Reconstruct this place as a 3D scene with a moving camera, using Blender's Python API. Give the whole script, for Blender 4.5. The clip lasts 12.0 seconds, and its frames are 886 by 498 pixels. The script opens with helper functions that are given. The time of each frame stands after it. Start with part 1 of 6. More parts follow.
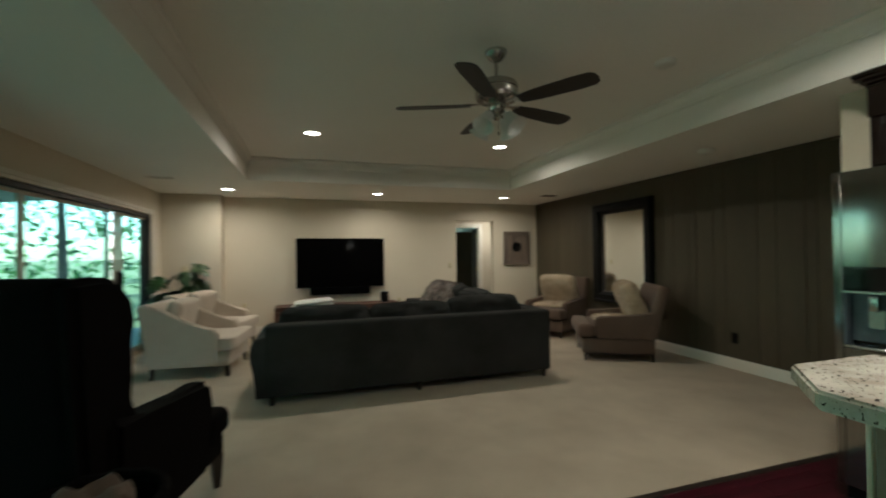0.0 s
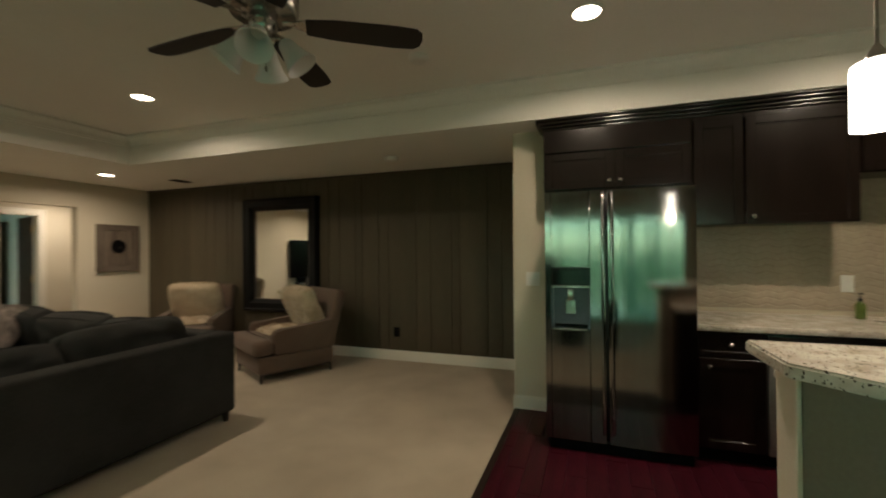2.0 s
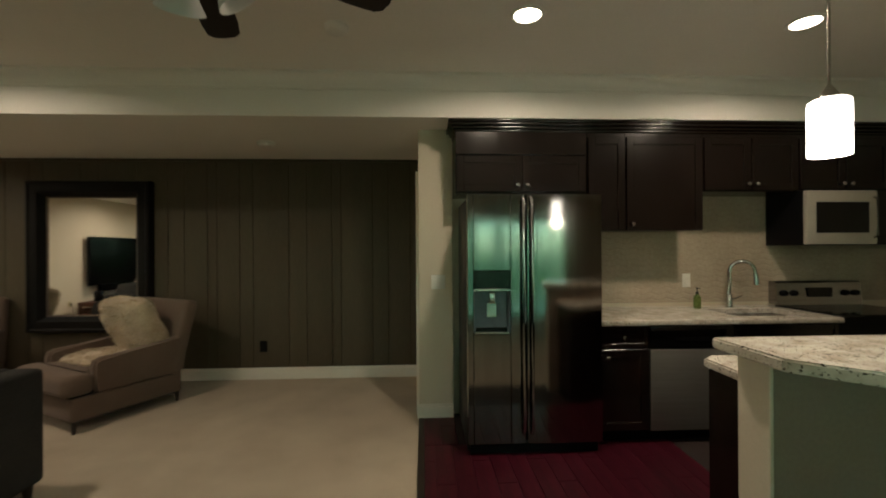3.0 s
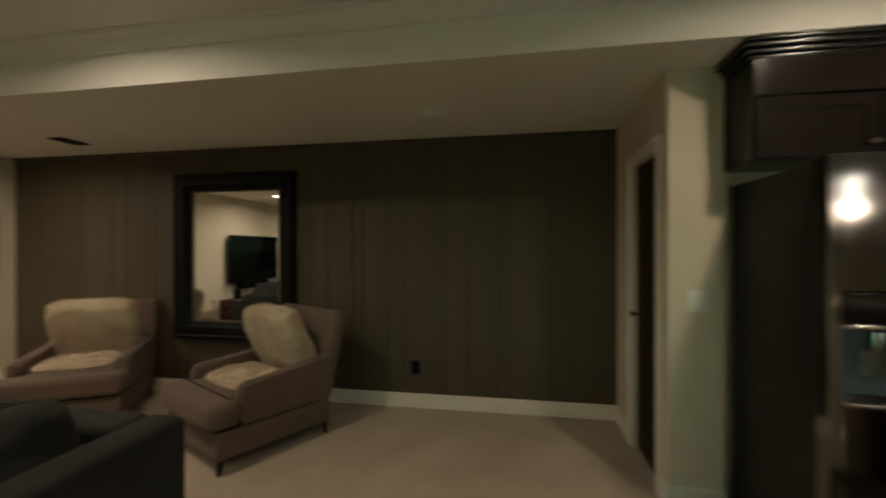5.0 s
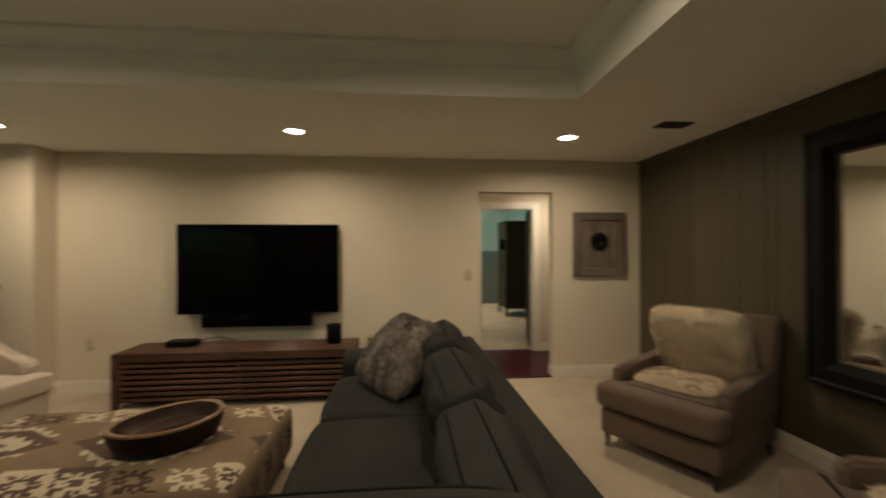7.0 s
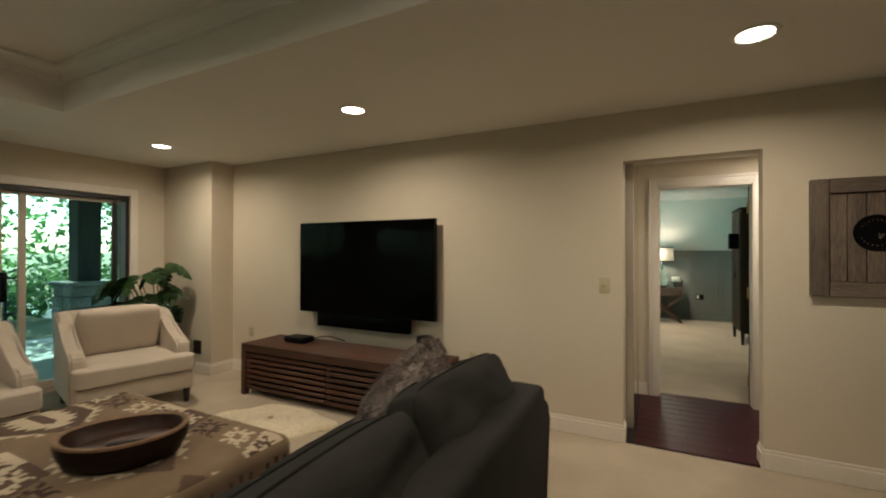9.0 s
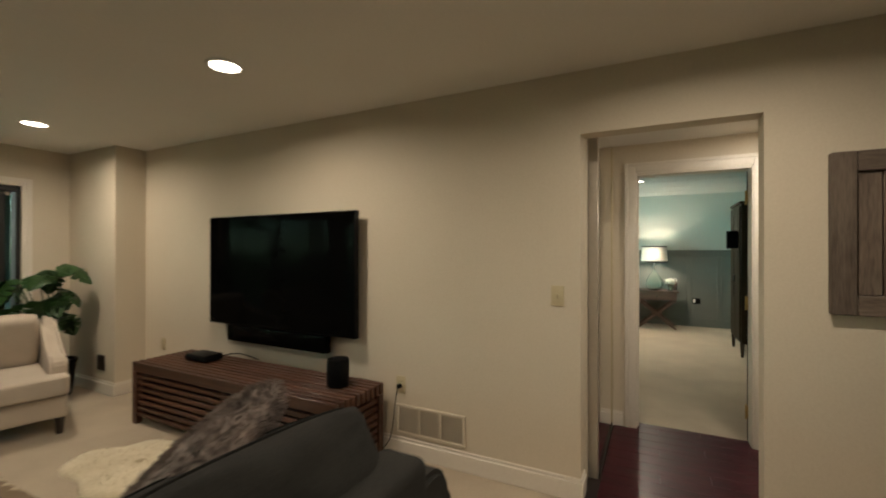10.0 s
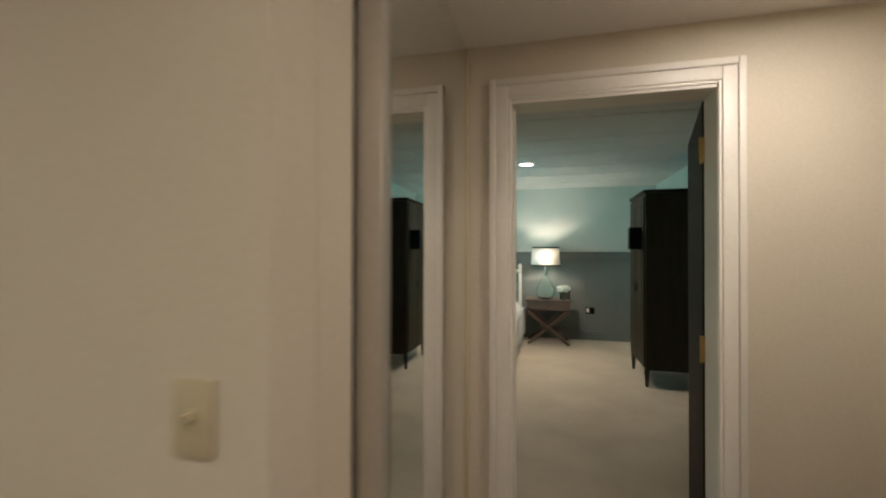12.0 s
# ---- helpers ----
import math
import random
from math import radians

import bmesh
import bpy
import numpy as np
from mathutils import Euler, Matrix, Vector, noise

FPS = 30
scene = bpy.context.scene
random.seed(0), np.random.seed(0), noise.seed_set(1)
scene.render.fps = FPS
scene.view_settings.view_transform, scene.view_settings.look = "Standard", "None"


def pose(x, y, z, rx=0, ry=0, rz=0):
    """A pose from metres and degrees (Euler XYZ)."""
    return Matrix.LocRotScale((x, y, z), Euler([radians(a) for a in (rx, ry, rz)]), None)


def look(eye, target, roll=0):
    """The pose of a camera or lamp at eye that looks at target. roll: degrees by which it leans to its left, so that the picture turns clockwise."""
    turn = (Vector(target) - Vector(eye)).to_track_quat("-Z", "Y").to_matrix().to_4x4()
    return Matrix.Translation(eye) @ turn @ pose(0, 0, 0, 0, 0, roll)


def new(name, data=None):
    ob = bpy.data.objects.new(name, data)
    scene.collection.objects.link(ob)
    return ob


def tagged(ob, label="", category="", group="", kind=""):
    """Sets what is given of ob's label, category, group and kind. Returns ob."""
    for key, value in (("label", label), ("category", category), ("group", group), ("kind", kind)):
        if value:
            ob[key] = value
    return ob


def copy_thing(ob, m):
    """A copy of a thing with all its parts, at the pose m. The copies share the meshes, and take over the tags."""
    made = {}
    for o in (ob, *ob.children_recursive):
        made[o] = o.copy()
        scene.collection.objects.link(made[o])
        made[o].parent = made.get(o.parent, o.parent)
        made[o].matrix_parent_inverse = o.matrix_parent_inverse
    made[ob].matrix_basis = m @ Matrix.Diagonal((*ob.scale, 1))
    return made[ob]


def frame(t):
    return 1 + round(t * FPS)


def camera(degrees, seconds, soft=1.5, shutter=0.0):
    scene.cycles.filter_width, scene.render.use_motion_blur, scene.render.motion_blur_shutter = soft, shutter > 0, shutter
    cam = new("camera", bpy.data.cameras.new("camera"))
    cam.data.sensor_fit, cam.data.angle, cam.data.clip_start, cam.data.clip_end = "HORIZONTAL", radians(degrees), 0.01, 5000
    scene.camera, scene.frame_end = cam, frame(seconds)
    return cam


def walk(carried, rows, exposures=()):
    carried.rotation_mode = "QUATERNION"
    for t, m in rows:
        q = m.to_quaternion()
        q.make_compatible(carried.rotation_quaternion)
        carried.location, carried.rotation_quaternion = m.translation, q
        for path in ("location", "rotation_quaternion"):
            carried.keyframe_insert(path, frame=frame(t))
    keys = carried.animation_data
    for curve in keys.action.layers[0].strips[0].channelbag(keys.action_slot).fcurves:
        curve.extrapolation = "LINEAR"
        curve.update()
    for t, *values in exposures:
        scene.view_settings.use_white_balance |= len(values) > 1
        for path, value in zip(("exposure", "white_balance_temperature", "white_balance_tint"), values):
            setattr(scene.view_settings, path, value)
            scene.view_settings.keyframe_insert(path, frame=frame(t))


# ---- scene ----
cam = camera(93.1, 12.0, soft=1.9, shutter=0.5)
# seconds, eye, heading (degrees left of +y), pitch, roll
PATH = [
    (0.0, (-0.099, -0.047, 1.338), -17.19, 0.75, -0.7),
    (0.5, (-0.141, 0.243, 1.340), -30.51, 0.55, -0.6),
    (1.0, (-0.221, 0.535, 1.343), -43.32, 0.50, -0.6),
    (1.5, (-0.285, 0.862, 1.352), -57.05, 0.42, -0.55),
    (2.0, (-0.331, 1.208, 1.363), -70.50, 0.28, -0.55),
    (2.5, (-0.292, 1.538, 1.378), -82.96, 0.12, -0.5),
    (2.7, (-0.252, 1.645, 1.382), -87.57, 0.10, -0.42),
    (4.3, (0.450, 2.388, 1.404), -98.95, -0.08, -0.1),
    (4.5, (0.556, 2.448, 1.405), -94.40, -0.10, -0.1),
    (5.0, (0.838, 2.635, 1.407), -79.90, -0.12, -0.12),
    (5.5, (1.122, 2.848, 1.404), -60.96, -0.18, -0.25),
    (6.0, (1.402, 3.059, 1.395), -42.10, -0.08, -0.35),
    (6.5, (1.620, 3.292, 1.388), -23.48, 0.12, -0.25),
    (7.0, (1.816, 3.467, 1.379), -5.55, 0.32, -0.2),
    (7.2, (1.926, 3.547, 1.378), 1.72, 0.28, -0.1),
    (8.8, (2.757, 4.470, 1.374), 25.76, 0.23, 0.0),
    (9.0, (2.835, 4.641, 1.372), 26.62, 0.30, 0.0),
    (9.5, (2.969, 5.068, 1.374), 27.32, 0.32, 0.05),
    (10.0, (3.010, 5.520, 1.380), 26.92, 0.16, 0.05),
    (10.5, (2.988, 5.990, 1.376), 24.50, 0.20, 0.1),
    (11.0, (2.958, 6.455, 1.373), 21.90, 0.28, 0.05),
    (11.5, (2.945, 6.930, 1.370), 17.60, 0.42, 0.05),
    (12.0, (3.019, 7.407, 1.366), 14.06, 0.52, 0.1),
]
EXPOSURES = [(0.0, 3.15, 5400, 5), (0.5, 3.15, 5600, 7), (1.5, 3.14, 6400, 11), (2.5, 3.20, 6350, 11), (4.5, 3.20, 6050, 11), (5.5, 3.0, 6700, 13), (7.0, 3.06, 6650, 13), (9.0, 3.14, 6150, 11), (10.5, 3.07, 6150, 12), (12.0, 2.99, 5800, 14)]
walk(cam, [(t, pose(*eye, 90 + pitch, 0, yaw) @ pose(0, 0, 0, 0, 0, roll)) for t, eye, yaw, pitch, roll in PATH], EXPOSURES)

# ---- world, sun and lamps ----
world = bpy.data.worlds.new("sky")
scene.world = world
world.use_nodes = True
wn = world.node_tree
sky = wn.nodes.new("ShaderNodeTexSky")
sky.sky_type, sky.sun_disc = "NISHITA", False
sky.sun_elevation, sky.sun_rotation = radians(52), radians(-75)
wn.links.new(sky.outputs[0], wn.nodes["Background"].inputs[0])
wn.nodes["Background"].inputs[1].default_value = 0.06

sun = new("sun", bpy.data.lights.new("sun", "SUN"))
sun.data.energy, sun.data.angle, sun.data.color = 2.0, radians(0.5), (1.0, 0.95, 0.86)
sun.matrix_world = look((-30, 8, 38), (-6, 5, 0))

WARM = (1.0, 0.82, 0.60)


def lamp(name, kind, place, watts, colour, size=0.1, aim=None, shape="DISK", size_y=None, spread=None):
    ob = new(name, bpy.data.lights.new(name, kind))
    ob.data.energy, ob.data.color = watts, colour
    if kind == "AREA":
        ob.data.shape, ob.data.size = shape, size
        if size_y:
            ob.data.size_y = size_y
        if spread:
            ob.data.spread = radians(spread)
    elif kind == "POINT":
        ob.data.shadow_soft_size = size
    ob.matrix_world = look(place, aim) if aim else Matrix.Translation(place)
    return ob


CANS = [(3.255, 7.0, 2.37), (0.942, 7.0, 2.37), (-1.335, 7.0, 2.37), (2.146, 4.75, 2.68), (-0.1, 4.72, 2.68), (2.127, 1.22, 2.68), (2.144, -0.4, 2.68)]
CAN_WATTS = 1.6
for x, y, z in CANS:
    lamp("can_lamp", "AREA", (x, y, z - 0.012), CAN_WATTS, WARM, 0.13, (x, y, 0), spread=166)
# hall (unseen lamp, added to brighten it), bedroom
lamp("unseen_hall_lamp", "AREA", (3.75, 8.55, 2.180), 1.0, (1.0, 0.86, 0.68), 0.13, (3.75, 8.55, 0))
lamp("bedroom_can_lamp", "AREA", (2.77, 12.38, 2.385), 3.1, WARM, 0.13, (2.77, 12.38, 0), spread=150)
lamp("bedroom_daylight", "AREA", (0.52, 12.0, 1.3), 1.4, (0.42, 1.0, 0.95), 1.6, (3.2, 13.9, 2.0), "RECTANGLE", 1.3, 110)
lamp("bulb", "POINT", (2.98, 14.0, 1.31), 2.3, WARM, 0.05)
# daylight through the glass doors across from the kitchen
lamp("daylight", "AREA", (-2.425, 1.36, 1.02), 0.36, (0.29, 1.0, 0.52), 4.4, (3.0, 1.36, 0.80), "RECTANGLE", 1.78, 125)
lamp("pendant_bulb", "POINT", (1.16, 0.46, 1.655), 0.6, WARM, 0.04)


# ---- materials ----
def rgb(c):
    return (c[0], c[1], c[2], 1.0)


def material(name, dark, light, scale=6.0, rough=0.6, fine=60.0, bump=0.1, metal=0.0, stretch=(1, 1, 1), random_tint=0.0, sheen=0.0, coat=0.0, spec=0.5, detail=6.0, rough_var=0.08, distance=0.004):
    """Two scales of noise between two colours, with fine relief."""
    m = bpy.data.materials.new(name)
    m.use_nodes = True
    n, l = m.node_tree.nodes, m.node_tree.links
    b = n["Principled BSDF"]
    tc = n.new("ShaderNodeTexCoord")
    mp = n.new("ShaderNodeMapping")
    mp.inputs["Scale"].default_value = stretch
    l.new(tc.outputs["Object"], mp.inputs[0])
    big = n.new("ShaderNodeTexNoise")
    big.inputs["Scale"].default_value, big.inputs["Detail"].default_value = scale, detail
    small = n.new("ShaderNodeTexNoise")
    small.inputs["Scale"].default_value, small.inputs["Detail"].default_value = fine, 3.0
    l.new(mp.outputs[0], big.inputs[0])
    l.new(mp.outputs[0], small.inputs[0])
    mix = n.new("ShaderNodeMath")
    mix.operation = "MULTIPLY_ADD"
    mix.inputs[1].default_value, mix.inputs[2].default_value = 0.45, 0.0
    l.new(small.outputs[0], mix.inputs[0])
    add = n.new("ShaderNodeMath")
    add.operation = "MULTIPLY_ADD"
    add.inputs[1].default_value = 0.55
    l.new(big.outputs[0], add.inputs[0])
    l.new(mix.outputs[0], add.inputs[2])
    ramp = n.new("ShaderNodeValToRGB")
    ramp.color_ramp.elements[0].position, ramp.color_ramp.elements[1].position = 0.34, 0.66
    ramp.color_ramp.elements[0].color, ramp.color_ramp.elements[1].color = rgb(dark), rgb(light)
    l.new(add.outputs[0], ramp.inputs[0])
    out = ramp.outputs[0]
    if random_tint:
        info = n.new("ShaderNodeObjectInfo")
        hsv = n.new("ShaderNodeHueSaturation")
        ma = n.new("ShaderNodeMapRange")
        ma.inputs["To Min"].default_value, ma.inputs["To Max"].default_value = 1 - random_tint, 1 + random_tint
        l.new(info.outputs["Random"], ma.inputs[0])
        l.new(ma.outputs[0], hsv.inputs["Value"])
        l.new(out, hsv.inputs["Color"])
        out = hsv.outputs[0]
    l.new(out, b.inputs["Base Color"])
    b.inputs["Metallic"].default_value = metal
    b.inputs["Specular IOR Level"].default_value = spec
    rr = n.new("ShaderNodeMapRange")
    rr.inputs["To Min"].default_value, rr.inputs["To Max"].default_value = max(0.02, rough - rough_var), min(1, rough + rough_var)
    l.new(big.outputs[0], rr.inputs[0])
    l.new(rr.outputs[0], b.inputs["Roughness"])
    if sheen:
        b.inputs["Sheen Weight"].default_value = sheen
        b.inputs["Sheen Roughness"].default_value = 0.6
    if coat:
        b.inputs["Coat Weight"].default_value = coat
        b.inputs["Coat Roughness"].default_value = 0.12
    if bump:
        bp = n.new("ShaderNodeBump")
        bp.inputs["Strength"].default_value, bp.inputs["Distance"].default_value = bump, distance
        l.new(add.outputs[0] if fine < 20 else small.outputs[0], bp.inputs["Height"])
        l.new(bp.outputs[0], b.inputs["Normal"])
    return m


def plain(name, c, rough=0.5, metal=0.0,  emit=0.0, transmission=0.0, ior=1.45, emit_colour=None):
    m = bpy.data.materials.new(name)
    m.use_nodes = True
    b = m.node_tree.nodes["Principled BSDF"]
    b.inputs["Base Color"].default_value = rgb(c)
    b.inputs["Roughness"].default_value, b.inputs["Metallic"].default_value = rough, metal
    b.inputs["Transmission Weight"].default_value, b.inputs["IOR"].default_value = transmission, ior
    if emit:
        b.inputs["Emission Color"].default_value = rgb(emit_colour or c)
        b.inputs["Emission Strength"].default_value = emit
    return m


M_WALL = material("cream_wall_paint", (0.60, 0.53, 0.41), (0.66, 0.59, 0.47), 1.2, 0.75, 90, 0.06, distance=0.002)
M_CEIL = material("ceiling_paint", (0.79, 0.76, 0.70), (0.84, 0.81, 0.75), 1.0, 0.85, 70, 0.04, distance=0.002)
M_TRIM = material("white_trim_paint", (0.72, 0.67, 0.58), (0.78, 0.73, 0.64), 3.0, 0.42, 50, 0.03, distance=0.001)
M_PANEL = material("olive_brown_panelling", (0.061, 0.048, 0.029), (0.092, 0.074, 0.046), 1.5, 0.55, 30, 0.06, stretch=(3, 3, 0.35), random_tint=0.06, spec=0.3)
M_CARPET = material("beige_carpet", (0.415, 0.343, 0.25), (0.58, 0.496, 0.372), 2.4, 0.97, 130, 1.0, sheen=0.08, distance=0.01)
M_WOODFLOOR = material("red_cherry_floorboards", (0.020, 0.0026, 0.0054), (0.064, 0.0086, 0.0170), 2.0, 0.30, 14, 0.05, stretch=(1.0, 7, 1), random_tint=0.10, spec=0.2)
M_GROUT = plain("dark_joint", (0.02, 0.012, 0.01), 0.8)
M_ESPRESSO = material("espresso_cabinet_wood", (0.0055, 0.0033, 0.0026), (0.013, 0.0078, 0.0060), 3.0, 0.20, 24, 0.04, stretch=(6, 6, 0.7), random_tint=0.1, spec=0.5)
M_BLACK = material("black_plastic", (0.0025, 0.0025, 0.003), (0.005, 0.005, 0.0055), 9, 0.45, 80, 0.04, spec=0.12)
M_NICKEL = material("brushed_nickel", (0.38, 0.362, 0.332), (0.48, 0.462, 0.428), 8, 0.25, 120, 0.05, metal=1.0, distance=0.001)
M_STEEL = material("brushed_stainless_steel", (0.32, 0.315, 0.31), (0.42, 0.415, 0.41), 1.0, 0.15, 26, 0.012, metal=1.0, stretch=(1, 0.25, 26), rough_var=0.04, distance=0.0012)
M_FRIDGE = material("brushed_refrigerator_steel", (0.235, 0.226, 0.214), (0.29, 0.280, 0.266), 1.0, 0.10, 26, 0.004, metal=1.0, stretch=(1, 26, 0.3), rough_var=0.02, distance=0.0012)
M_GLASS = plain("window_glass", (0.55, 0.92, 0.78), 0.0, transmission=1.0, ior=1.02)
M_MIRROR = plain("mirror_glass", (0.88, 0.90, 0.89), 0.01, metal=1.0)
M_CANGLOW = plain("lit_lamp_lens", (1, 1, 1), 0.5, emit=2.2, emit_colour=(1.0, 0.86, 0.66))


# ---- mesh helpers ----
def box(bm, x0, x1, y0, y1, z0, z1, bevel=0.0, seg=1, m=None):
    """An axis-aligned box, with rounded edges if bevel."""
    r = bmesh.ops.create_cube(bm, size=1.0)
    vs = r["verts"]
    bmesh.ops.transform(bm, verts=vs, matrix=Matrix.Translation(((x0 + x1) / 2, (y0 + y1) / 2, (z0 + z1) / 2)) @ Matrix.Diagonal((abs(x1 - x0), abs(y1 - y0), abs(z1 - z0), 1)))
    if bevel:
        es = list({e for v in vs for e in v.link_edges})
        rb = bmesh.ops.bevel(bm, geom=vs + es, offset=bevel, segments=seg, profile=0.5, affect="EDGES")
        vs = [v for v in rb["verts"]]
        if m is not None:
            vs = list({v for f in rb["faces"] for v in f.verts} | set(vs))
    if m is not None:
        bmesh.ops.transform(bm, verts=[v for v in vs if v.is_valid], matrix=m)
    return bm


def boxes(*rows, bevel=0.0, seg=1):
    bm = bmesh.new()
    for r in rows:
        box(bm, *r, bevel=bevel, seg=seg)
    return bm


def cyl(bm, p0, p1, r0, r1=None, n=16, caps=True):
    """A cylinder or cone from p0 to p1."""
    p0, p1 = Vector(p0), Vector(p1)
    d = p1 - p0
    m = Matrix.Translation((p0 + p1) / 2) @ d.to_track_quat("Z", "Y").to_matrix().to_4x4()
    bmesh.ops.create_cone(bm, cap_ends=caps, segments=n, radius1=r0, radius2=r0 if r1 is None else r1, depth=d.length, matrix=m)
    return bm


def lathe(bm, profile, n=24, at=(0, 0, 0), turn=None, caps=True):
    """A turned body from (radius, height) pairs."""
    m = Matrix.Translation(at) @ (turn or Matrix())
    rings = [[bm.verts.new(m @ Vector((r * math.cos(2 * math.pi * i / n), r * math.sin(2 * math.pi * i / n), z))) for i in range(n)] for r, z in profile]
    for a, b in zip(rings, rings[1:]):
        for i in range(n):
            bm.faces.new((a[i], a[(i + 1) % n], b[(i + 1) % n], b[i]))
    if caps and profile[0][0] > 1e-4:
        bm.faces.new(rings[0][::-1])
    if caps and profile[-1][0] > 1e-4:
        bm.faces.new(rings[-1])
    return bm


def tube(bm, points, r, n=8, r_end=None):
    """A round bar along points."""
    pts = [Vector(p) for p in points]
    rings = []
    for i, p in enumerate(pts):
        d = (pts[min(i + 1, len(pts) - 1)] - pts[max(i - 1, 0)]).normalized()
        q = d.to_track_quat("Z", "Y")
        rr = r if r_end is None else r + (r_end - r) * i / (len(pts) - 1)
        rings.append([bm.verts.new(p + q @ Vector((rr * math.cos(2 * math.pi * k / n), rr * math.sin(2 * math.pi * k / n), 0))) for k in range(n)])
    for a, b in zip(rings, rings[1:]):
        for k in range(n):
            bm.faces.new((a[k], a[(k + 1) % n], b[(k + 1) % n], b[k]))
    bm.faces.new(rings[0][::-1])
    bm.faces.new(rings[-1])
    return bm


def prism(bm, outline, axis, a, b):
    """A closed outline of 2D points pushed along an axis from a to b. x: (y, z); y: (x, z); z: (x, y)."""
    def place(p, t):
        return {"x": (t, p[0], p[1]), "y": (p[0], t, p[1]), "z": (p[0], p[1], t)}[axis]
    lo = [bm.verts.new(place(p, a)) for p in outline]
    hi = [bm.verts.new(place(p, b)) for p in outline]
    bm.faces.new(lo)
    bm.faces.new(hi[::-1])
    for i in range(len(lo)):
        j = (i + 1) % len(lo)
        bm.faces.new((lo[j], lo[i], hi[i], hi[j]))
    return bm


def cushion(bm, sx, sy, sz, m=None, round_xy=0.12, puff=0.5, n=14, wobble=0.0, seed=0, edge=0.0):
    """A stuffed cushion: a rounded pad, thick in the middle; edge: how thick its border is."""
    rows = []
    for side in (1, -1):
        grid = []
        for i in range(n + 1):
            row = []
            for j in range(n + 1):
                u, v = -1 + 2 * i / n, -1 + 2 * j / n
                u, v = math.sin(u * math.pi / 2) * 0.5 + u * 0.5, math.sin(v * math.pi / 2) * 0.5 + v * 0.5
                k = max(abs(u), abs(v))
                c = round_xy * (abs(u) * abs(v)) ** 3
                x, y = u * (1 - c) * sx / 2, v * (1 - c) * sy / 2
                h = max(0.0, (1 - abs(u) ** 5) * (1 - abs(v) ** 5)) ** 0.42
                h2 = (1 - 0.30 * puff * (u * u + v * v)) * h
                h2 = edge + (1 - edge) * h2
                w = wobble * (noise.noise(Vector((u * 2.3 + seed, v * 2.3, side * 3 + seed * 1.7))) + 0.3 * noise.noise(Vector((u * 3.5 + seed, v * 9.0 + u * 2, side * 3 + seed)))) * h
                p = Vector((x, y, side * sz / 2 * h2 + w))
                row.append(p)
            grid.append(row)
        rows.append(grid)
    tops = [[bm.verts.new(m @ p if m is not None else p) for p in r] for r in rows[0]]
    bots = [[tops[i][j] if edge == 0 and (i in (0, n) or j in (0, n)) else bm.verts.new(m @ rows[1][i][j] if m is not None else rows[1][i][j]) for j in range(n + 1)] for i in range(n + 1)]
    for i in range(n):
        for j in range(n):
            bm.faces.new((tops[i][j], tops[i + 1][j], tops[i + 1][j + 1], tops[i][j + 1]))
            bm.faces.new((bots[i][j], bots[i][j + 1], bots[i + 1][j + 1], bots[i + 1][j]))
    if edge:
        ring = [(i, 0) for i in range(n)] + [(n, j) for j in range(n)] + [(i, n) for i in range(n, 0, -1)] + [(0, j) for j in range(n, 0, -1)]
        for q, (i, j) in enumerate(ring):
            k, w = ring[(q + 1) % len(ring)]
            bm.faces.new((tops[i][j], bots[i][j], bots[k][w], tops[k][w]))
    return bm


def fur(bm, base, count, length, width, seed, lean=(0, 0, -0.4)):
    """Tufts of hair on the faces of another bmesh."""
    rng = random.Random(seed)
    faces = list(base.faces)
    weights = [f.calc_area() for f in faces]
    for f in rng.choices(faces, weights, k=count):
        vs = [v.co for v in f.verts]
        a, b = rng.random(), rng.random()
        p = vs[0].lerp(vs[1], a).lerp(vs[-1].lerp(vs[-2], a), b)
        nrm = f.normal
        lo = Vector((noise.noise(p * 7 + Vector((seed, 0, 0))), noise.noise(p * 7 + Vector((0, seed, 9))), noise.noise(p * 7 + Vector((3, 5, seed))))) * 1.1
        d = (nrm * 0.7 + Vector(lean) + lo + Vector((rng.uniform(-.3, .3), rng.uniform(-.3, .3), rng.uniform(-.3, .3)))).normalized()
        s = d.cross(Vector((rng.uniform(-1, 1), rng.uniform(-1, 1), rng.uniform(-1, 1)))).normalized() * width
        q = p + d * length * rng.uniform(0.6, 1.2)
        base_v = [bm.verts.new(p - nrm * 0.004 + s), bm.verts.new(p - nrm * 0.004 - s), bm.verts.new(p.lerp(q, 0.6) - s * 0.8 + nrm * length * 0.12), bm.verts.new(q)]
        bm.faces.new(base_v)
    return bm


def mesh_of(name, bm, mats, smooth=None):
    bmesh.ops.recalc_face_normals(bm, faces=bm.faces[:])
    me = bpy.data.meshes.new(name)
    bm.to_mesh(me)
    bm.free()
    for m in (mats if isinstance(mats, (list, tuple)) else [mats]):
        me.materials.append(m)
    if smooth is not None:
        me.shade_smooth()
        me.set_sharp_from_angle(angle=radians(smooth))
    return me


def thing(name, label, category, at=(0, 0, 0), turn=0.0, group="", kind=""):
    """A thing: an Empty at its base."""
    ob = new(name)
    ob.empty_display_size = 0.1
    ob.matrix_world = pose(*at, 0, 0, turn)
    return tagged(ob, label, category, group, kind)


def part(name, bm, mat, parent, label="", smooth=40, m=None):
    """One mesh object under a thing or a part."""
    ob = new(name, mesh_of(name, bm, mat, smooth))
    ob.parent = parent
    if m is not None:
        ob.matrix_local = m
    return tagged(ob, label)


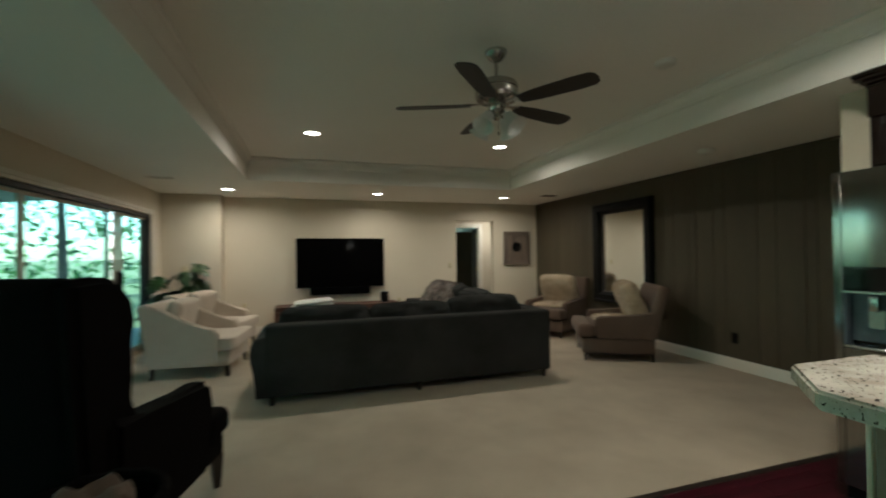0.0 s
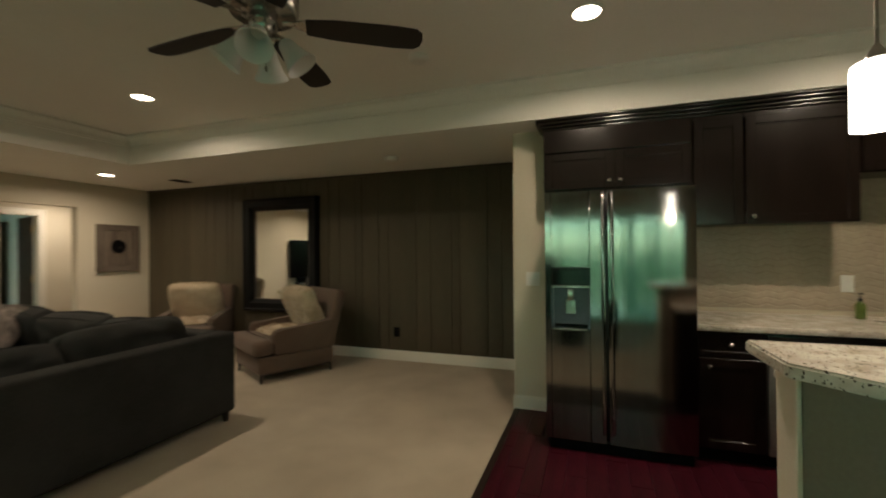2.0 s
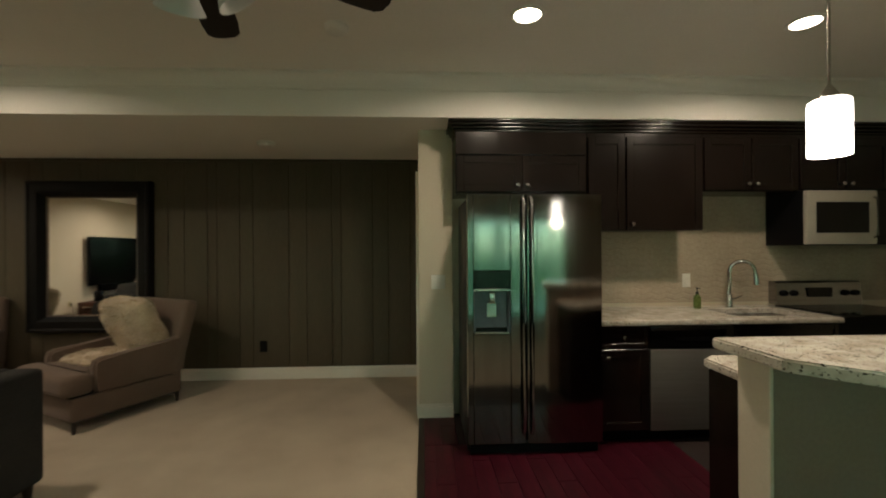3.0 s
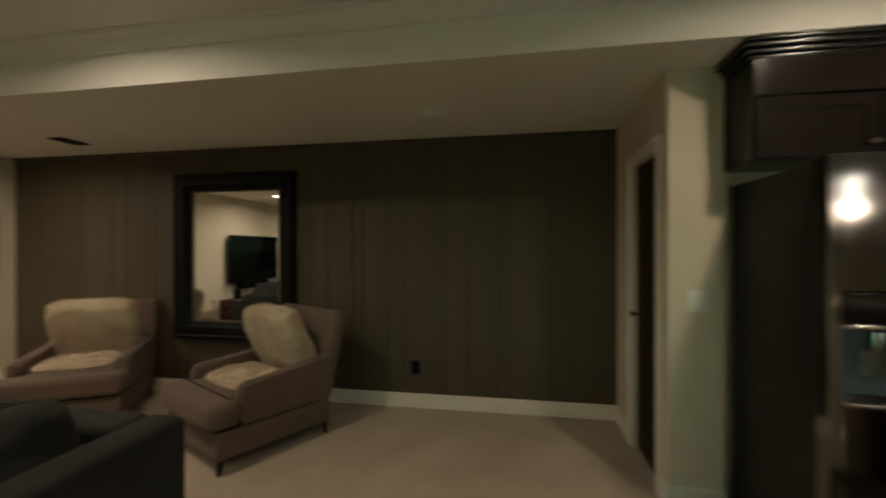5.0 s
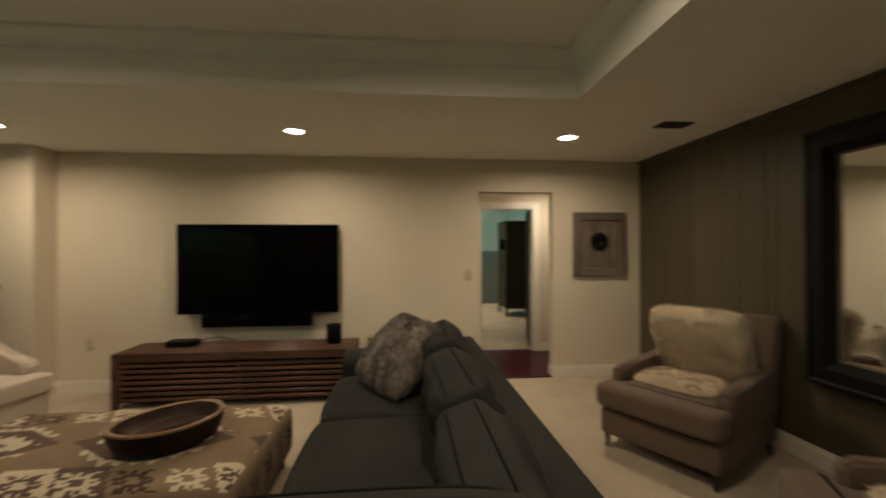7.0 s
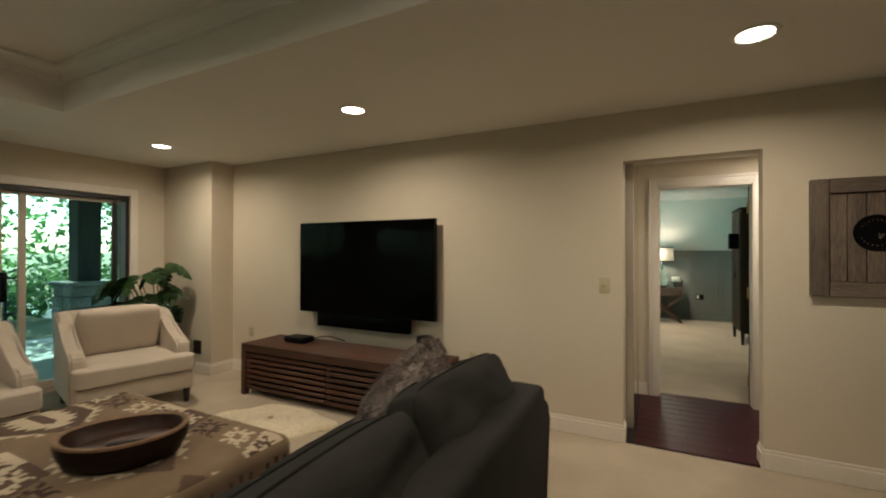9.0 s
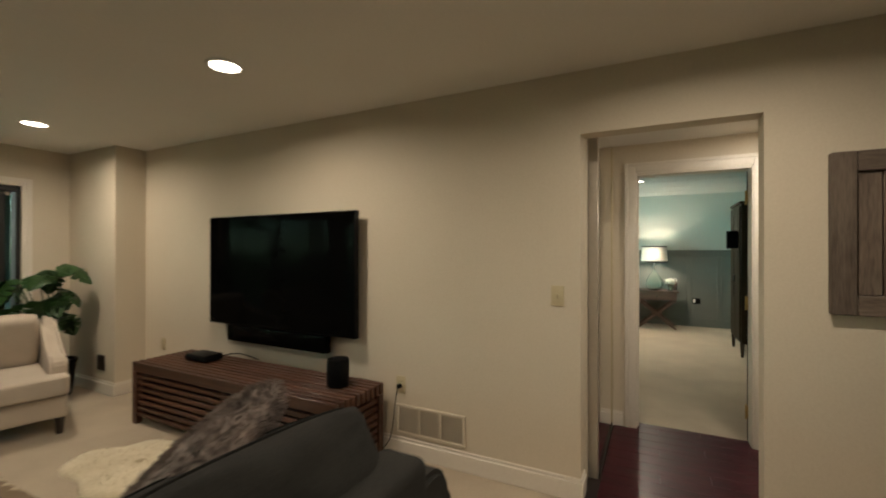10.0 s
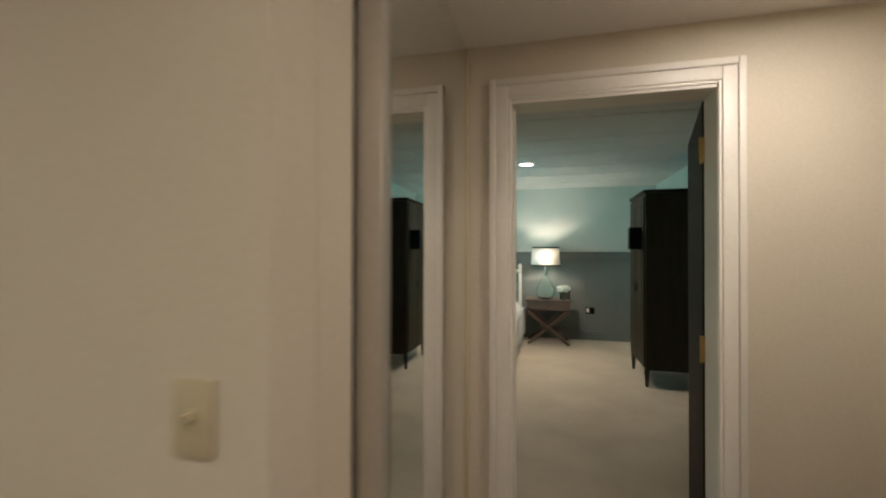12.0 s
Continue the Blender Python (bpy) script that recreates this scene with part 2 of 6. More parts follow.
def single(name, bm, mat, label, category, at=None, turn=0.0, group="", kind="", smooth=40):
    """A thing of one mesh."""
    ob = new(name, mesh_of(name, bm, mat, smooth))
    if at is not None:
        ob.matrix_world = pose(*at, 0, 0, turn)
    return tagged(ob, label, category, group, kind)


def setting(name, bm, mat, label, category, smooth=None):
    return tagged(new(name, mesh_of(name, bm, mat, smooth)), label, category, "", "structure")
# ---- the large structure ----
XW, XE, YN, YS, ZL, ZT = -2.42, 4.45, 7.92, -3.4, 2.37, 2.68
DOOR_X0, DOOR_X1, DOOR_Z = 2.64, 3.455, 2.02
WIN_A, WIN_B = (3.95, 7.28), (-0.9, 3.62)

setting("floor", boxes((XW - 0.2, XE + 0.3, YS - 0.2, YN, -0.2, 0.0), (2.5, 4.75, 9.20, 14.6, -0.2, 0.0), (0.4, 2.5, 9.20, 14.6, -0.2, 0.0)), M_CARPET, "wall-to-wall beige carpet with soft uneven pile", "carpet")
setting("wall_north", boxes((XW - 0.2, DOOR_X0, YN, YN + 0.12, 0, 2.6), (DOOR_X1, 4.75, YN, YN + 0.12, 0, 2.6), (DOOR_X0, DOOR_X1, YN, YN + 0.12, DOOR_Z, 2.6), (2.40, DOOR_X0, YN + 0.12, 9.08, 0, 2.6)),
        M_WALL, "cream painted wall behind the television", "wall")
setting("wall_chase", boxes((XW - 0.01, -1.545, 7.65, YN + 0.004, 0, 2.5), bevel=0.004), M_WALL, "cream painted boxed-out wall corner", "wall")
setting("wall_west", boxes((XW - 0.16, XW, WIN_A[1], YN + 0.1, 0, 2.6), (XW - 0.16, XW, WIN_B[1], WIN_A[0], 0, 2.6), (XW - 0.16, XW, YS - 0.1, WIN_B[0], 0, 2.6),
                           (XW - 0.16, XW, WIN_A[0], WIN_A[1], 1.99, 2.6), (XW - 0.16, XW, WIN_B[0], WIN_B[1], 1.99, 2.6)), M_WALL, "cream painted wall with sliding glass doors", "wall")
setting("wall_south", boxes((XW - 0.2, 3.6, YS - 0.12, YS, 0, 2.8)), M_WALL, "cream painted end wall", "wall")
wall_east = setting("wall_east", boxes((XE + 0.008, XE + 0.16, 1.6, YN + 0.12, 0, 2.6)), M_PANEL, "olive-brown painted wood-panelled wall", "wall")
setting("wall_stub", boxes((3.28, 3.45, 1.56, 1.84, 0, 2.5), (3.98, XE + 0.1, 1.56, 1.84, 0, 2.5), (3.45, 3.98, 1.56, 1.84, 1.97, 2.5), bevel=0.003), M_WALL, "cream painted wall end beside the refrigerator", "wall")
setting("wall_kitchen", boxes((3.36, 3.50, YS - 0.1, 1.56, 0, 2.5)), M_WALL, "cream kitchen wall", "wall")
setting("wall_hall", boxes((2.60, 2.878, 9.08, 9.20, 0, 2.5), (3.60, 4.75, 9.08, 9.20, 0, 2.5), (2.878, 3.60, 9.08, 9.20, 1.965, 2.5)), M_WALL, "cream hall wall around the bedroom door", "wall")
setting("wall_hall_end", boxes((4.62, 4.75, YN + 0.12, 9.08, 0, 2.5)), M_WALL, "cream hall end wall", "wall")

# ceilings
TX0, TX1, TY1, TY0 = -0.94, 2.955, 6.11, -3.1
setting("ceiling", boxes((XW - 0.1, TX0, YS, YN + 0.02, ZL, ZL + 0.45), (TX1, XE + 0.1, YS, YN + 0.02, ZL, ZL + 0.45), (TX0, TX1, TY1, YN + 0.02, ZL, ZL + 0.45), (TX0, TX1, YS, TY0, ZL, ZL + 0.45),
                         (TX0 - 0.2, TX1 + 0.2, TY0 - 0.2, TY1 + 0.2, ZT, ZT + 0.1)), M_CEIL, "painted tray ceiling with a lower border", "ceiling")
setting("ceiling_hall", boxes((2.4, 4.75, YN + 0.1, 9.1, 2.195, 2.4)), M_CEIL, "painted hall ceiling", "ceiling")


def crown(profile):
    """Cove moulding round three sides of the tray, mitred in its corners; profile: (reach, drop) pairs."""
    bm = bmesh.new()
    rows = [[bm.verts.new(p) for p in ((TX0 + o, TY0, ZT - d), (TX0 + o, TY1 - o, ZT - d), (TX1 - o, TY1 - o, ZT - d), (TX1 - o, TY0, ZT - d))] for o, d in profile]
    for p, q in zip(rows, rows[1:]):
        for k in range(3):
            bm.faces.new((p[k], p[k + 1], q[k + 1], q[k]))
    return bm


cove = [(0.014 + 0.052 * (1 - math.cos(radians(15 * k))), 0.092 - 0.066 * math.sin(radians(15 * k))) for k in range(7)]
bm = crown([(0.001, 0.115), (0.010, 0.112), (0.010, 0.096)] + cove + [(0.074, 0.022), (0.074, 0.001)])
setting("trim_crown", bm, M_CEIL, "painted stepped crown moulding of the tray ceiling", "moulding", 30)
bm = bmesh.new()
box(bm, XE - 0.022, XE, 1.84, YN, ZL - 0.03, ZL - 0.001, 0.006, 2)
setting("trim_panelling", bm, M_PANEL, "olive-brown strip along the top of the panelling", "moulding", 30)


def baseboard(bm, axis, a, b, at, face, h=0.125, t=0.016):
    """A skirting with a rounded top; face: +1 or -1, the way it looks."""
    lo, hi = sorted((at, at + face * t))
    for z0, z1, k in ((0.0, h - 0.022, 1.0), (h - 0.022, h, 0.55)):
        l2, h2 = (lo, lo + (hi - lo) * k) if face > 0 else (hi - (hi - lo) * k, hi)
        if axis == "x":
            box(bm, a, b, l2, h2, z0, z1, 0.003, 1)
        else:
            box(bm, l2, h2, a, b, z0, z1, 0.003, 1)


bm = bmesh.new()
baseboard(bm, "x", -1.545, DOOR_X0, YN, -1)
baseboard(bm, "x", DOOR_X1, XE, YN, -1)
baseboard(bm, "x", XW, -1.529, 7.65, -1)
baseboard(bm, "y", 7.65, YN, -1.545, 1)
baseboard(bm, "y", 1.84, YN - 0.016, XE, -1)
baseboard(bm, "y", 1.56, 1.856, 3.28, -1)
baseboard(bm, "x", 4.07, XE, 1.84, 1)
baseboard(bm, "x", 3.27, 3.37, 1.84, 1)
baseboard(bm, "y", WIN_B[1] + 0.09, WIN_A[0] - 0.09, XW, 1)
baseboard(bm, "x", 2.70, 2.785, 9.08, -1)
baseboard(bm, "x", 3.685, 4.62, 9.08, -1)
baseboard(bm, "x", DOOR_X1, 4.62, YN + 0.12, 1)
baseboard(bm, "y", YN - 0.016, YN + 0.12, DOOR_X1, -1)
baseboard(bm, "y", YN - 0.016, YN + 0.12, DOOR_X0, 1)
setting("baseboard", bm, M_TRIM, "white painted baseboards with rounded top edge", "baseboard", 30)


def casing(bm, x0, x1, z1, y, face, w=0.085):
    """Moulded casing of a door in a wall along x; the opening is x0..x1."""
    for k, (o0, o1, t) in enumerate(((0.0, 0.012, 0.012), (0.012, 0.060, 0.016), (0.060, w, 0.023))):
        lo, hi = sorted((y, y + face * t))
        box(bm, x0 - o1, x0 - o0, lo, hi, 0, z1 + o1, 0.004, 3)
        box(bm, x1 + o0, x1 + o1, lo, hi, 0, z1 + o1, 0.004, 3)
        box(bm, x0 - o0, x1 + o0, lo, hi, z1 + o0, z1 + o1, 0.0025, 2)


bm = bmesh.new()
casing(bm, 2.878, 3.60, 1.965, 9.08, -1)
casing(bm, 2.878, 3.60, 1.965, 9.20, 1)
box(bm, 2.866, 2.880, 9.075, 9.205, 0, 1.965, 0.002)
box(bm, 3.598, 3.612, 9.075, 9.205, 0, 1.965, 0.002)
box(bm, 2.880, 3.598, 9.075, 9.205, 1.953, 1.968, 0.002)
box(bm, 2.880, 2.892, 9.12, 9.145, 0, 1.953, 0.002)
setting("door_frame_1", bm, M_TRIM, "moulded off-white casing of the bedroom door", "door frame", 30)
bm = bmesh.new()
casing(bm, 3.45, 3.98, 1.97, 1.84, 1, 0.075)
setting("door_frame_2", bm, M_TRIM, "off-white casing of the closet door", "door frame", 30)
# ---- living room: built-in pieces ----
M_CHARCOAL = material("charcoal_sofa_fabric", (0.023, 0.023, 0.0218), (0.047, 0.047, 0.044), 2.5, 0.95, 220, 0.5, spec=0.05, sheen=0.0, distance=0.003)
M_PIPING = material("dark_piping_and_gap_shade", (0.012, 0.012, 0.0115), (0.022, 0.022, 0.021), 8, 0.95, 200, 0.2, spec=0.05)
M_TAUPE = material("taupe_chair_fabric", (0.108, 0.076, 0.056), (0.152, 0.108, 0.081), 2.5, 0.9, 200, 0.5, spec=0.15, sheen=0.1, distance=0.003)
M_LINEN = material("oatmeal_linen", (0.44, 0.38, 0.30), (0.545, 0.475, 0.385), 3.0, 0.9, 230, 0.5, sheen=0.2, distance=0.003)
M_DARKLEG = material("dark_stained_wood", (0.010, 0.007, 0.005), (0.025, 0.016, 0.012), 6, 0.4, 40, 0.1, stretch=(1, 1, 0.2))
M_IRON = material("black_iron", (0.008, 0.007, 0.006), (0.016, 0.014, 0.012), 12, 0.5, 60, 0.1)
M_WALNUT = material("reddish_walnut", (0.036, 0.0145, 0.008), (0.112, 0.048, 0.027), 2.2, 0.42, 16, 0.12, stretch=(0.5, 7, 7), random_tint=0.25)
M_BOWL = material("worn_bowl_wood", (0.006, 0.0029, 0.0017), (0.024, 0.0112, 0.006), 4.0, 0.55, 26, 0.35, stretch=(1, 3, 3), spec=0.2)
M_WOOL = material("cream_sheepskin", (0.38, 0.29, 0.18), (0.60, 0.49, 0.34), 7.0, 0.95, 60, 0.3, sheen=0.4)
M_RUGWOOL = material("ivory_sheepskin", (0.58, 0.50, 0.33), (0.78, 0.70, 0.52), 5.0, 0.95, 60, 0.3, sheen=0.4)
M_GREYFUR = material("grey_brown_striped_fur", (0.030, 0.022, 0.018), (0.30, 0.245, 0.212), 8.0, 0.95, 40, 0.3, stretch=(1.5, 1.5, 0.3), sheen=0.05, detail=2.0)
M_SCREEN = material("black_screen", (0.0015, 0.0015, 0.0015), (0.002, 0.002, 0.002), 4, 0.07, 60, 0.0, spec=0.03, rough_var=0.01)
M_BARN = material("weathered_barn_wood", (0.075, 0.055, 0.042), (0.20, 0.155, 0.12), 3.0, 0.75, 22, 0.4, stretch=(6, 6, 0.7), random_tint=0.18)
M_BARNX = material("weathered_barn_wood_rail", (0.075, 0.055, 0.042), (0.20, 0.155, 0.12), 3.0, 0.75, 22, 0.4, stretch=(0.7, 6, 6), random_tint=0.18)
M_FRAME = material("black_carved_frame", (0.0015, 0.0013, 0.0011), (0.005, 0.0042, 0.0037), 9, 0.6, 45, 0.4, spec=0.2, distance=0.006)
M_ALMOND = material("almond_plastic", (0.52, 0.45, 0.28), (0.58, 0.50, 0.33), 6, 0.35, 60, 0.02)
M_WHITE = material("white_plastic", (0.72, 0.70, 0.65), (0.78, 0.76, 0.71), 6, 0.4, 60, 0.02)
M_VENT = material("bronze_vent_metal", (0.030, 0.020, 0.014), (0.05, 0.034, 0.024), 8, 0.5, 60, 0.05, metal=0.4)
M_LEAF = material("monstera_leaf", (0.012, 0.038, 0.010), (0.040, 0.095, 0.025), 9, 0.35, 40, 0.15)
M_STEM = material("plant_stem", (0.04, 0.07, 0.02), (0.07, 0.11, 0.035), 9, 0.5, 40, 0.1)
M_SOIL = material("potting_soil", (0.010, 0.007, 0.005), (0.03, 0.02, 0.014), 20, 0.95, 60, 0.8)
# Base colour lowered to near black to keep chair and hamper silhouetted.
M_DARKWING = material("near_black_upholstery", (0.0022, 0.0018, 0.0016), (0.0045, 0.0036, 0.0032), 4, 0.9, 160, 0.3, spec=0.06)
M_THROW = material("white_knit_throw", (0.62, 0.60, 0.56), (0.74, 0.72, 0.68), 5, 0.95, 120, 0.6)
M_GRAYDOOR = material("dark_brown_door_paint", (0.026, 0.019, 0.013), (0.036, 0.026, 0.018), 2, 0.6, 40, 0.05, spec=0.08)
M_FLOORVENT = material("cream_metal_grille", (0.55, 0.49, 0.38), (0.60, 0.54, 0.43), 5, 0.5, 60, 0.03)


def into(parent, bm):
    """From the world's axes into those of the thing."""
    bmesh.ops.transform(bm, verts=bm.verts[:], matrix=parent.matrix_basis.inverted())
    return bm


# recessed ceiling lights
def can_light(at, group="recessed ceiling lights"):
    t = thing("recessed_light", "lit round recessed ceiling light with a white trim ring", "ceiling light", at, 0, group)
    bm = bmesh.new()
    lathe(bm, [(0.072, -0.002), (0.078, -0.008), (0.094, -0.006), (0.098, 0.0)], 32)
    part("trim_ring", bm, M_WHITE, t)
    bm = bmesh.new()
    lathe(bm, [(0.0, -0.005), (0.05, -0.0045), (0.074, -0.003)], 32)
    part("lens", bm, M_CANGLOW, t, "glowing frosted lens")
    return t


first_can = can_light(CANS[0])
for c in CANS[1:]:
    copy_thing(first_can, pose(*c))
# Fixture to go with the added, unseen hall light.
copy_thing(first_can, pose(3.75, 8.55, 2.195))


def vent(at, sx, sy, label, mat):
    t = thing("ceiling_vent", label, "vent", at, 0)
    bm = bmesh.new()
    for r in ((-sx, sx, -sy, -sy + 0.014), (-sx, sx, sy - 0.014, sy), (-sx, -sx + 0.014, -sy + 0.014, sy - 0.014), (sx - 0.014, sx, -sy + 0.014, sy - 0.014)):
        box(bm, *r, -0.010, 0.0, 0.003)
    part("frame", bm, mat, t)
    # Flat dark sheet stands in for the shaded duct behind the slats.
    part("duct_shade", boxes((-sx + 0.014, sx - 0.014, -sy + 0.014, sy - 0.014, -0.002, 0.0)), M_GROUT, t)
    n = int(2 * sx / 0.03)
    for i in range(1, n):
        x = -sx + 2 * sx * i / n
        bm = bmesh.new()
        box(bm, -0.002, 0.002, -sy + 0.014, sy - 0.014, -0.006, 0.006, m=pose(x, 0, -0.006, 0, 35, 0))
        part("slat", bm, mat, t, smooth=None)


vent((3.94, 6.57, ZL), 0.125, 0.075, "dark bronze slatted vent in the lower ceiling", M_VENT)
vent((-1.98, 6.15, ZL), 0.15, 0.06, "painted slatted vent in the lower ceiling", M_CEIL)


def ceiling_disc(name, at, r, h, label, cat):
    t = thing(name, label, cat, at)
    bm = bmesh.new()
    lathe(bm, [(r, 0.0), (r, -0.006), (r * 0.93, -h * 0.7), (r * 0.72, -h), (0.0, -h)], 28)
    part("body", bm, M_WHITE, t)


ceiling_disc("smoke_detector", (2.285, 2.295, ZT), 0.068, 0.038, "white round smoke detector on the tray ceiling", "smoke detector")
ceiling_disc("smoke_alarm", (3.73, 3.226, ZL), 0.080, 0.042, "white round alarm on the lower ceiling", "smoke detector")


# ceiling fan
fan = thing("ceiling_fan", "five-blade nickel ceiling fan with dark blades and frosted shades", "ceiling fan", (1.07, 2.49, ZT))
bm = bmesh.new()
lathe(bm, [(0.072, 0.0), (0.072, -0.012), (0.064, -0.03), (0.045, -0.055), (0.020, -0.072), (0.012, -0.075)], 28)
part("canopy", bm, M_NICKEL, fan)
part("downrod", cyl(bmesh.new(), (0, 0, -0.07), (0, 0, -0.23), 0.011), M_NICKEL, fan)
LOW = pose(0, 0, -0.072)
bm = bmesh.new()
lathe(bm, [(0.03, -0.128), (0.110, -0.134), (0.134, -0.146), (0.141, -0.160), (0.141, -0.182), (0.137, -0.186), (0.141, -0.190), (0.141, -0.236), (0.130, -0.254), (0.05, -0.264)], 40)
part("motor_housing", bm, M_NICKEL, fan, m=LOW)
bm = bmesh.new()
lathe(bm, [(0.05, -0.262), (0.060, -0.285), (0.045, -0.335), (0.032, -0.345), (0.030, -0.375), (0.012, -0.385)], 28)
part("light_fitter", bm, M_NICKEL, fan, m=LOW)
M_BLADE = material("dark_walnut_fan_blade", (0.005, 0.003, 0.002), (0.012, 0.007, 0.0045), 3, 0.5, 24, 0.08, stretch=(0.6, 7, 1))
M_FROST = plain("frosted_shade_glass", (0.80, 0.80, 0.77), 0.35, transmission=0.12, ior=1.4)
outline = [(0.17, -0.045), (0.30, -0.062), (0.55, -0.070), (0.64, -0.064), (0.667, -0.042), (0.675, 0.0), (0.667, 0.042), (0.64, 0.064), (0.55, 0.070), (0.30, 0.062), (0.17, 0.045)]
for k in range(5):
    turn = pose(0, 0, -0.357, 0, 0, 15 + 72 * k)
    bm = prism(bmesh.new(), outline, "z", -0.003, 0.003)
    part("blade", bm, M_BLADE, fan, m=turn @ pose(0, 0, 0, -11, 0, 0))
    bm = bmesh.new()
    box(bm, 0.07, 0.13, -0.012, 0.012, 0.004, 0.012, 0.003)
    prism(bm, [(0.12, -0.014), (0.17, -0.036), (0.23, -0.026), (0.25, 0.0), (0.23, 0.026), (0.17, 0.036), (0.12, 0.014)], "z", 0.004, 0.009)
    part("blade_iron", bm, M_NICKEL, fan, m=turn @ pose(0, 0, 0, -11, 0, 0))
for k in range(4):
    a = radians(30 + 90 * k)
    d = Vector((math.cos(a), math.sin(a), 0))
    bm = bmesh.new()
    tube(bm, [d * 0.03 + Vector((0, 0, -0.35)), d * 0.065 + Vector((0, 0, -0.345)), d * 0.085 + Vector((0, 0, -0.365))], 0.008)
    part("lamp_arm", bm, M_NICKEL, fan, m=LOW)
    q = Vector((d.x * 0.62, d.y * 0.62, -0.80)).to_track_quat("Z", "Y").to_matrix().to_4x4()
    bm = bmesh.new()
    lathe(bm, [(0.022, 0.0), (0.032, 0.012), (0.040, 0.045), (0.053, 0.090), (0.073, 0.125), (0.070, 0.125), (0.050, 0.091), (0.037, 0.045), (0.029, 0.014)], 28, d * 0.078 + Vector((0, 0, -0.358)), q)
    part("shade", bm, M_FROST, fan, "frosted bell-shaped glass shade", m=LOW)
bm = bmesh.new()
tube(bm, [(0.012, 0.0, -0.38), (0.013, 0.0, -0.46)], 0.0014, 6)
lathe(bm, [(0.0, -0.485), (0.006, -0.478), (0.006, -0.465), (0.0, -0.458)], 10, (0.013, 0, 0))
part("pull_chain", bm, M_NICKEL, fan, m=LOW)


# ---- sliding glass doors ----
M_TANFRAME = material("tan_aluminium_frame", (0.44, 0.38, 0.29), (0.52, 0.45, 0.35), 5, 0.5, 60, 0.03)
M_DARKFRAME = material("dark_bronze_frame", (0.010, 0.011, 0.010), (0.02, 0.02, 0.019), 5, 0.45, 60, 0.03)


def sliding_door(name, y0, y1, stiles, label):
    """Sliding glass doors in the west wall. stiles: (y, width, depth, material)."""
    t = thing(name, label, "glass door", (XW - 0.08, (y0 + y1) / 2, 0), 0, "", "structure")
    bm = bmesh.new()
    X0, X1 = XW - 0.14, XW - 0.02
    box(bm, X0, X1, y0, y0 + 0.035, 0.0, 1.99, 0.004)
    box(bm, X0, X1, y1 - 0.035, y1, 0.0, 1.99, 0.004)
    part("outer_frame", into(t, bm), M_DARKFRAME, t)
    bm = bmesh.new()
    box(bm, X0, X1 + 0.012, y0 + 0.035, y1 - 0.035, 1.935, 1.985, 0.004)
    part("head_track", into(t, bm), M_DARKFRAME, t, "black head track")
    bm = bmesh.new()
    box(bm, X0, X1, y0 + 0.035, y1 - 0.035, 0.0, 0.03, 0.004)
    box(bm, XW - 0.085, XW - 0.080, y0 + 0.035, y1 - 0.035, 0.03, 0.042)
    part("sill_track", into(t, bm), M_TANFRAME, t)
    for y, w, x, mat in stiles:
        part("stile", into(t, boxes((XW - x - 0.03, XW - x, y - w / 2, y + w / 2, 0.03, 1.935), bevel=0.004)), mat, t)
    cuts = [y0 + 0.035] + [s[0] for s in stiles if s[3] is M_TANFRAME or s[2] > 0.08] + [y1 - 0.035]
    for a, b in zip(cuts, cuts[1:]):
        if b - a < 0.15:
            continue
        part("rail", into(t, boxes((XW - 0.085, XW - 0.06, a + 0.03, b - 0.03, 0.035, 0.11), bevel=0.004)), M_TANFRAME, t)
        part("rail", into(t, boxes((XW - 0.085, XW - 0.06, a + 0.03, b - 0.03, 1.90, 1.935), bevel=0.003)), M_TANFRAME, t)
        p = part("pane", into(t, boxes((XW - 0.075, XW - 0.071, a + 0.02, b - 0.02, 0.10, 1.905))), M_GLASS, t, smooth=None)
        p.visible_shadow = False
    bm = bmesh.new()
    for k, (o0, o1, d) in enumerate(((0.0, 0.03, 0.010), (0.03, 0.075, 0.016))):
        box(bm, XW, XW + d, y0 - o1, y0 - o0, 0.0, 1.99 + o1, 0.003)
        box(bm, XW, XW + d, y1 + o0, y1 + o1, 0.0, 1.99 + o1, 0.003)
        box(bm, XW, XW + d, y0 - o0, y1 + o0, 1.99 + o0, 1.99 + o1, 0.003)
    part("casing", into(t, bm), M_TRIM, t, "off-white painted casing")
    return t


wd = sliding_door("door_1", WIN_A[0], WIN_A[1], [(4.45, 0.07, 0.06, M_TANFRAME), (6.12, 0.06, 0.10, M_DARKFRAME), (6.23, 0.06, 0.05, M_TANFRAME), (6.40, 0.055, 0.06, M_TANFRAME), (7.16, 0.05, 0.06, M_DARKFRAME)],
                  "sliding glass patio door with tan and dark metal frames")
bm = bmesh.new()
box(bm, XW - 0.05, XW - 0.015, 6.225, 6.285, 0.91, 1.18, 0.008, 2)
box(bm, XW - 0.015, XW + 0.012, 6.235, 6.275, 0.94, 1.15, 0.006, 2)
part("handle", into(wd, bm), M_BLACK, wd, "black door pull")
sliding_door("door_2", WIN_B[0], WIN_B[1], [(0.30, 0.06, 0.10, M_DARKFRAME), (1.0, 0.07, 0.06, M_TANFRAME), (1.75, 0.06, 0.10, M_DARKFRAME), (2.70, 0.07, 0.06, M_TANFRAME)], "sliding glass patio door with tan and dark metal frames")

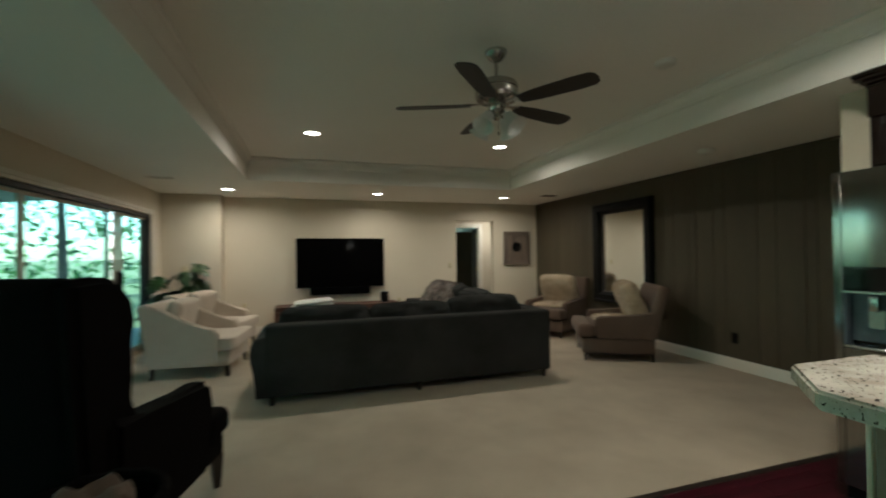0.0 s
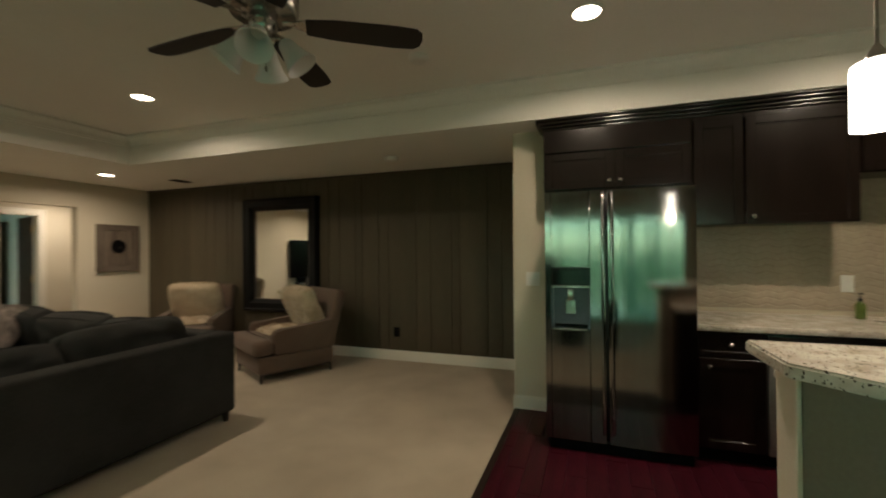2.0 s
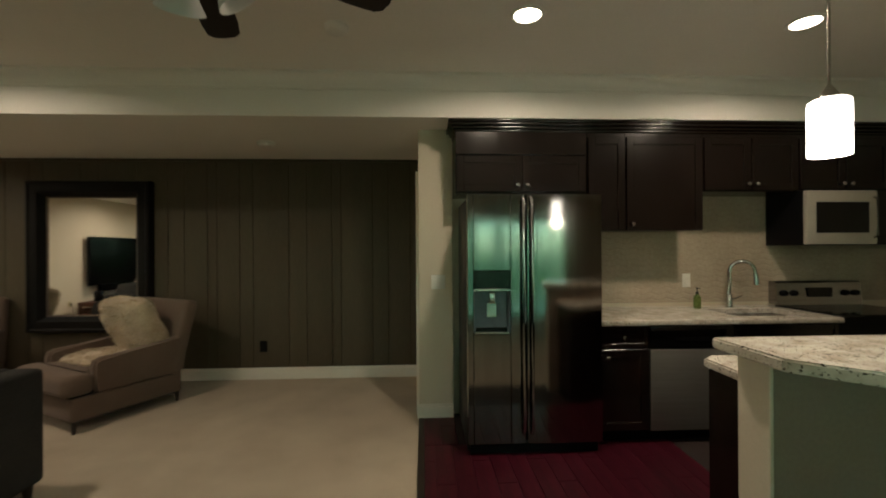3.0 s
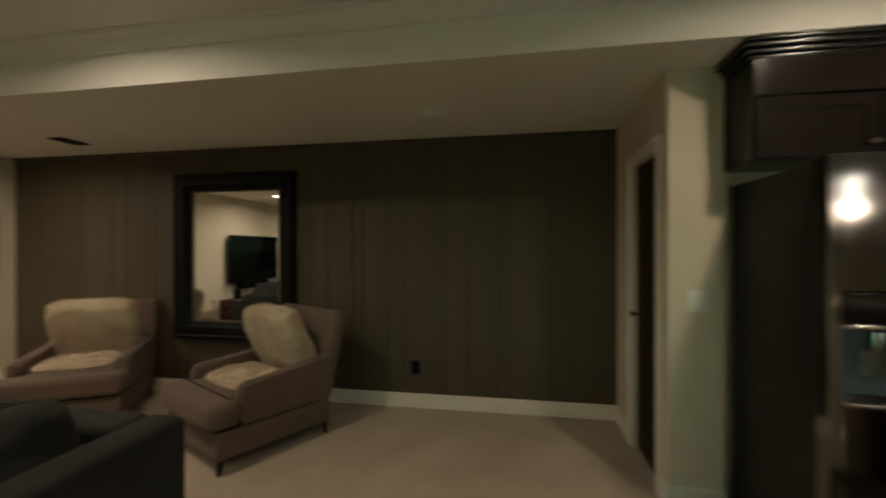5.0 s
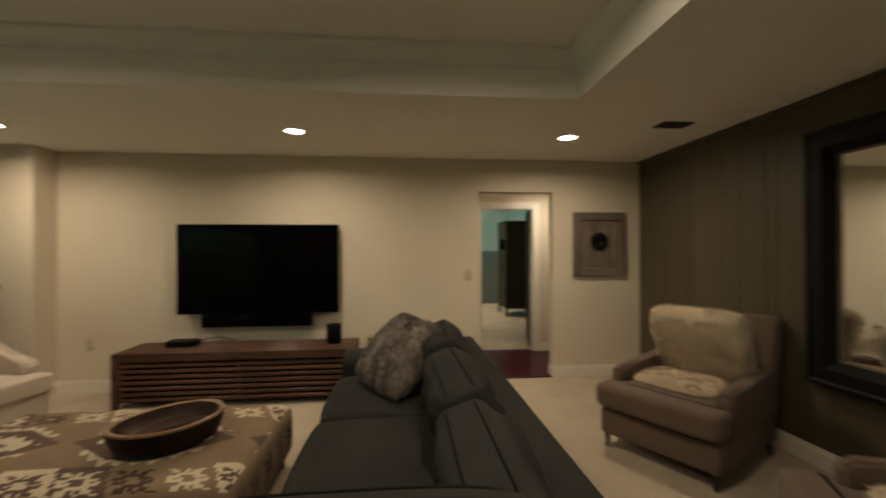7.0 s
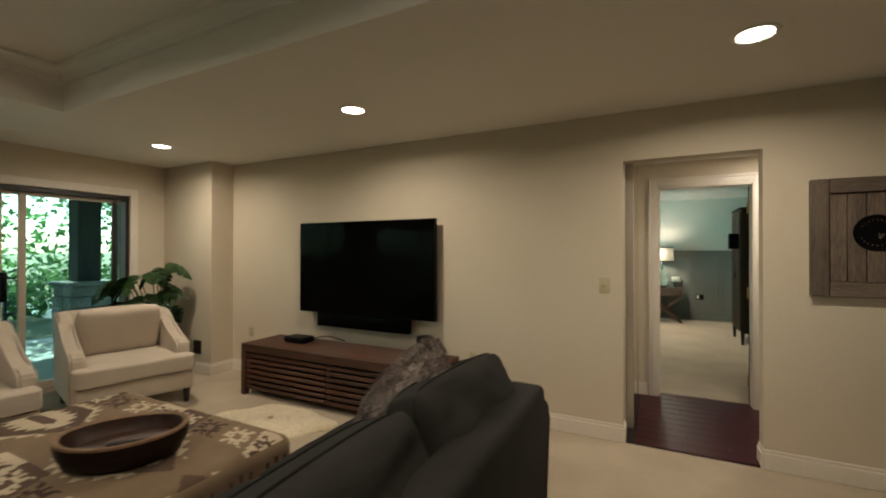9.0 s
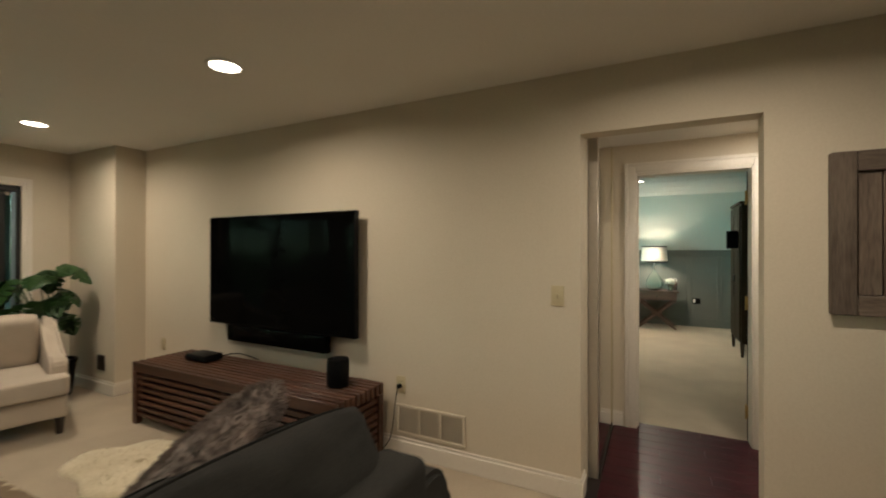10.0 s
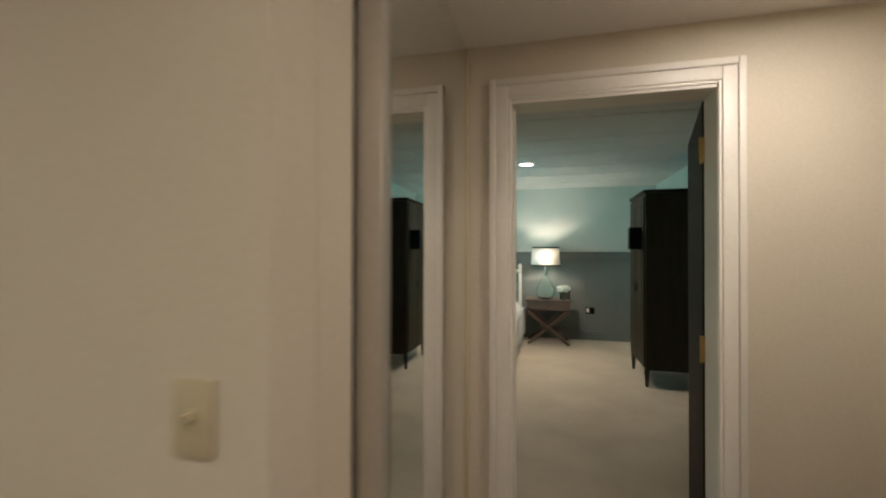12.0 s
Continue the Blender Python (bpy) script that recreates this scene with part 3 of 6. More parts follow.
# closet door in the wall end, and its knob
cd = thing("door_3", "closed dark brown closet door", "door", (3.45, 1.80, 0), 0, "", "structure")
part("leaf", into(cd, boxes((3.453, 3.977, 1.775, 1.81, 0.01, 1.967), bevel=0.003)), M_GRAYDOOR, cd)
for z0, z1 in ((0.12, 0.85), (0.97, 1.85)):
    part("panel", into(cd, boxes((3.55, 3.88, 1.805, 1.816, z0, z1), bevel=0.005)), M_GRAYDOOR, cd)
bm = bmesh.new()
lathe(bm, [(0.02, 0.0), (0.02, 0.004), (0.009, 0.008), (0.009, 0.03), (0.024, 0.038), (0.024, 0.05), (0.0, 0.056)], 16, (3.93, 1.812, 0.95), Matrix.Rotation(-math.pi / 2, 4, "X"))
part("knob", into(cd, bm), M_NICKEL, cd)


# ---- wall plates ----
def wall_plate(name, at, turn, w, h, mat, label, cat, kind="toggle"):
    """A plate; its face looks along local -y."""
    t = thing(name, label, cat, at, turn)
    part("plate", boxes((-w / 2, w / 2, -0.006, 0.0, -h / 2, h / 2), bevel=0.003, seg=2), mat, t)
    if kind == "toggle":
        bm = bmesh.new()
        box(bm, -0.006, 0.006, -0.008, -0.005, -0.014, 0.014, 0.001)
        box(bm, -0.004, 0.004, -0.020, -0.006, -0.004, 0.010, 0.001)
        part("toggle", bm, mat, t)
    elif kind == "rocker":
        part("rocker", boxes((-0.016, 0.016, -0.010, -0.005, -0.033, 0.033), bevel=0.002), mat, t)
    else:
        for z in (-0.020, 0.020):
            bm = bmesh.new()
            lathe(bm, [(0.017, 0.0), (0.017, 0.002), (0.0, 0.002)], 16, (0, -0.006, z), Matrix.Rotation(math.pi / 2, 4, "X"))
            part("socket", bm, mat, t)
            part("slots", boxes((-0.007, -0.005, -0.0095, -0.008, z - 0.002, z + 0.006), (0.005, 0.007, -0.0095, -0.008, z - 0.002, z + 0.006)), M_BLACK, t, smooth=None)
    for z in (-h * 0.38, h * 0.38):
        bm = bmesh.new()
        lathe(bm, [(0.003, 0.0), (0.003, 0.001), (0.0, 0.0012)], 8, (0, -0.006, z), Matrix.Rotation(math.pi / 2, 4, "X"))
        part("screw", bm, mat, t)
    return t


wall_plate("light_switch", (2.515, YN, 1.124), 0, 0.072, 0.116, M_ALMOND, "almond toggle light switch on the cream wall", "light switch")
wall_plate("light_switch", (-2.08, 7.65, 1.14), 0, 0.072, 0.116, M_ALMOND, "almond toggle light switch near the plant", "light switch")
wall_plate("wall_outlet", (1.475, YN, 0.475), 0, 0.072, 0.116, M_ALMOND, "almond wall outlet with a black plug and cord", "outlet", "socket")
wall_plate("wall_outlet", (-1.24, YN, 0.475), 0, 0.072, 0.116, M_ALMOND, "almond wall outlet beside the media console", "outlet", "socket")
wall_plate("wall_outlet", (XE, 3.527, 0.352), -90, 0.078, 0.12, M_BLACK, "dark brown wall outlet on the panelled wall", "outlet", "socket")
wall_plate("light_switch", (3.28, 1.68, 1.12), -90, 0.115, 0.116, M_WHITE, "white double light switch on the wall end", "light switch", "rocker")
plug = thing("power_cord", "black plug and cord hanging from a wall outlet", "cord", (1.475, YN - 0.01, 0.47))
part("plug", boxes((-0.012, 0.012, -0.032, 0.0, -0.014, 0.014), bevel=0.004), M_BLACK, plug)
part("cord", tube(bmesh.new(), [(0, -0.03, -0.01), (-0.005, -0.045, -0.06), (-0.02, -0.04, -0.15), (-0.035, -0.035, -0.26), (-0.06, -0.035, -0.36), (-0.11, -0.04, -0.43), (-0.16, -0.03, -0.455)], 0.0035, 6), M_BLACK, plug)

rg = thing("return_grille", "cream metal return-air grille with three louvred bays", "vent", (1.695, YN, 0.245))
bm = bmesh.new()
for x0, x1, z0, z1 in ((-0.255, 0.255, -0.10, -0.082), (-0.255, 0.255, 0.082, 0.10), (-0.255, -0.235, -0.082, 0.082), (0.235, 0.255, -0.082, 0.082), (-0.085, -0.07, -0.082, 0.082), (0.07, 0.085, -0.082, 0.082)):
    box(bm, x0, x1, -0.012, 0.0, z0, z1, 0.002)
part("frame", bm, M_FLOORVENT, rg)
# Dark sheet paints the duct's shade behind the louvres.
part("duct_shade", boxes((-0.235, 0.235, -0.003, 0.0, -0.082, 0.082)), M_GROUT, rg, smooth=None)
for x0 in (-0.232, -0.068, 0.087):
    bm = bmesh.new()
    for i in range(13):
        z = -0.076 + i * 0.0127
        box(bm, x0, x0 + (0.145 if x0 != -0.068 else 0.136), -0.0012, 0.0012, -0.006, 0.006, m=pose(0, -0.007, z, 30, 0, 0))
    part("louvres", bm, M_FLOORVENT, rg, smooth=None)
fv = thing("wall_register", "small dark bronze register low on the boxed-out wall", "vent", (-1.78, 7.65, 0.29))
part("frame", boxes((-0.07, 0.07, -0.008, 0, -0.075, 0.075), bevel=0.003), M_VENT, fv)
for i in range(6):
    part("slat", boxes((-0.058, 0.058, -0.013, -0.008, -0.058 + i * 0.022, -0.046 + i * 0.022), bevel=0.002), M_VENT, fv)


# ---- the sectional sofa ----
sofa = thing("sectional_sofa", "L-shaped charcoal grey fabric sectional sofa with loose cushions", "sofa", (0.9, 5.3, 0))


def spart(name, bm, mat=M_CHARCOAL, label="", smooth=60):
    return part(name, into(sofa, bm), mat, sofa, label, smooth)


spart("back_frame", boxes((-0.52, 2.36, 3.975, 4.15, 0.075, 0.725), bevel=0.035, seg=3))
spart("back_frame", boxes((2.185, 2.365, 4.152, 6.70, 0.075, 0.725), bevel=0.035, seg=3))
spart("seat_base", boxes((-0.42, 1.35, 4.15, 4.93, 0.075, 0.30), bevel=0.02, seg=2))
spart("seat_base", boxes((1.352, 2.185, 4.15, 6.66, 0.075, 0.30), bevel=0.02, seg=2))


def rolled_arm(axis, a, b, at, w, h):
    """An arm with a rolled top; it runs along axis from a to b."""
    prof = []
    for k in range(13):
        t = math.pi * (1.12 - 1.24 * k / 12)
        prof.append((at + (w / 2 + 0.025) * math.cos(t), h - w / 2 + (w / 2) * math.sin(t)))
    prof = [(at - w / 2 + 0.02, 0.075)] + prof + [(at + w / 2 - 0.02, 0.075)]
    bm = bmesh.new()
    if axis == "y":
        prism(bm, prof, "y", a, b)
    else:
        prism(bm, prof, "x", a, b)
    caps = [f for f in bm.faces if len(f.verts) > 6]
    bmesh.ops.bevel(bm, geom=[e for f in caps for e in f.edges], offset=0.018, segments=2, affect="EDGES")
    return bm


spart("arm", rolled_arm("y", 3.99, 4.93, -0.515, 0.20, 0.615))
spart("arm", rolled_arm("x", 1.37, 2.34, 6.77, 0.20, 0.625))
for x0, x1 in ((-0.41, 0.47), (0.475, 1.345)):
    bm = bmesh.new()
    cushion(bm, x1 - x0, 0.84, 0.20, pose((x0 + x1) / 2, 4.56, 0.375), 0.05, 0.25, 16, 0.008, x0, 0.62)
    spart("seat_cushion", bm)
for y0, y1 in ((4.155, 5.02), (5.025, 5.85), (5.855, 6.665)):
    bm = bmesh.new()
    cushion(bm, 0.86, y1 - y0, 0.20, pose(1.765, (y0 + y1) / 2, 0.375), 0.05, 0.25, 16, 0.008, y0, 0.62)
    spart("seat_cushion", bm)


def back_cushion(cx, cy, cz, w, h, d, turn, tilt, seed):
    """A loose back cushion with piping along its seam; it faces local +y."""
    m = pose(cx, cy, cz, 0, 0, turn) @ pose(0, 0, 0, 90 + tilt, 0, 0)
    bm = bmesh.new()
    cushion(bm, w, h, d + 0.05, m, 0.09, 0.75, 26, 0.038, seed, 0.36)
    c = spart("back_cushion", bm)
    for s in (-1, 1):
        pts = []
        for k in range(48):
            a = 2 * math.pi * k / 48
            u, v = max(-1, min(1, 1.35 * math.cos(a))), max(-1, min(1, 1.35 * math.sin(a)))
            kk = 0.10 * (abs(u) * abs(v)) ** 3
            pts.append(m @ Vector((u * (1 - kk) * w / 2 * 1.004, v * (1 - kk) * h / 2 * 1.004, s * 0.36 * (d + 0.05) / 2)))
        pts.append(pts[0])
        bm = tube(bmesh.new(), pts, 0.005, 6)
        part("piping", into(sofa, bm), M_PIPING, c)


back_cushion(0.02, 4.25, 0.615, 0.86, 0.46, 0.24, 0, -16, 1)
back_cushion(0.87, 4.25, 0.615, 0.86, 0.46, 0.24, 0, -15, 2)
back_cushion(1.70, 4.27, 0.635, 0.84, 0.50, 0.26, 0, -18, 3)
back_cushion(2.10, 4.68, 0.600, 0.82, 0.46, 0.27, 90, -20, 4)
back_cushion(2.11, 5.47, 0.610, 0.82, 0.48, 0.27, 92, -20, 5)
back_cushion(2.13, 6.27, 0.630, 0.78, 0.50, 0.26, 87, -22, 6)
for x, y in ((-0.46, 4.03), (-0.46, 4.86), (0.9, 4.86), (0.9, 4.03), (2.30, 4.03), (2.30, 6.72), (1.42, 6.72), (1.42, 4.98)):
    spart("leg", cyl(bmesh.new(), (x, y, 0.0), (x, y, 0.09), 0.020, 0.030, 14), M_DARKLEG)

# fur pillow on the sofa, white throw on its corner
fp = thing("fur_pillow", "grey-brown striped faux-fur pillow leaning on the sofa", "pillow", (1.75, 6.24, 0.47))
across = Vector((0.52, -0.85, -0.09)).normalized()
face = across.cross(Vector((0.61, 0.35, 0.71))).normalized()
m = Matrix.Translation((0.045, 0.05, 0.235)) @ Matrix((across, face.cross(across), face)).transposed().to_4x4()
core = bmesh.new()
cushion(core, 0.58, 0.54, 0.20, m, 0.06, 0.9, 16, 0.02, 9)
core.normal_update()
tufts = fur(bmesh.new(), core, 9000, 0.024, 0.0022, 5)
part("cover", core, M_GREYFUR, fp, smooth=60)
part("fur", tufts, M_GREYFUR, fp, smooth=None)
th = thing("folded_throw", "folded white knitted throw on the sofa back cushion", "blanket", (-0.12, 4.42, 0.79))
for k in range(3):
    bm = bmesh.new()
    cushion(bm, 0.44 - 0.03 * k, 0.26, 0.045, pose(0.01 * k, 0.0, 0.02 + 0.034 * k, 0, -4, 4 * k), 0.05, 0.2, 12, 0.012, 20 + k)
    part("fold", bm, M_THROW, th, smooth=60)


# ---- armchairs ----
def t_cushion(half, ear, y0, y1, y2, z0, z1, round_z=0.045):
    """A T-shaped seat cushion: wider in front of the arms, with rounded edges."""
    def arc(cx, cy, a0, r=0.06):
        return [(cx + r * math.cos(radians(a0 + 22.5 * k)), cy + r * math.sin(radians(a0 + 22.5 * k))) for k in range(5)]
    r = 0.06
    right = [(half, y0), (half, y1 - 0.02), (half + 0.02, y1), (ear - 0.03, y1), (ear - 0.008, y1 + 0.01), (ear, y1 + 0.03), (ear, (y1 + y2) / 2)] + arc(ear - r, y2 - r, 0)
    front = [((ear - r) * (1 - k / 4), y2 + 0.006 * math.sin(math.pi * k / 8)) for k in range(1, 5)]
    out = right + front
    out += [(-x, y) for x, y in reversed(out[:-1])]
    n = len(out)
    nrm = []
    for k in range(n):
        d = Vector(out[(k + 1) % n]) - Vector(out[k - 1])
        nrm.append(Vector((-d.y, d.x)).normalized())
    q = round_z
    rows = [(q, z0)] + [(q - q * math.sin(radians(18 * k)), z0 + q - q * math.cos(radians(18 * k))) for k in range(1, 6)]
    rows += [(q - q * math.cos(radians(18 * k)), z1 - q + q * math.sin(radians(18 * k))) for k in range(6)]
    bm = bmesh.new()
    loops = [[bm.verts.new((p[0] + ins * w.x, p[1] + ins * w.y, z)) for p, w in zip(out, nrm)] for ins, z in rows]
    for a, b in zip(loops, loops[1:]):
        for k in range(n):
            bm.faces.new((a[k], a[(k + 1) % n], b[(k + 1) % n], b[k]))
    bm.faces.new(loops[0][::-1])
    bm.faces.new(loops[-1])
    return bm


def seam(half, ear, y1, y2, z):
    """The welt along the front edge of a T-shaped cushion."""
    pts = [(-half, y1, z), (-ear, y1 + 0.01, z), (-ear, y2 - 0.05, z), (-ear + 0.012, y2 - 0.018, z), (-ear + 0.045, y2, z), (ear - 0.045, y2, z), (ear - 0.012, y2 - 0.018, z), (ear, y2 - 0.05, z), (ear, y1 + 0.01, z), (half, y1, z)]
    return tube(bmesh.new(), pts, 0.0045, 6)


def taupe_chair(at, turn):
    """A low upholstered armchair with a wide seat cushion on short iron legs; it faces local +y."""
    t = thing("armchair", "taupe upholstered armchair with low arms on short black legs", "armchair", at, turn, "taupe armchairs by the panelled wall")
    part("seat_base", boxes((-0.385, 0.385, -0.40, 0.44, 0.095, 0.275), bevel=0.022, seg=3), M_TAUPE, t)
    # Solid dark strip paints the shade between base and cushion.
    part("seat_gap_shade", boxes((-0.36, 0.36, -0.36, 0.425, 0.270, 0.292)), M_PIPING, t, "dark strip for the shade under the cushion", smooth=None)
    part("seat_cushion", t_cushion(0.30, 0.405, -0.25, 0.295, 0.495, 0.288, 0.455, 0.05), M_TAUPE, t, smooth=60)
    bm = bmesh.new()
    box(bm, -0.395, 0.395, -0.065, 0.065, 0.0, 0.69, 0.045, 4, pose(0, -0.335, 0.25, 15, 0, 0))
    part("backrest", bm, M_TAUPE, t, smooth=60)
    for s in (-1, 1):
        prof = [(-0.42, 0.27), (0.27, 0.27), (0.29, 0.30), (0.295, 0.51), (0.26, 0.545), (0.0, 0.555), (-0.25, 0.575), (-0.42, 0.615), (-0.47, 0.60)]
        bm = prism(bmesh.new(), prof, "x", s * 0.305, s * 0.392)
        bmesh.ops.bevel(bm, geom=bm.edges[:], offset=0.020, segments=3, affect="EDGES")
        part("arm", bm, M_TAUPE, t, smooth=60)
        for y in (-0.37, 0.40):
            bm = bmesh.new()
            cyl(bm, (s * 0.35, y * 1.02, 0.0), (s * 0.35, y, 0.10), 0.012, 0.022, 10)
            part("leg", bm, M_IRON, t)
        part("base_rail", boxes((s * 0.35 - 0.010, s * 0.35 + 0.010, -0.35, 0.38, 0.078, 0.095), bevel=0.003), M_IRON, t)
    return t


def sheepskin(at, turn, seed):
    """A sheepskin over a chair back and seat; local axes of the chair."""
    t = thing("sheepskin_throw", "cream sheepskin draped over a taupe armchair", "sheepskin", at, turn, "sheepskins on the armchairs")
    core = bmesh.new()
    cushion(core, 0.64, 0.54, 0.22, pose(0.0, -0.205, 0.705, 90 - 22, 0, 0), 0.08, 0.4, 16, 0.03, seed, 0.25)
    cushion(core, 0.54, 0.40, 0.075, pose(0.02, 0.06, 0.475, -3, 0, 0), 0.14, 0.3, 12, 0.02, seed + 3)
    core.normal_update()
    tufts = fur(bmesh.new(), core, 11000, 0.024, 0.0024, seed, (0, 0.1, -0.35))
    part("hide", core, M_WOOL, t, smooth=60)
    part("wool", tufts, M_WOOL, t, smooth=None)


for at, turn, seed in (((3.665, 4.571, 0), 62.1, 2), ((3.785, 6.213, 0), 119.0, 7)):
    taupe_chair(at, turn)
    sheepskin(at, turn, seed)


def linen_chair(at, turn, label):
    """A wide linen armchair with swooping arms and tapered legs; it faces local +y."""
    t = thing("armchair", label, "armchair", at, turn, "oatmeal armchairs by the glass doors")
    part("seat_base", boxes((-0.415, 0.415, -0.40, 0.43, 0.125, 0.295), bevel=0.022, seg=3), M_LINEN, t)
    c = part("seat_cushion", t_cushion(0.32, 0.425, -0.26, 0.30, 0.475, 0.298, 0.438, 0.03), M_LINEN, t, smooth=60)
    for z in (0.312, 0.424):
        part("piping", seam(0.32, 0.422, 0.30, 0.472, z), M_LINEN, c)
    bm = bmesh.new()
    box(bm, -0.40, 0.40, -0.055, 0.055, 0.0, 0.58, 0.04, 4, pose(0, -0.37, 0.25, 10, 0, 0))
    part("backrest", bm, M_LINEN, t, smooth=60)
    bm = bmesh.new()
    cushion(bm, 0.64, 0.44, 0.19, pose(0, -0.215, 0.635, 90 - 14, 0, 0), 0.07, 0.3, 14, 0.012, 6, 0.45)
    part("back_cushion", bm, M_LINEN, t, smooth=60)
    for s in (-1, 1):
        top = [(0.30, 0.50), (0.27, 0.535), (0.18, 0.550), (0.04, 0.575), (-0.10, 0.64), (-0.22, 0.735), (-0.33, 0.80), (-0.44, 0.825)]
        prof = [(-0.40, 0.13), (0.29, 0.13), (0.305, 0.16), (0.31, 0.47)] + top + [(-0.49, 0.80)]
        bm = prism(bmesh.new(), prof, "x", s * 0.325, s * 0.432)
        bmesh.ops.bevel(bm, geom=bm.edges[:], offset=0.02, segments=3, affect="EDGES")
        arm = part("arm", bm, M_LINEN, t, smooth=60)
        part("piping", tube(bmesh.new(), [(s * 0.427, y, z - 0.006) for y, z in top], 0.005, 6), M_LINEN, arm)
        for y in (-0.37, 0.385):
            bm = bmesh.new()
            cyl(bm, (s * 0.37, y * 1.03, 0.0), (s * 0.37, y, 0.13), 0.020, 0.033, 4)
            part("leg", bm, M_DARKLEG, t, smooth=None)
    return t


linen_chair((-1.382, 5.612, 0), -96, "oatmeal linen armchair with swooping arms and tapered dark legs")
linen_chair((-1.46, 6.765, 0), -103.6, "oatmeal linen armchair with swooping arms in front of a plant")

# ---- dark wing chair near the glass doors, with a basket ----
wc = thing("wing_chair", "tall upholstered wing chair coloured near-black", "armchair", (-1.09, 2.28, 0), -14)
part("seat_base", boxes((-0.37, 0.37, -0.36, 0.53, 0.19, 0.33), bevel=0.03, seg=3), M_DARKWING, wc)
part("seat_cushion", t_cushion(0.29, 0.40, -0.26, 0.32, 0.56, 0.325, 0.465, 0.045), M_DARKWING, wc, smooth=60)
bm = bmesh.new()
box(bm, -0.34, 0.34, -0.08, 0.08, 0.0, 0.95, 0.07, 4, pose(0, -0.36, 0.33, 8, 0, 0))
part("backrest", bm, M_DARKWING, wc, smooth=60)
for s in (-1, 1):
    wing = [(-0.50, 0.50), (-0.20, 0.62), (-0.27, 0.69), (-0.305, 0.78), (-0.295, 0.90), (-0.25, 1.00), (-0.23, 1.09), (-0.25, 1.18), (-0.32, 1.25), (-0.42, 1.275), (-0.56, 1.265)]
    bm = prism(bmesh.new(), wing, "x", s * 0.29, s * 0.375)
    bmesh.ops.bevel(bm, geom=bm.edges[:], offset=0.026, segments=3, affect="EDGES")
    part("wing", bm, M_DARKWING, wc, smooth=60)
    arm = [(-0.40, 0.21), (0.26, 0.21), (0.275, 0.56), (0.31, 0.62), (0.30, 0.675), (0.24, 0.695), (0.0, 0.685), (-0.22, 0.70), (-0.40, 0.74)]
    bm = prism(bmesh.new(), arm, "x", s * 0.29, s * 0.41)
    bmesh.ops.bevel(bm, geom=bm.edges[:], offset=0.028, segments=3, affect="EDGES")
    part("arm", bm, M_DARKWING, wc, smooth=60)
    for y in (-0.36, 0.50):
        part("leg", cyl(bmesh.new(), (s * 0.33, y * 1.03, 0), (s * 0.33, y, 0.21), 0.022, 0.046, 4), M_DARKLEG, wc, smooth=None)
# Hamper is assumed, dark enough to merge with the chair.
bk = thing("wicker_basket", "tall dark woven hamper holding a pale folded cloth", "basket", (-0.75, 1.50, 0))
for k in range(20):
    bm = bmesh.new()
    ring = [Vector(((0.15 + 0.002 * k) * math.cos(a * math.pi / 12), (0.15 + 0.002 * k) * math.sin(a * math.pi / 12), 0.02 + 0.03 * k + 0.006 * math.sin(a * 3 + k * math.pi))) for a in range(25)]
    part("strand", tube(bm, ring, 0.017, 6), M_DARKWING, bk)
bm = bmesh.new()
cushion(bm, 0.22, 0.17, 0.09, pose(0.0, 0.0, 0.585, 8, 6, 20), 0.1, 0.6, 14, 0.05, 4)
part("cloth", bm, M_TAUPE, bk, "pale folded cloth", smooth=60)

# ---- ottoman ----
K_TAN = material("kilim_tan", (0.15, 0.104, 0.062), (0.215, 0.155, 0.096), 6, 0.95, 260, 0.5)
K_CREAM = material("kilim_cream", (0.42, 0.355, 0.25), (0.55, 0.47, 0.345), 6, 0.95, 260, 0.5)
K_TAUPE = material("kilim_taupe", (0.066, 0.040, 0.027), (0.11, 0.070, 0.048), 6, 0.95, 260, 0.5)
K_DARK = material("kilim_dark_brown", (0.035, 0.018, 0.013), (0.06, 0.032, 0.022), 6, 0.95, 260, 0.5)
OX0, OX1, OY0, OY1, OZ = -0.50, 1.11, 5.28, 6.31, 0.40
ott = thing("ottoman", "large ottoman in cream and brown kilim on turned wooden legs", "ottoman", ((OX0 + OX1) / 2, (OY0 + OY1) / 2, 0))


TURTLE = ("##..#..##", ".##.#.##.", "..#####..", "###...###", "#.#...#.#", "###...###", "..#####..", ".##.#.##.", "##..#..##")
STAR = ("....#....", ".#..#..#.", ".##.#.##.", "..#####..", "####.####", "..#####..", ".##.#.##.", ".#..#..#.", "....#....")
CELL = 0.0185


def motif(rows, i, j):
    return 0 <= i < 9 and 0 <= j < 9 and rows[j][i] == "#"


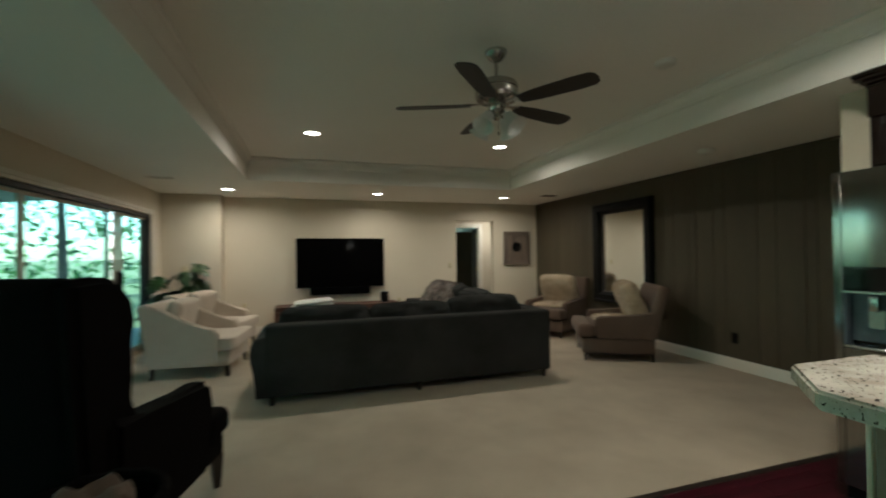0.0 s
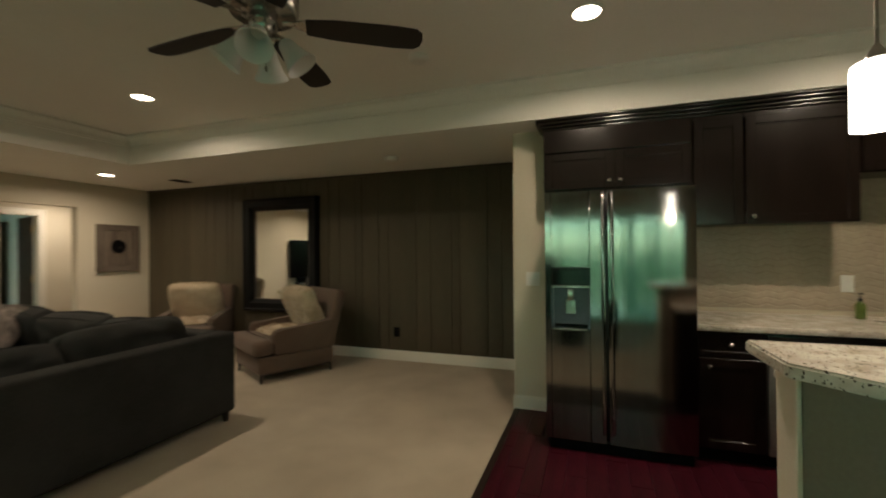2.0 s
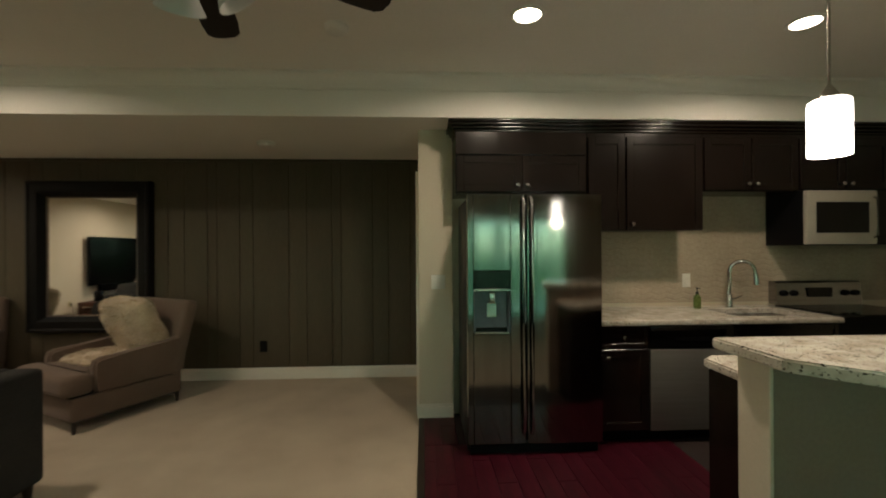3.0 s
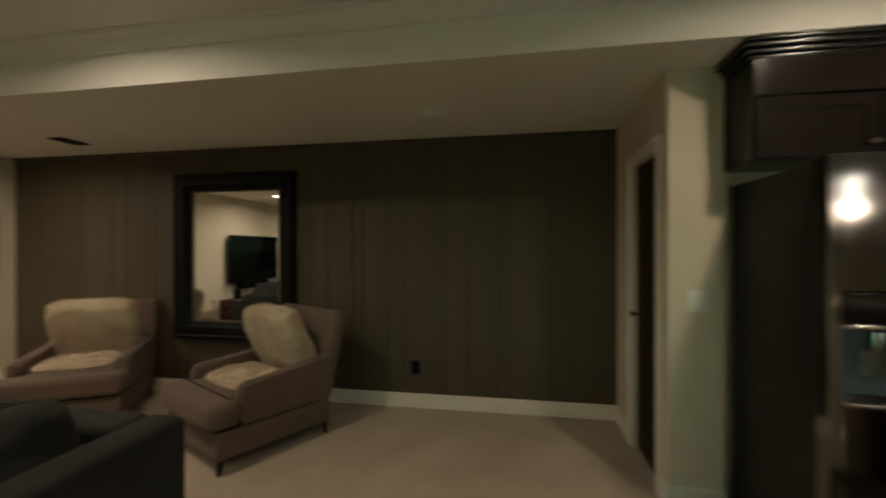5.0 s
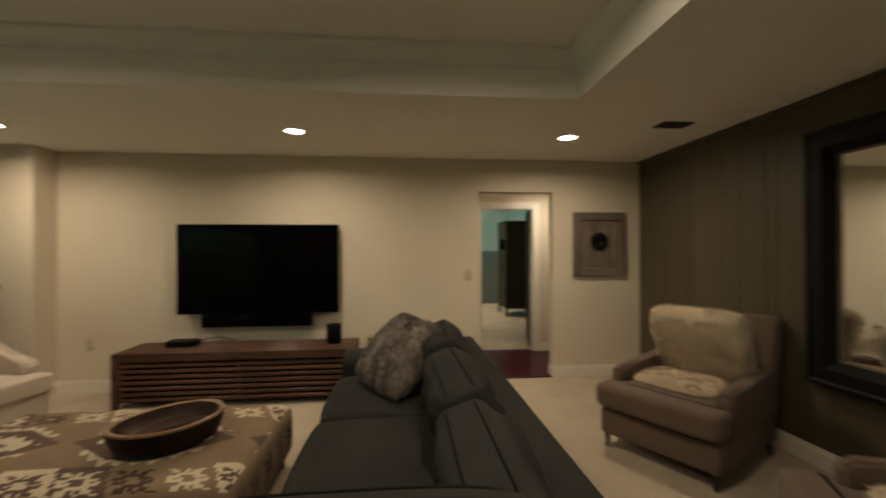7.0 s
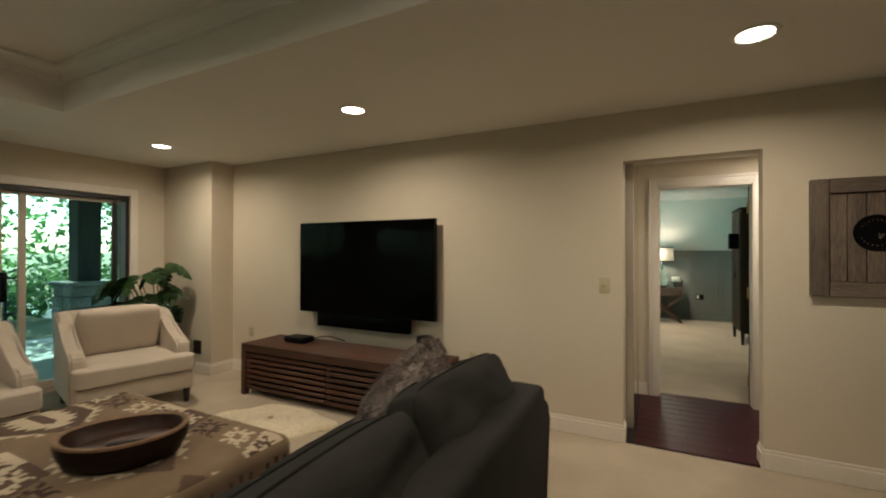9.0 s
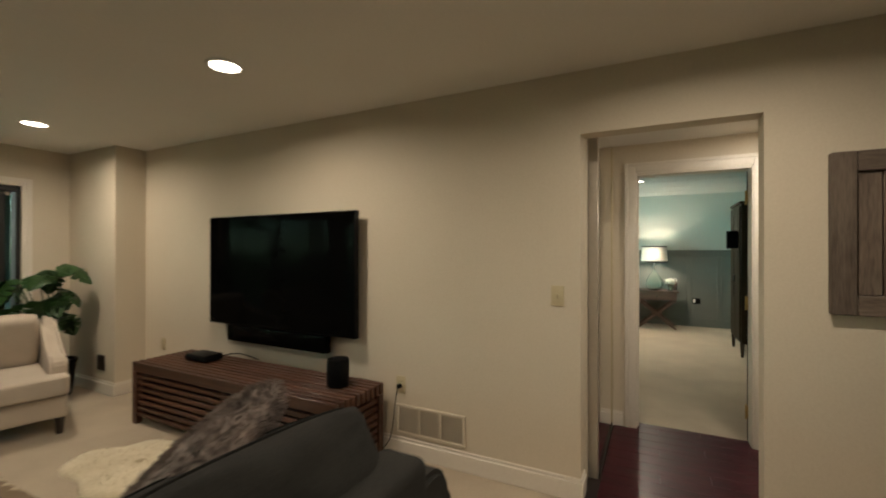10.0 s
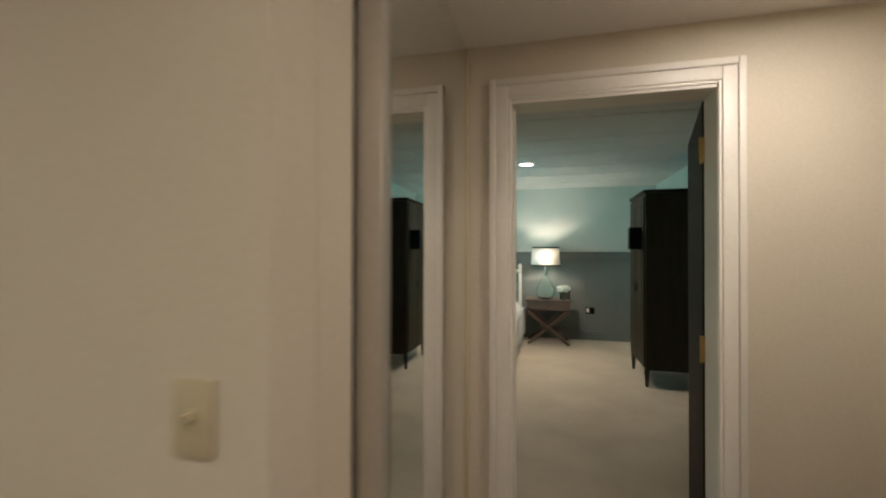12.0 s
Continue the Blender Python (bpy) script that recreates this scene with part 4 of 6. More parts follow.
def kilim(u, v, side):
    """Which of the four yarns shows at u, v in metres: rows of hooked motifs between toothed medallions."""
    i, j = math.floor(u / CELL), math.floor(v / CELL)
    if side:
        if v < 0.035:
            return 0
        return (3, 2)[(i // 11) % 2] if motif(STAR, i % 11, j - 4) else 0
    band = j % 40
    if band < 12:
        shift = i + band // 2
        k, a = shift // 12, shift % 12 - 1
        if motif(TURTLE, a, band - 1):
            return (1, 3, 1, 2)[k % 4]
        return (2, 0, 0, 1)[k % 4]
    x, y = u / CELL - 11.0, v / CELL - (j // 40) * 40 - 26.0
    a = abs((x + 23.0) % 46.0 - 23.0)
    d = abs(y) + 0.72 * max(0.0, a - 6.0)
    tooth = abs(x % 4.0 - 2.0) * 1.25
    if d < 1.6:
        return 2
    if d < 5.2 + tooth:
        return 1
    if d < 11.0:
        return 2
    if d < 11.6 + tooth and abs(y) > 5:
        return 1
    return 0


bm = bmesh.new()
nx, ny, nz = 150, 96, 22
lx, ly = OX1 - OX0, OY1 - OY0
RR = 0.07


def ott_point(x, y, z):
    """Rounds the edges of the pad and crowns its top."""
    px = min(max(x, -lx / 2 + RR), lx / 2 - RR)
    py = min(max(y, -ly / 2 + RR), ly / 2 - RR)
    pz = min(z, OZ - RR)
    d = Vector((x - px, y - py, z - pz))
    if d.length > 1e-6:
        d = d.normalized() * RR
    crown_z = 0.022 * (1 - (2 * x / lx) ** 2) * (1 - (2 * y / ly) ** 2) * (1 if z > OZ - 0.01 else 0)
    return Vector((px, py, pz)) + d + Vector((0, 0, crown_z))


z_lo = 0.13
top = [[bm.verts.new(ott_point(-lx / 2 + lx * i / nx, -ly / 2 + ly * j / ny, OZ)) for j in range(ny + 1)] for i in range(nx + 1)]
for i in range(nx):
    for j in range(ny):
        f = bm.faces.new((top[i][j], top[i + 1][j], top[i + 1][j + 1], top[i][j + 1]))
        f.material_index = kilim(lx * (i + 0.5) / nx, ly * (j + 0.5) / ny, False)
edge = [(i, 0) for i in range(nx)] + [(nx, j) for j in range(ny)] + [(i, ny) for i in range(nx, 0, -1)] + [(0, j) for j in range(ny, 0, -1)]
prev = [top[i][j] for i, j in edge]
for k in range(1, nz + 1):
    z = OZ - (OZ - z_lo) * k / nz
    cur = [bm.verts.new(ott_point(-lx / 2 + lx * i / nx, -ly / 2 + ly * j / ny, z)) for i, j in edge]
    for q in range(len(edge)):
        w = (q + 1) % len(edge)
        f = bm.faces.new((prev[q], cur[q], cur[w], prev[w]))
        i, j = edge[q]
        along = (lx * i / nx) if edge[q][1] in (0, ny) and edge[w][1] == edge[q][1] else (ly * j / ny)
        f.material_index = kilim(along, (OZ - z), True)
    prev = cur
bm.faces.new(prev)
part("upholstery", bm, [K_TAN, K_CREAM, K_TAUPE, K_DARK], ott, smooth=50)
for sx in (-1, 1):
    for sy in (-1, 1):
        bm = bmesh.new()
        lathe(bm, [(0.016, 0.0), (0.024, 0.01), (0.020, 0.03), (0.030, 0.07), (0.042, 0.11), (0.045, 0.14)], 16, (sx * (lx / 2 - 0.07), sy * (ly / 2 - 0.07), 0))
        part("leg", bm, M_WALNUT, ott, "turned wooden leg")

bowl = thing("dough_bowl", "long oval carved wooden dough bowl on the ottoman", "bowl", (0.635, 5.73, OZ + 0.008), 50)
# The hollow's shade is put into this dark colour.
M_BOWLIN = material("shaded_bowl_inside", (0.014, 0.006, 0.004), (0.050, 0.021, 0.012), 4.0, 0.4, 26, 0.3, stretch=(1, 3, 3))
# The rim is much lighter than body and hollow.
M_BOWLRIM = material("light_bowl_rim", (0.15, 0.085, 0.045), (0.26, 0.16, 0.09), 5.0, 0.5, 30, 0.3)


def bowl_shell(profile):
    """An oval turned shell with hand-carved waviness and raised ends."""
    bm = lathe(bmesh.new(), profile, 44, caps=False)
    for v in bm.verts:
        lift = 0.12 * (0.264 * v.co.x) ** 2 * min(1.0, v.co.z / 0.1)
        w = Vector((v.co.x, v.co.y, 0)) * 1.5
        v.co.x *= 0.264 + 0.008 * noise.noise(w)
        v.co.y *= 0.205 + 0.008 * noise.noise(w + Vector((4, 0, 0)))
        v.co.z = 1.10 * (v.co.z + lift)
    bmesh.ops.remove_doubles(bm, verts=bm.verts[:], dist=0.0005)
    return bm


part("body", bowl_shell([(0.0, 0.0), (0.70, 0.0), (0.86, 0.02), (0.96, 0.065), (1.0, 0.112)]), M_BOWL, bowl, smooth=50)
part("rim", bowl_shell([(1.0, 0.112), (0.995, 0.122), (0.955, 0.126), (0.895, 0.118)]), M_BOWLRIM, bowl, "lighter rim", smooth=50)
part("hollow", bowl_shell([(0.895, 0.118), (0.865, 0.085), (0.79, 0.060), (0.0, 0.054)]), M_BOWLIN, bowl, "reddish hollow with shade in its colour", smooth=50)
rc = single("remote_control", boxes((-0.085, 0.085, -0.022, 0.022, 0.0, 0.018), bevel=0.006, seg=2), M_BLACK, "black remote control lying in the wooden bowl", "remote control", (0.65, 5.735, OZ + 0.069), 48)

# ---- media console ----
CX0, CX1, CY0, CY1, CZ = -0.715, 1.375, 7.385, 7.86, 0.49
con = thing("media_console", "low reddish walnut media console made of horizontal slats", "console", ((CX0 + CX1) / 2, (CY0 + CY1) / 2, 0))


def cpart(name, *rows, bevel=0.004, mat=M_WALNUT, label=""):
    return part(name, into(con, boxes(*rows, bevel=bevel)), mat, con, label)


# Inner box is black to paint the shade between the slats.
cpart("carcass", (CX0 + 0.05, CX1 - 0.05, CY0 + 0.035, CY1 - 0.01, 0.05, 0.385), mat=M_BLACK)
for i in range(10):
    y = CY0 + i * (CY1 - CY0 - 0.030) / 9
    cpart("top_slat", (CX0, CX1, y, y + 0.030, CZ - 0.075, CZ))
for x0, x1 in ((CX0, CX0 + 0.055), (CX1 - 0.055, CX1)):
    for y0, y1 in ((CY0, CY0 + 0.05), (CY1 - 0.05, CY1)):
        cpart("post", (x0, x1, y0, y1, 0.0, CZ - 0.077))
    for k in range(7):
        z = 0.075 + k * 0.048
        cpart("side_slat", (x0 + 0.012, x1 - 0.012, CY0 + 0.05, CY1 - 0.05, z, z + 0.030))
mid = (CX0 + CX1) / 2
for a, b in ((CX0 + 0.058, mid - 0.003), (mid + 0.003, CX1 - 0.058)):
    for k in range(7):
        z = 0.065 + k * 0.050
        cpart("front_slat", (a, b, CY0 + 0.008, CY0 + 0.026, z, z + 0.029))
    cpart("door_stile", (a, a + 0.03, CY0 + 0.026, CY0 + 0.034, 0.06, 0.405))
cpart("pull", (mid - 0.11, mid - 0.006, CY0 + 0.004, CY0 + 0.012, 0.315, 0.345))
cpart("pull", (mid + 0.006, mid + 0.11, CY0 + 0.004, CY0 + 0.012, 0.315, 0.345))

tv = thing("television", "large black flat-screen television mounted on the cream wall", "television", (0.39, YN, 1.21))
part("housing", into(tv, boxes((-0.388, 1.168, 7.815, 7.860, 0.765, 1.656), bevel=0.006, seg=2)), M_BLACK, tv)
part("screen", into(tv, boxes((-0.380, 1.160, 7.811, 7.8145, 0.778, 1.648))), M_SCREEN, tv, "glossy black screen", smooth=None)
part("wall_mount", into(tv, boxes((0.10, 0.68, 7.86, YN, 1.0, 1.4), bevel=0.005)), M_BLACK, tv)
sb = thing("soundbar", "black soundbar mounted under the television", "soundbar", (0.375, YN, 0.70))
part("body", into(sb, boxes((-0.155, 0.905, 7.812, 7.87, 0.635, 0.764), bevel=0.005, seg=2)), M_SCREEN, sb)
part("bracket", into(sb, boxes((0.2, 0.55, 7.87, YN, 0.66, 0.75), bevel=0.003)), M_BLACK, sb)
stb = thing("set_top_box", "small black set-top box on the console", "media box", (-0.26, 7.68, CZ))
part("body", boxes((-0.125, 0.125, -0.08, 0.08, 0.005, 0.055), bevel=0.012, seg=3), M_BLACK, stb)
part("cable", tube(bmesh.new(), [(0.12, 0.06, 0.03), (0.20, 0.09, 0.05), (0.28, 0.12, 0.055), (0.34, 0.16, 0.03), (0.42, 0.18, 0.01)], 0.005, 6), M_BLACK, stb)
for x in (-0.1, 0.1):
    part("foot", boxes((x - 0.012, x + 0.012, -0.06, 0.06, 0.0, 0.006)), M_BLACK, stb, smooth=None)
spk = thing("smart_speaker", "black cylindrical speaker on the console", "speaker", (1.15, 7.665, CZ))
bm = bmesh.new()
lathe(bm, [(0.066, 0.0), (0.071, 0.006), (0.071, 0.168), (0.066, 0.180), (0.056, 0.183), (0.0, 0.181)], 32)
part("body", bm, M_BLACK, spk)
bm = bmesh.new()
lathe(bm, [(0.0715, 0.02), (0.0725, 0.022), (0.0725, 0.148), (0.0715, 0.15)], 32)
part("grille", bm, M_BLACK, spk, "black fabric grille")

# sheepskin rug
rug = thing("sheepskin_rug", "ivory sheepskin rug lying on the carpet", "rug", (0.10, 7.03, 0.0), 12)
core = bmesh.new()
lathe(core, [(1.0, 0.0), (0.99, 0.018), (0.9, 0.032), (0.5, 0.038), (0.0, 0.040)], 44)
for v in core.verts:
    a = math.atan2(v.co.y, v.co.x)
    k = 1 + 0.09 * math.sin(4 * a + 0.6) + 0.05 * math.sin(7 * a)
    v.co.x *= 0.50 * k
    v.co.y *= 0.31 * k
core.normal_update()
tufts = fur(bmesh.new(), core, 3500, 0.012, 0.0022, 31, (0, 0, 0.8))
part("hide", core, M_RUGWOOL, rug, smooth=60)
part("wool", tufts, M_RUGWOOL, rug, smooth=None)

# ---- wall mirror with a wide black frame ----
mir = thing("wall_mirror", "large mirror in a wide black carved frame on the wall", "mirror", (XE, 5.28, 1.33))
MY0, MY1, MZ0, MZ1, MW = 4.662, 5.905, 0.545, 2.122, 0.165


def mitred(bm, a0, a1, b0, b1, w, profile):
    """A picture frame round the rectangle, in the wall x = XE; profile: (inset, depth) pairs."""
    loops = []
    for ins, dep in profile:
        loops.append([bm.verts.new((XE - dep, y, z)) for y, z in ((a0 + ins, b0 + ins), (a1 - ins, b0 + ins), (a1 - ins, b1 - ins), (a0 + ins, b1 - ins))])
    for p, q in zip(loops, loops[1:]):
        for k in range(4):
            bm.faces.new((p[k], p[(k + 1) % 4], q[(k + 1) % 4], q[k]))
    return bm


bm = mitred(bmesh.new(), MY0, MY1, MZ0, MZ1, MW, [(0.0, 0.002), (0.0, 0.078), (0.010, 0.094), (0.030, 0.100), (0.045, 0.088), (0.095, 0.096), (0.115, 0.090), (0.128, 0.070), (0.150, 0.050), (0.165, 0.018)])
part("frame", into(mir, bm), M_FRAME, mir, "black carved frame", smooth=35)
bm = mitred(bmesh.new(), MY0 + 0.158, MY1 - 0.158, MZ0 + 0.158, MZ1 - 0.158, 0.02, [(0.0, 0.026), (0.004, 0.029), (0.014, 0.024), (0.016, 0.014)])
part("inner_lip", into(mir, bm), M_BARN, mir, "brown wooden inner lip", smooth=35)
part("glass", into(mir, boxes((XE - 0.016, XE - 0.012, MY0 + 0.166, MY1 - 0.166, MZ0 + 0.166, MZ1 - 0.166))), M_MIRROR, mir, "silvered mirror glass", smooth=None)

# ---- barn-wood wall art ----
art = thing("wall_art", "weathered barn-wood panel with a round black plaque on the cream wall", "wall art", (3.975, YN, 1.45))
AX0, AX1, AZ0, AZ1 = 3.68, 4.272, 1.105, 1.80
for r in ((AX0, AX0 + 0.085, AZ0, AZ1), (AX1 - 0.085, AX1, AZ0, AZ1)):
    part("stile", into(art, boxes((r[0], r[1], YN - 0.045, YN - 0.002, r[2], r[3]), bevel=0.004)), M_BARN, art)
for z0, z1 in ((AZ0, AZ0 + 0.085), (AZ1 - 0.085, AZ1)):
    part("rail", into(art, boxes((AX0 + 0.086, AX1 - 0.086, YN - 0.044, YN - 0.002, z0, z1), bevel=0.004)), M_BARNX, art)
for k in range(5):
    w = (AX1 - AX0 - 0.172) / 5
    x = AX0 + 0.086 + k * w
    part("board", into(art, boxes((x + 0.002, x + w - 0.002, YN - 0.025, YN - 0.002, AZ0 + 0.086, AZ1 - 0.086), bevel=0.003)), M_BARN, art)
turn = Matrix.Rotation(math.pi / 2, 4, "X")
bm = bmesh.new()
lathe(bm, [(0.102, 0.0), (0.104, 0.004), (0.100, 0.010), (0.092, 0.008), (0.0, 0.008)], 40, (3.976, YN - 0.026, 1.478), turn)
plq = part("plaque", into(art, bm), M_BLACK, art, "round black plaque")
for a0, a1, flip in ((150, 30, 1), (205, 335, -1)):
    for k in range(9):
        a = radians(a0 + (a1 - a0) * k / 8)
        bm = bmesh.new()
        box(bm, -0.0022, 0.0022, -0.001, 0.0, -0.0035, 0.0035, m=Matrix.Translation((3.976 + 0.074 * math.cos(a), YN - 0.0345, 1.478 + 0.074 * math.sin(a))) @ Matrix.Rotation(-(a - math.pi / 2), 4, "Y"))
        part("lettering", into(art, bm), M_BARN, plq, smooth=None)
bm = bmesh.new()
for dx, dz, r in ((0.0, -0.018, 0.008), (0.010, -0.004, 0.006), (-0.006, 0.0, 0.004)):
    lathe(bm, [(r, 0.0), (r, 0.001), (0.0, 0.0012)], 12, (3.990 + dx, YN - 0.034, 1.470 + dz), turn)
part("emblem", into(art, bm), M_BARN, plq, smooth=None)

# ---- monstera ----
mon = thing("monstera_plant", "leafy monstera in a black pot by the glass door", "plant", (-2.06, 7.40, 0))
bm = bmesh.new()
lathe(bm, [(0.12, 0.0), (0.125, 0.01), (0.155, 0.30), (0.165, 0.31), (0.165, 0.34), (0.15, 0.34), (0.145, 0.31), (0.0, 0.305)], 28)
part("pot", bm, M_BLACK, mon)
bm = bmesh.new()
lathe(bm, [(0.145, 0.311), (0.08, 0.318), (0.0, 0.322)], 20)
part("soil", bm, M_SOIL, mon)


def monstera_leaf(size):
    """A heart-shaped leaf with notches, folded a little along its rib."""
    bm = bmesh.new()
    n = 26
    rib = [bm.verts.new((0, size * (-0.12 + 1.12 * k / n), 0.06 * size * math.sin(math.pi * k / n) - 0.12 * size * (k / n) ** 2)) for k in range(n + 1)]
    for s in (-1, 1):
        prev = None
        for k in range(n + 1):
            t = k / n
            w = size * 0.52 * math.sin(math.pi * min(1, t * 0.93 + 0.07)) ** 0.7 * (1.15 - 0.55 * t)
            notch = 1.0 if (k % 5) not in (3,) or k < 5 or k > n - 4 else 0.42
            mid_v = bm.verts.new((s * w * 0.45 * (notch * 0.4 + 0.6), rib[k].co.y + size * 0.03, rib[k].co.z + 0.05 * size))
            tip = bm.verts.new((s * w * notch, rib[k].co.y - size * 0.02 + size * 0.10 * t, rib[k].co.z - 0.02 * size - 0.10 * size * (notch * w / size)))
            if prev:
                bm.faces.new((prev[0], rib[k], mid_v, prev[1]) if s > 0 else (rib[k], prev[0], prev[1], mid_v))
                bm.faces.new((prev[1], mid_v, tip, prev[2]) if s > 0 else (mid_v, prev[1], prev[2], tip))
            prev = (rib[k], mid_v, tip)
    bmesh.ops.solidify(bm, geom=bm.faces[:], thickness=0.0015)
    return bm


rng = random.Random(12)
leaves = [mesh_of("leaf", monstera_leaf(size), M_LEAF, 50) for size in (0.17, 0.21, 0.25)]
for k in range(34):
    # away from the wall and the glass, towards the room
    a = radians(-168 + 205 * ((k * 0.618) % 1.0) + rng.uniform(-8, 8))
    reach, high = 0.10 + 0.40 * ((k * 0.382) % 1.0), 0.58 + 0.66 * (((k * 7) % 34) / 33)
    end = Vector((reach * math.cos(a) + 0.06, reach * math.sin(a) - 0.04, high - 0.12 * reach))
    end.x, end.y = max(end.x, -0.26), min(end.y, 0.06)
    pts = [Vector((0.03 * math.cos(a), 0.03 * math.sin(a), 0.31)), Vector((0.3 * end.x, 0.3 * end.y, 0.31 + 0.5 * (end.z - 0.31))), Vector((0.75 * end.x, 0.75 * end.y, end.z + 0.02)), end]
    part("stem", tube(bmesh.new(), pts, 0.006, 6, 0.0035), M_STEM, mon)
    ob = new("leaf", leaves[k % 3])
    ob.parent = mon
    ob.matrix_local = Matrix.Translation(end) @ Matrix.Rotation(a - math.pi / 2 + rng.uniform(-0.5, 0.5), 4, "Z") @ Matrix.Rotation(rng.uniform(-1.0, -0.15), 4, "X") @ Matrix.Rotation(rng.uniform(-0.7, 0.7), 4, "Y")


# ---- kitchen ----
def granite():
    m = bpy.data.materials.new("speckled_white_granite")
    m.use_nodes = True
    n, l = m.node_tree.nodes, m.node_tree.links
    b = n["Principled BSDF"]
    tc = n.new("ShaderNodeTexCoord")
    base = n.new("ShaderNodeTexNoise")
    base.inputs["Scale"].default_value, base.inputs["Detail"].default_value = 14, 8
    vor = n.new("ShaderNodeTexNoise")
    vor.inputs["Scale"].default_value, vor.inputs["Detail"].default_value = 95, 3
    r1, r2 = n.new("ShaderNodeValToRGB"), n.new("ShaderNodeValToRGB")
    r1.color_ramp.elements[0].position, r1.color_ramp.elements[1].position = 0.35, 0.65
    r1.color_ramp.elements[0].color, r1.color_ramp.elements[1].color = (0.46, 0.41, 0.33, 1), (0.70, 0.66, 0.58, 1)
    r2.color_ramp.elements[0].position, r2.color_ramp.elements[1].position = 0.345, 0.40
    r2.color_ramp.elements[0].color, r2.color_ramp.elements[1].color = (0.05, 0.035, 0.025, 1), (1, 1, 1, 1)
    mix = n.new("ShaderNodeMix")
    mix.data_type, mix.blend_type = "RGBA", "MULTIPLY"
    mix.inputs["Factor"].default_value = 1.0
    for t in (base, vor):
        l.new(tc.outputs["Object"], t.inputs[0])
    l.new(base.outputs[0], r1.inputs[0])
    l.new(vor.outputs[0], r2.inputs[0])
    l.new(r1.outputs[0], mix.inputs[6])
    l.new(r2.outputs[0], mix.inputs[7])
    l.new(mix.outputs[2], b.inputs["Base Color"])
    b.inputs["Roughness"].default_value = 0.18
    return m


def chevron_tile():
    """Small glazed chevron tiles: zig-zag rows by the folded horizontal coordinate."""
    m = material("beige_chevron_tile", (0.36, 0.29, 0.21), (0.46, 0.38, 0.29), 5, 0.35, 40, 0.0)
    n, l = m.node_tree.nodes, m.node_tree.links
    b = n["Principled BSDF"]
    tc = n.new("ShaderNodeTexCoord")
    sep = n.new("ShaderNodeSeparateXYZ")
    l.new(tc.outputs["Object"], sep.inputs[0])
    pp = n.new("ShaderNodeMath")
    pp.operation = "PINGPONG"
    pp.inputs[1].default_value = 0.072
    l.new(sep.outputs[1], pp.inputs[0])
    ad = n.new("ShaderNodeMath")
    ad.operation = "MULTIPLY_ADD"
    ad.inputs[1].default_value = 0.32
    l.new(pp.outputs[0], ad.inputs[0])
    l.new(sep.outputs[2], ad.inputs[2])
    wr = n.new("ShaderNodeMath")
    wr.operation = "PINGPONG"
    wr.inputs[1].default_value = 0.024
    l.new(ad.outputs[0], wr.inputs[0])
    mr = n.new("ShaderNodeMapRange")
    mr.inputs["From Max"].default_value = 0.008
    l.new(wr.outputs[0], mr.inputs[0])
    bp = n.new("ShaderNodeBump")
    bp.inputs["Strength"].default_value, bp.inputs["Distance"].default_value = 0.5, 0.004
    l.new(mr.outputs[0], bp.inputs["Height"])
    l.new(bp.outputs[0], b.inputs["Normal"])
    tone = n.new("ShaderNodeHueSaturation")
    dim = n.new("ShaderNodeMapRange")
    dim.inputs["To Min"].default_value, dim.inputs["To Max"].default_value = 0.93, 1.0
    l.new(mr.outputs[0], dim.inputs[0])
    l.new(dim.outputs[0], tone.inputs["Value"])
    l.new(b.inputs["Base Color"].links[0].from_socket, tone.inputs["Color"])
    l.new(tone.outputs[0], b.inputs["Base Color"])
    return m


M_GRANITE, M_TILE = granite(), chevron_tile()
M_OVEN = plain("black_glass", (0.005, 0.005, 0.005), 0.08)
M_FRIDGESIDE = material("dark_grey_enamel", (0.006, 0.0055, 0.005), (0.010, 0.009, 0.008), 6, 0.5, 120, 0.15)
M_BLUEGREY = material("blue_grey_plastic", (0.05, 0.065, 0.08), (0.08, 0.10, 0.12), 6, 0.3, 60, 0.02)
M_SOAP = plain("green_soap_bottle", (0.18, 0.26, 0.06), 0.1, transmission=0.6)
M_CABWALL = material("warm_grey_island_paint", (0.225, 0.165, 0.120), (0.27, 0.203, 0.150), 2, 0.6, 60, 0.05)
M_MICRO = material("almond_steel", (0.50, 0.46, 0.39), (0.56, 0.52, 0.45), 6, 0.35, 60, 0.03, metal=0.5)

XC, XB, XK = 3.03, 2.735, 3.36          # upper fronts, base fronts, wall
setting("backsplash", boxes((XK - 0.008, XK, -3.3, 0.60, 0.92, 1.90)), M_TILE, "beige glazed chevron tile backsplash", "backsplash")


def knob(bm, x, y, z):
    """A round cabinet knob on a front that looks along -x."""
    return lathe(bm, [(0.006, 0.0), (0.006, 0.012), (0.015, 0.017), (0.016, 0.023), (0.011, 0.028), (0.0, 0.029)], 14, (x, y, z), Matrix.Rotation(-math.pi / 2, 4, "Y"))


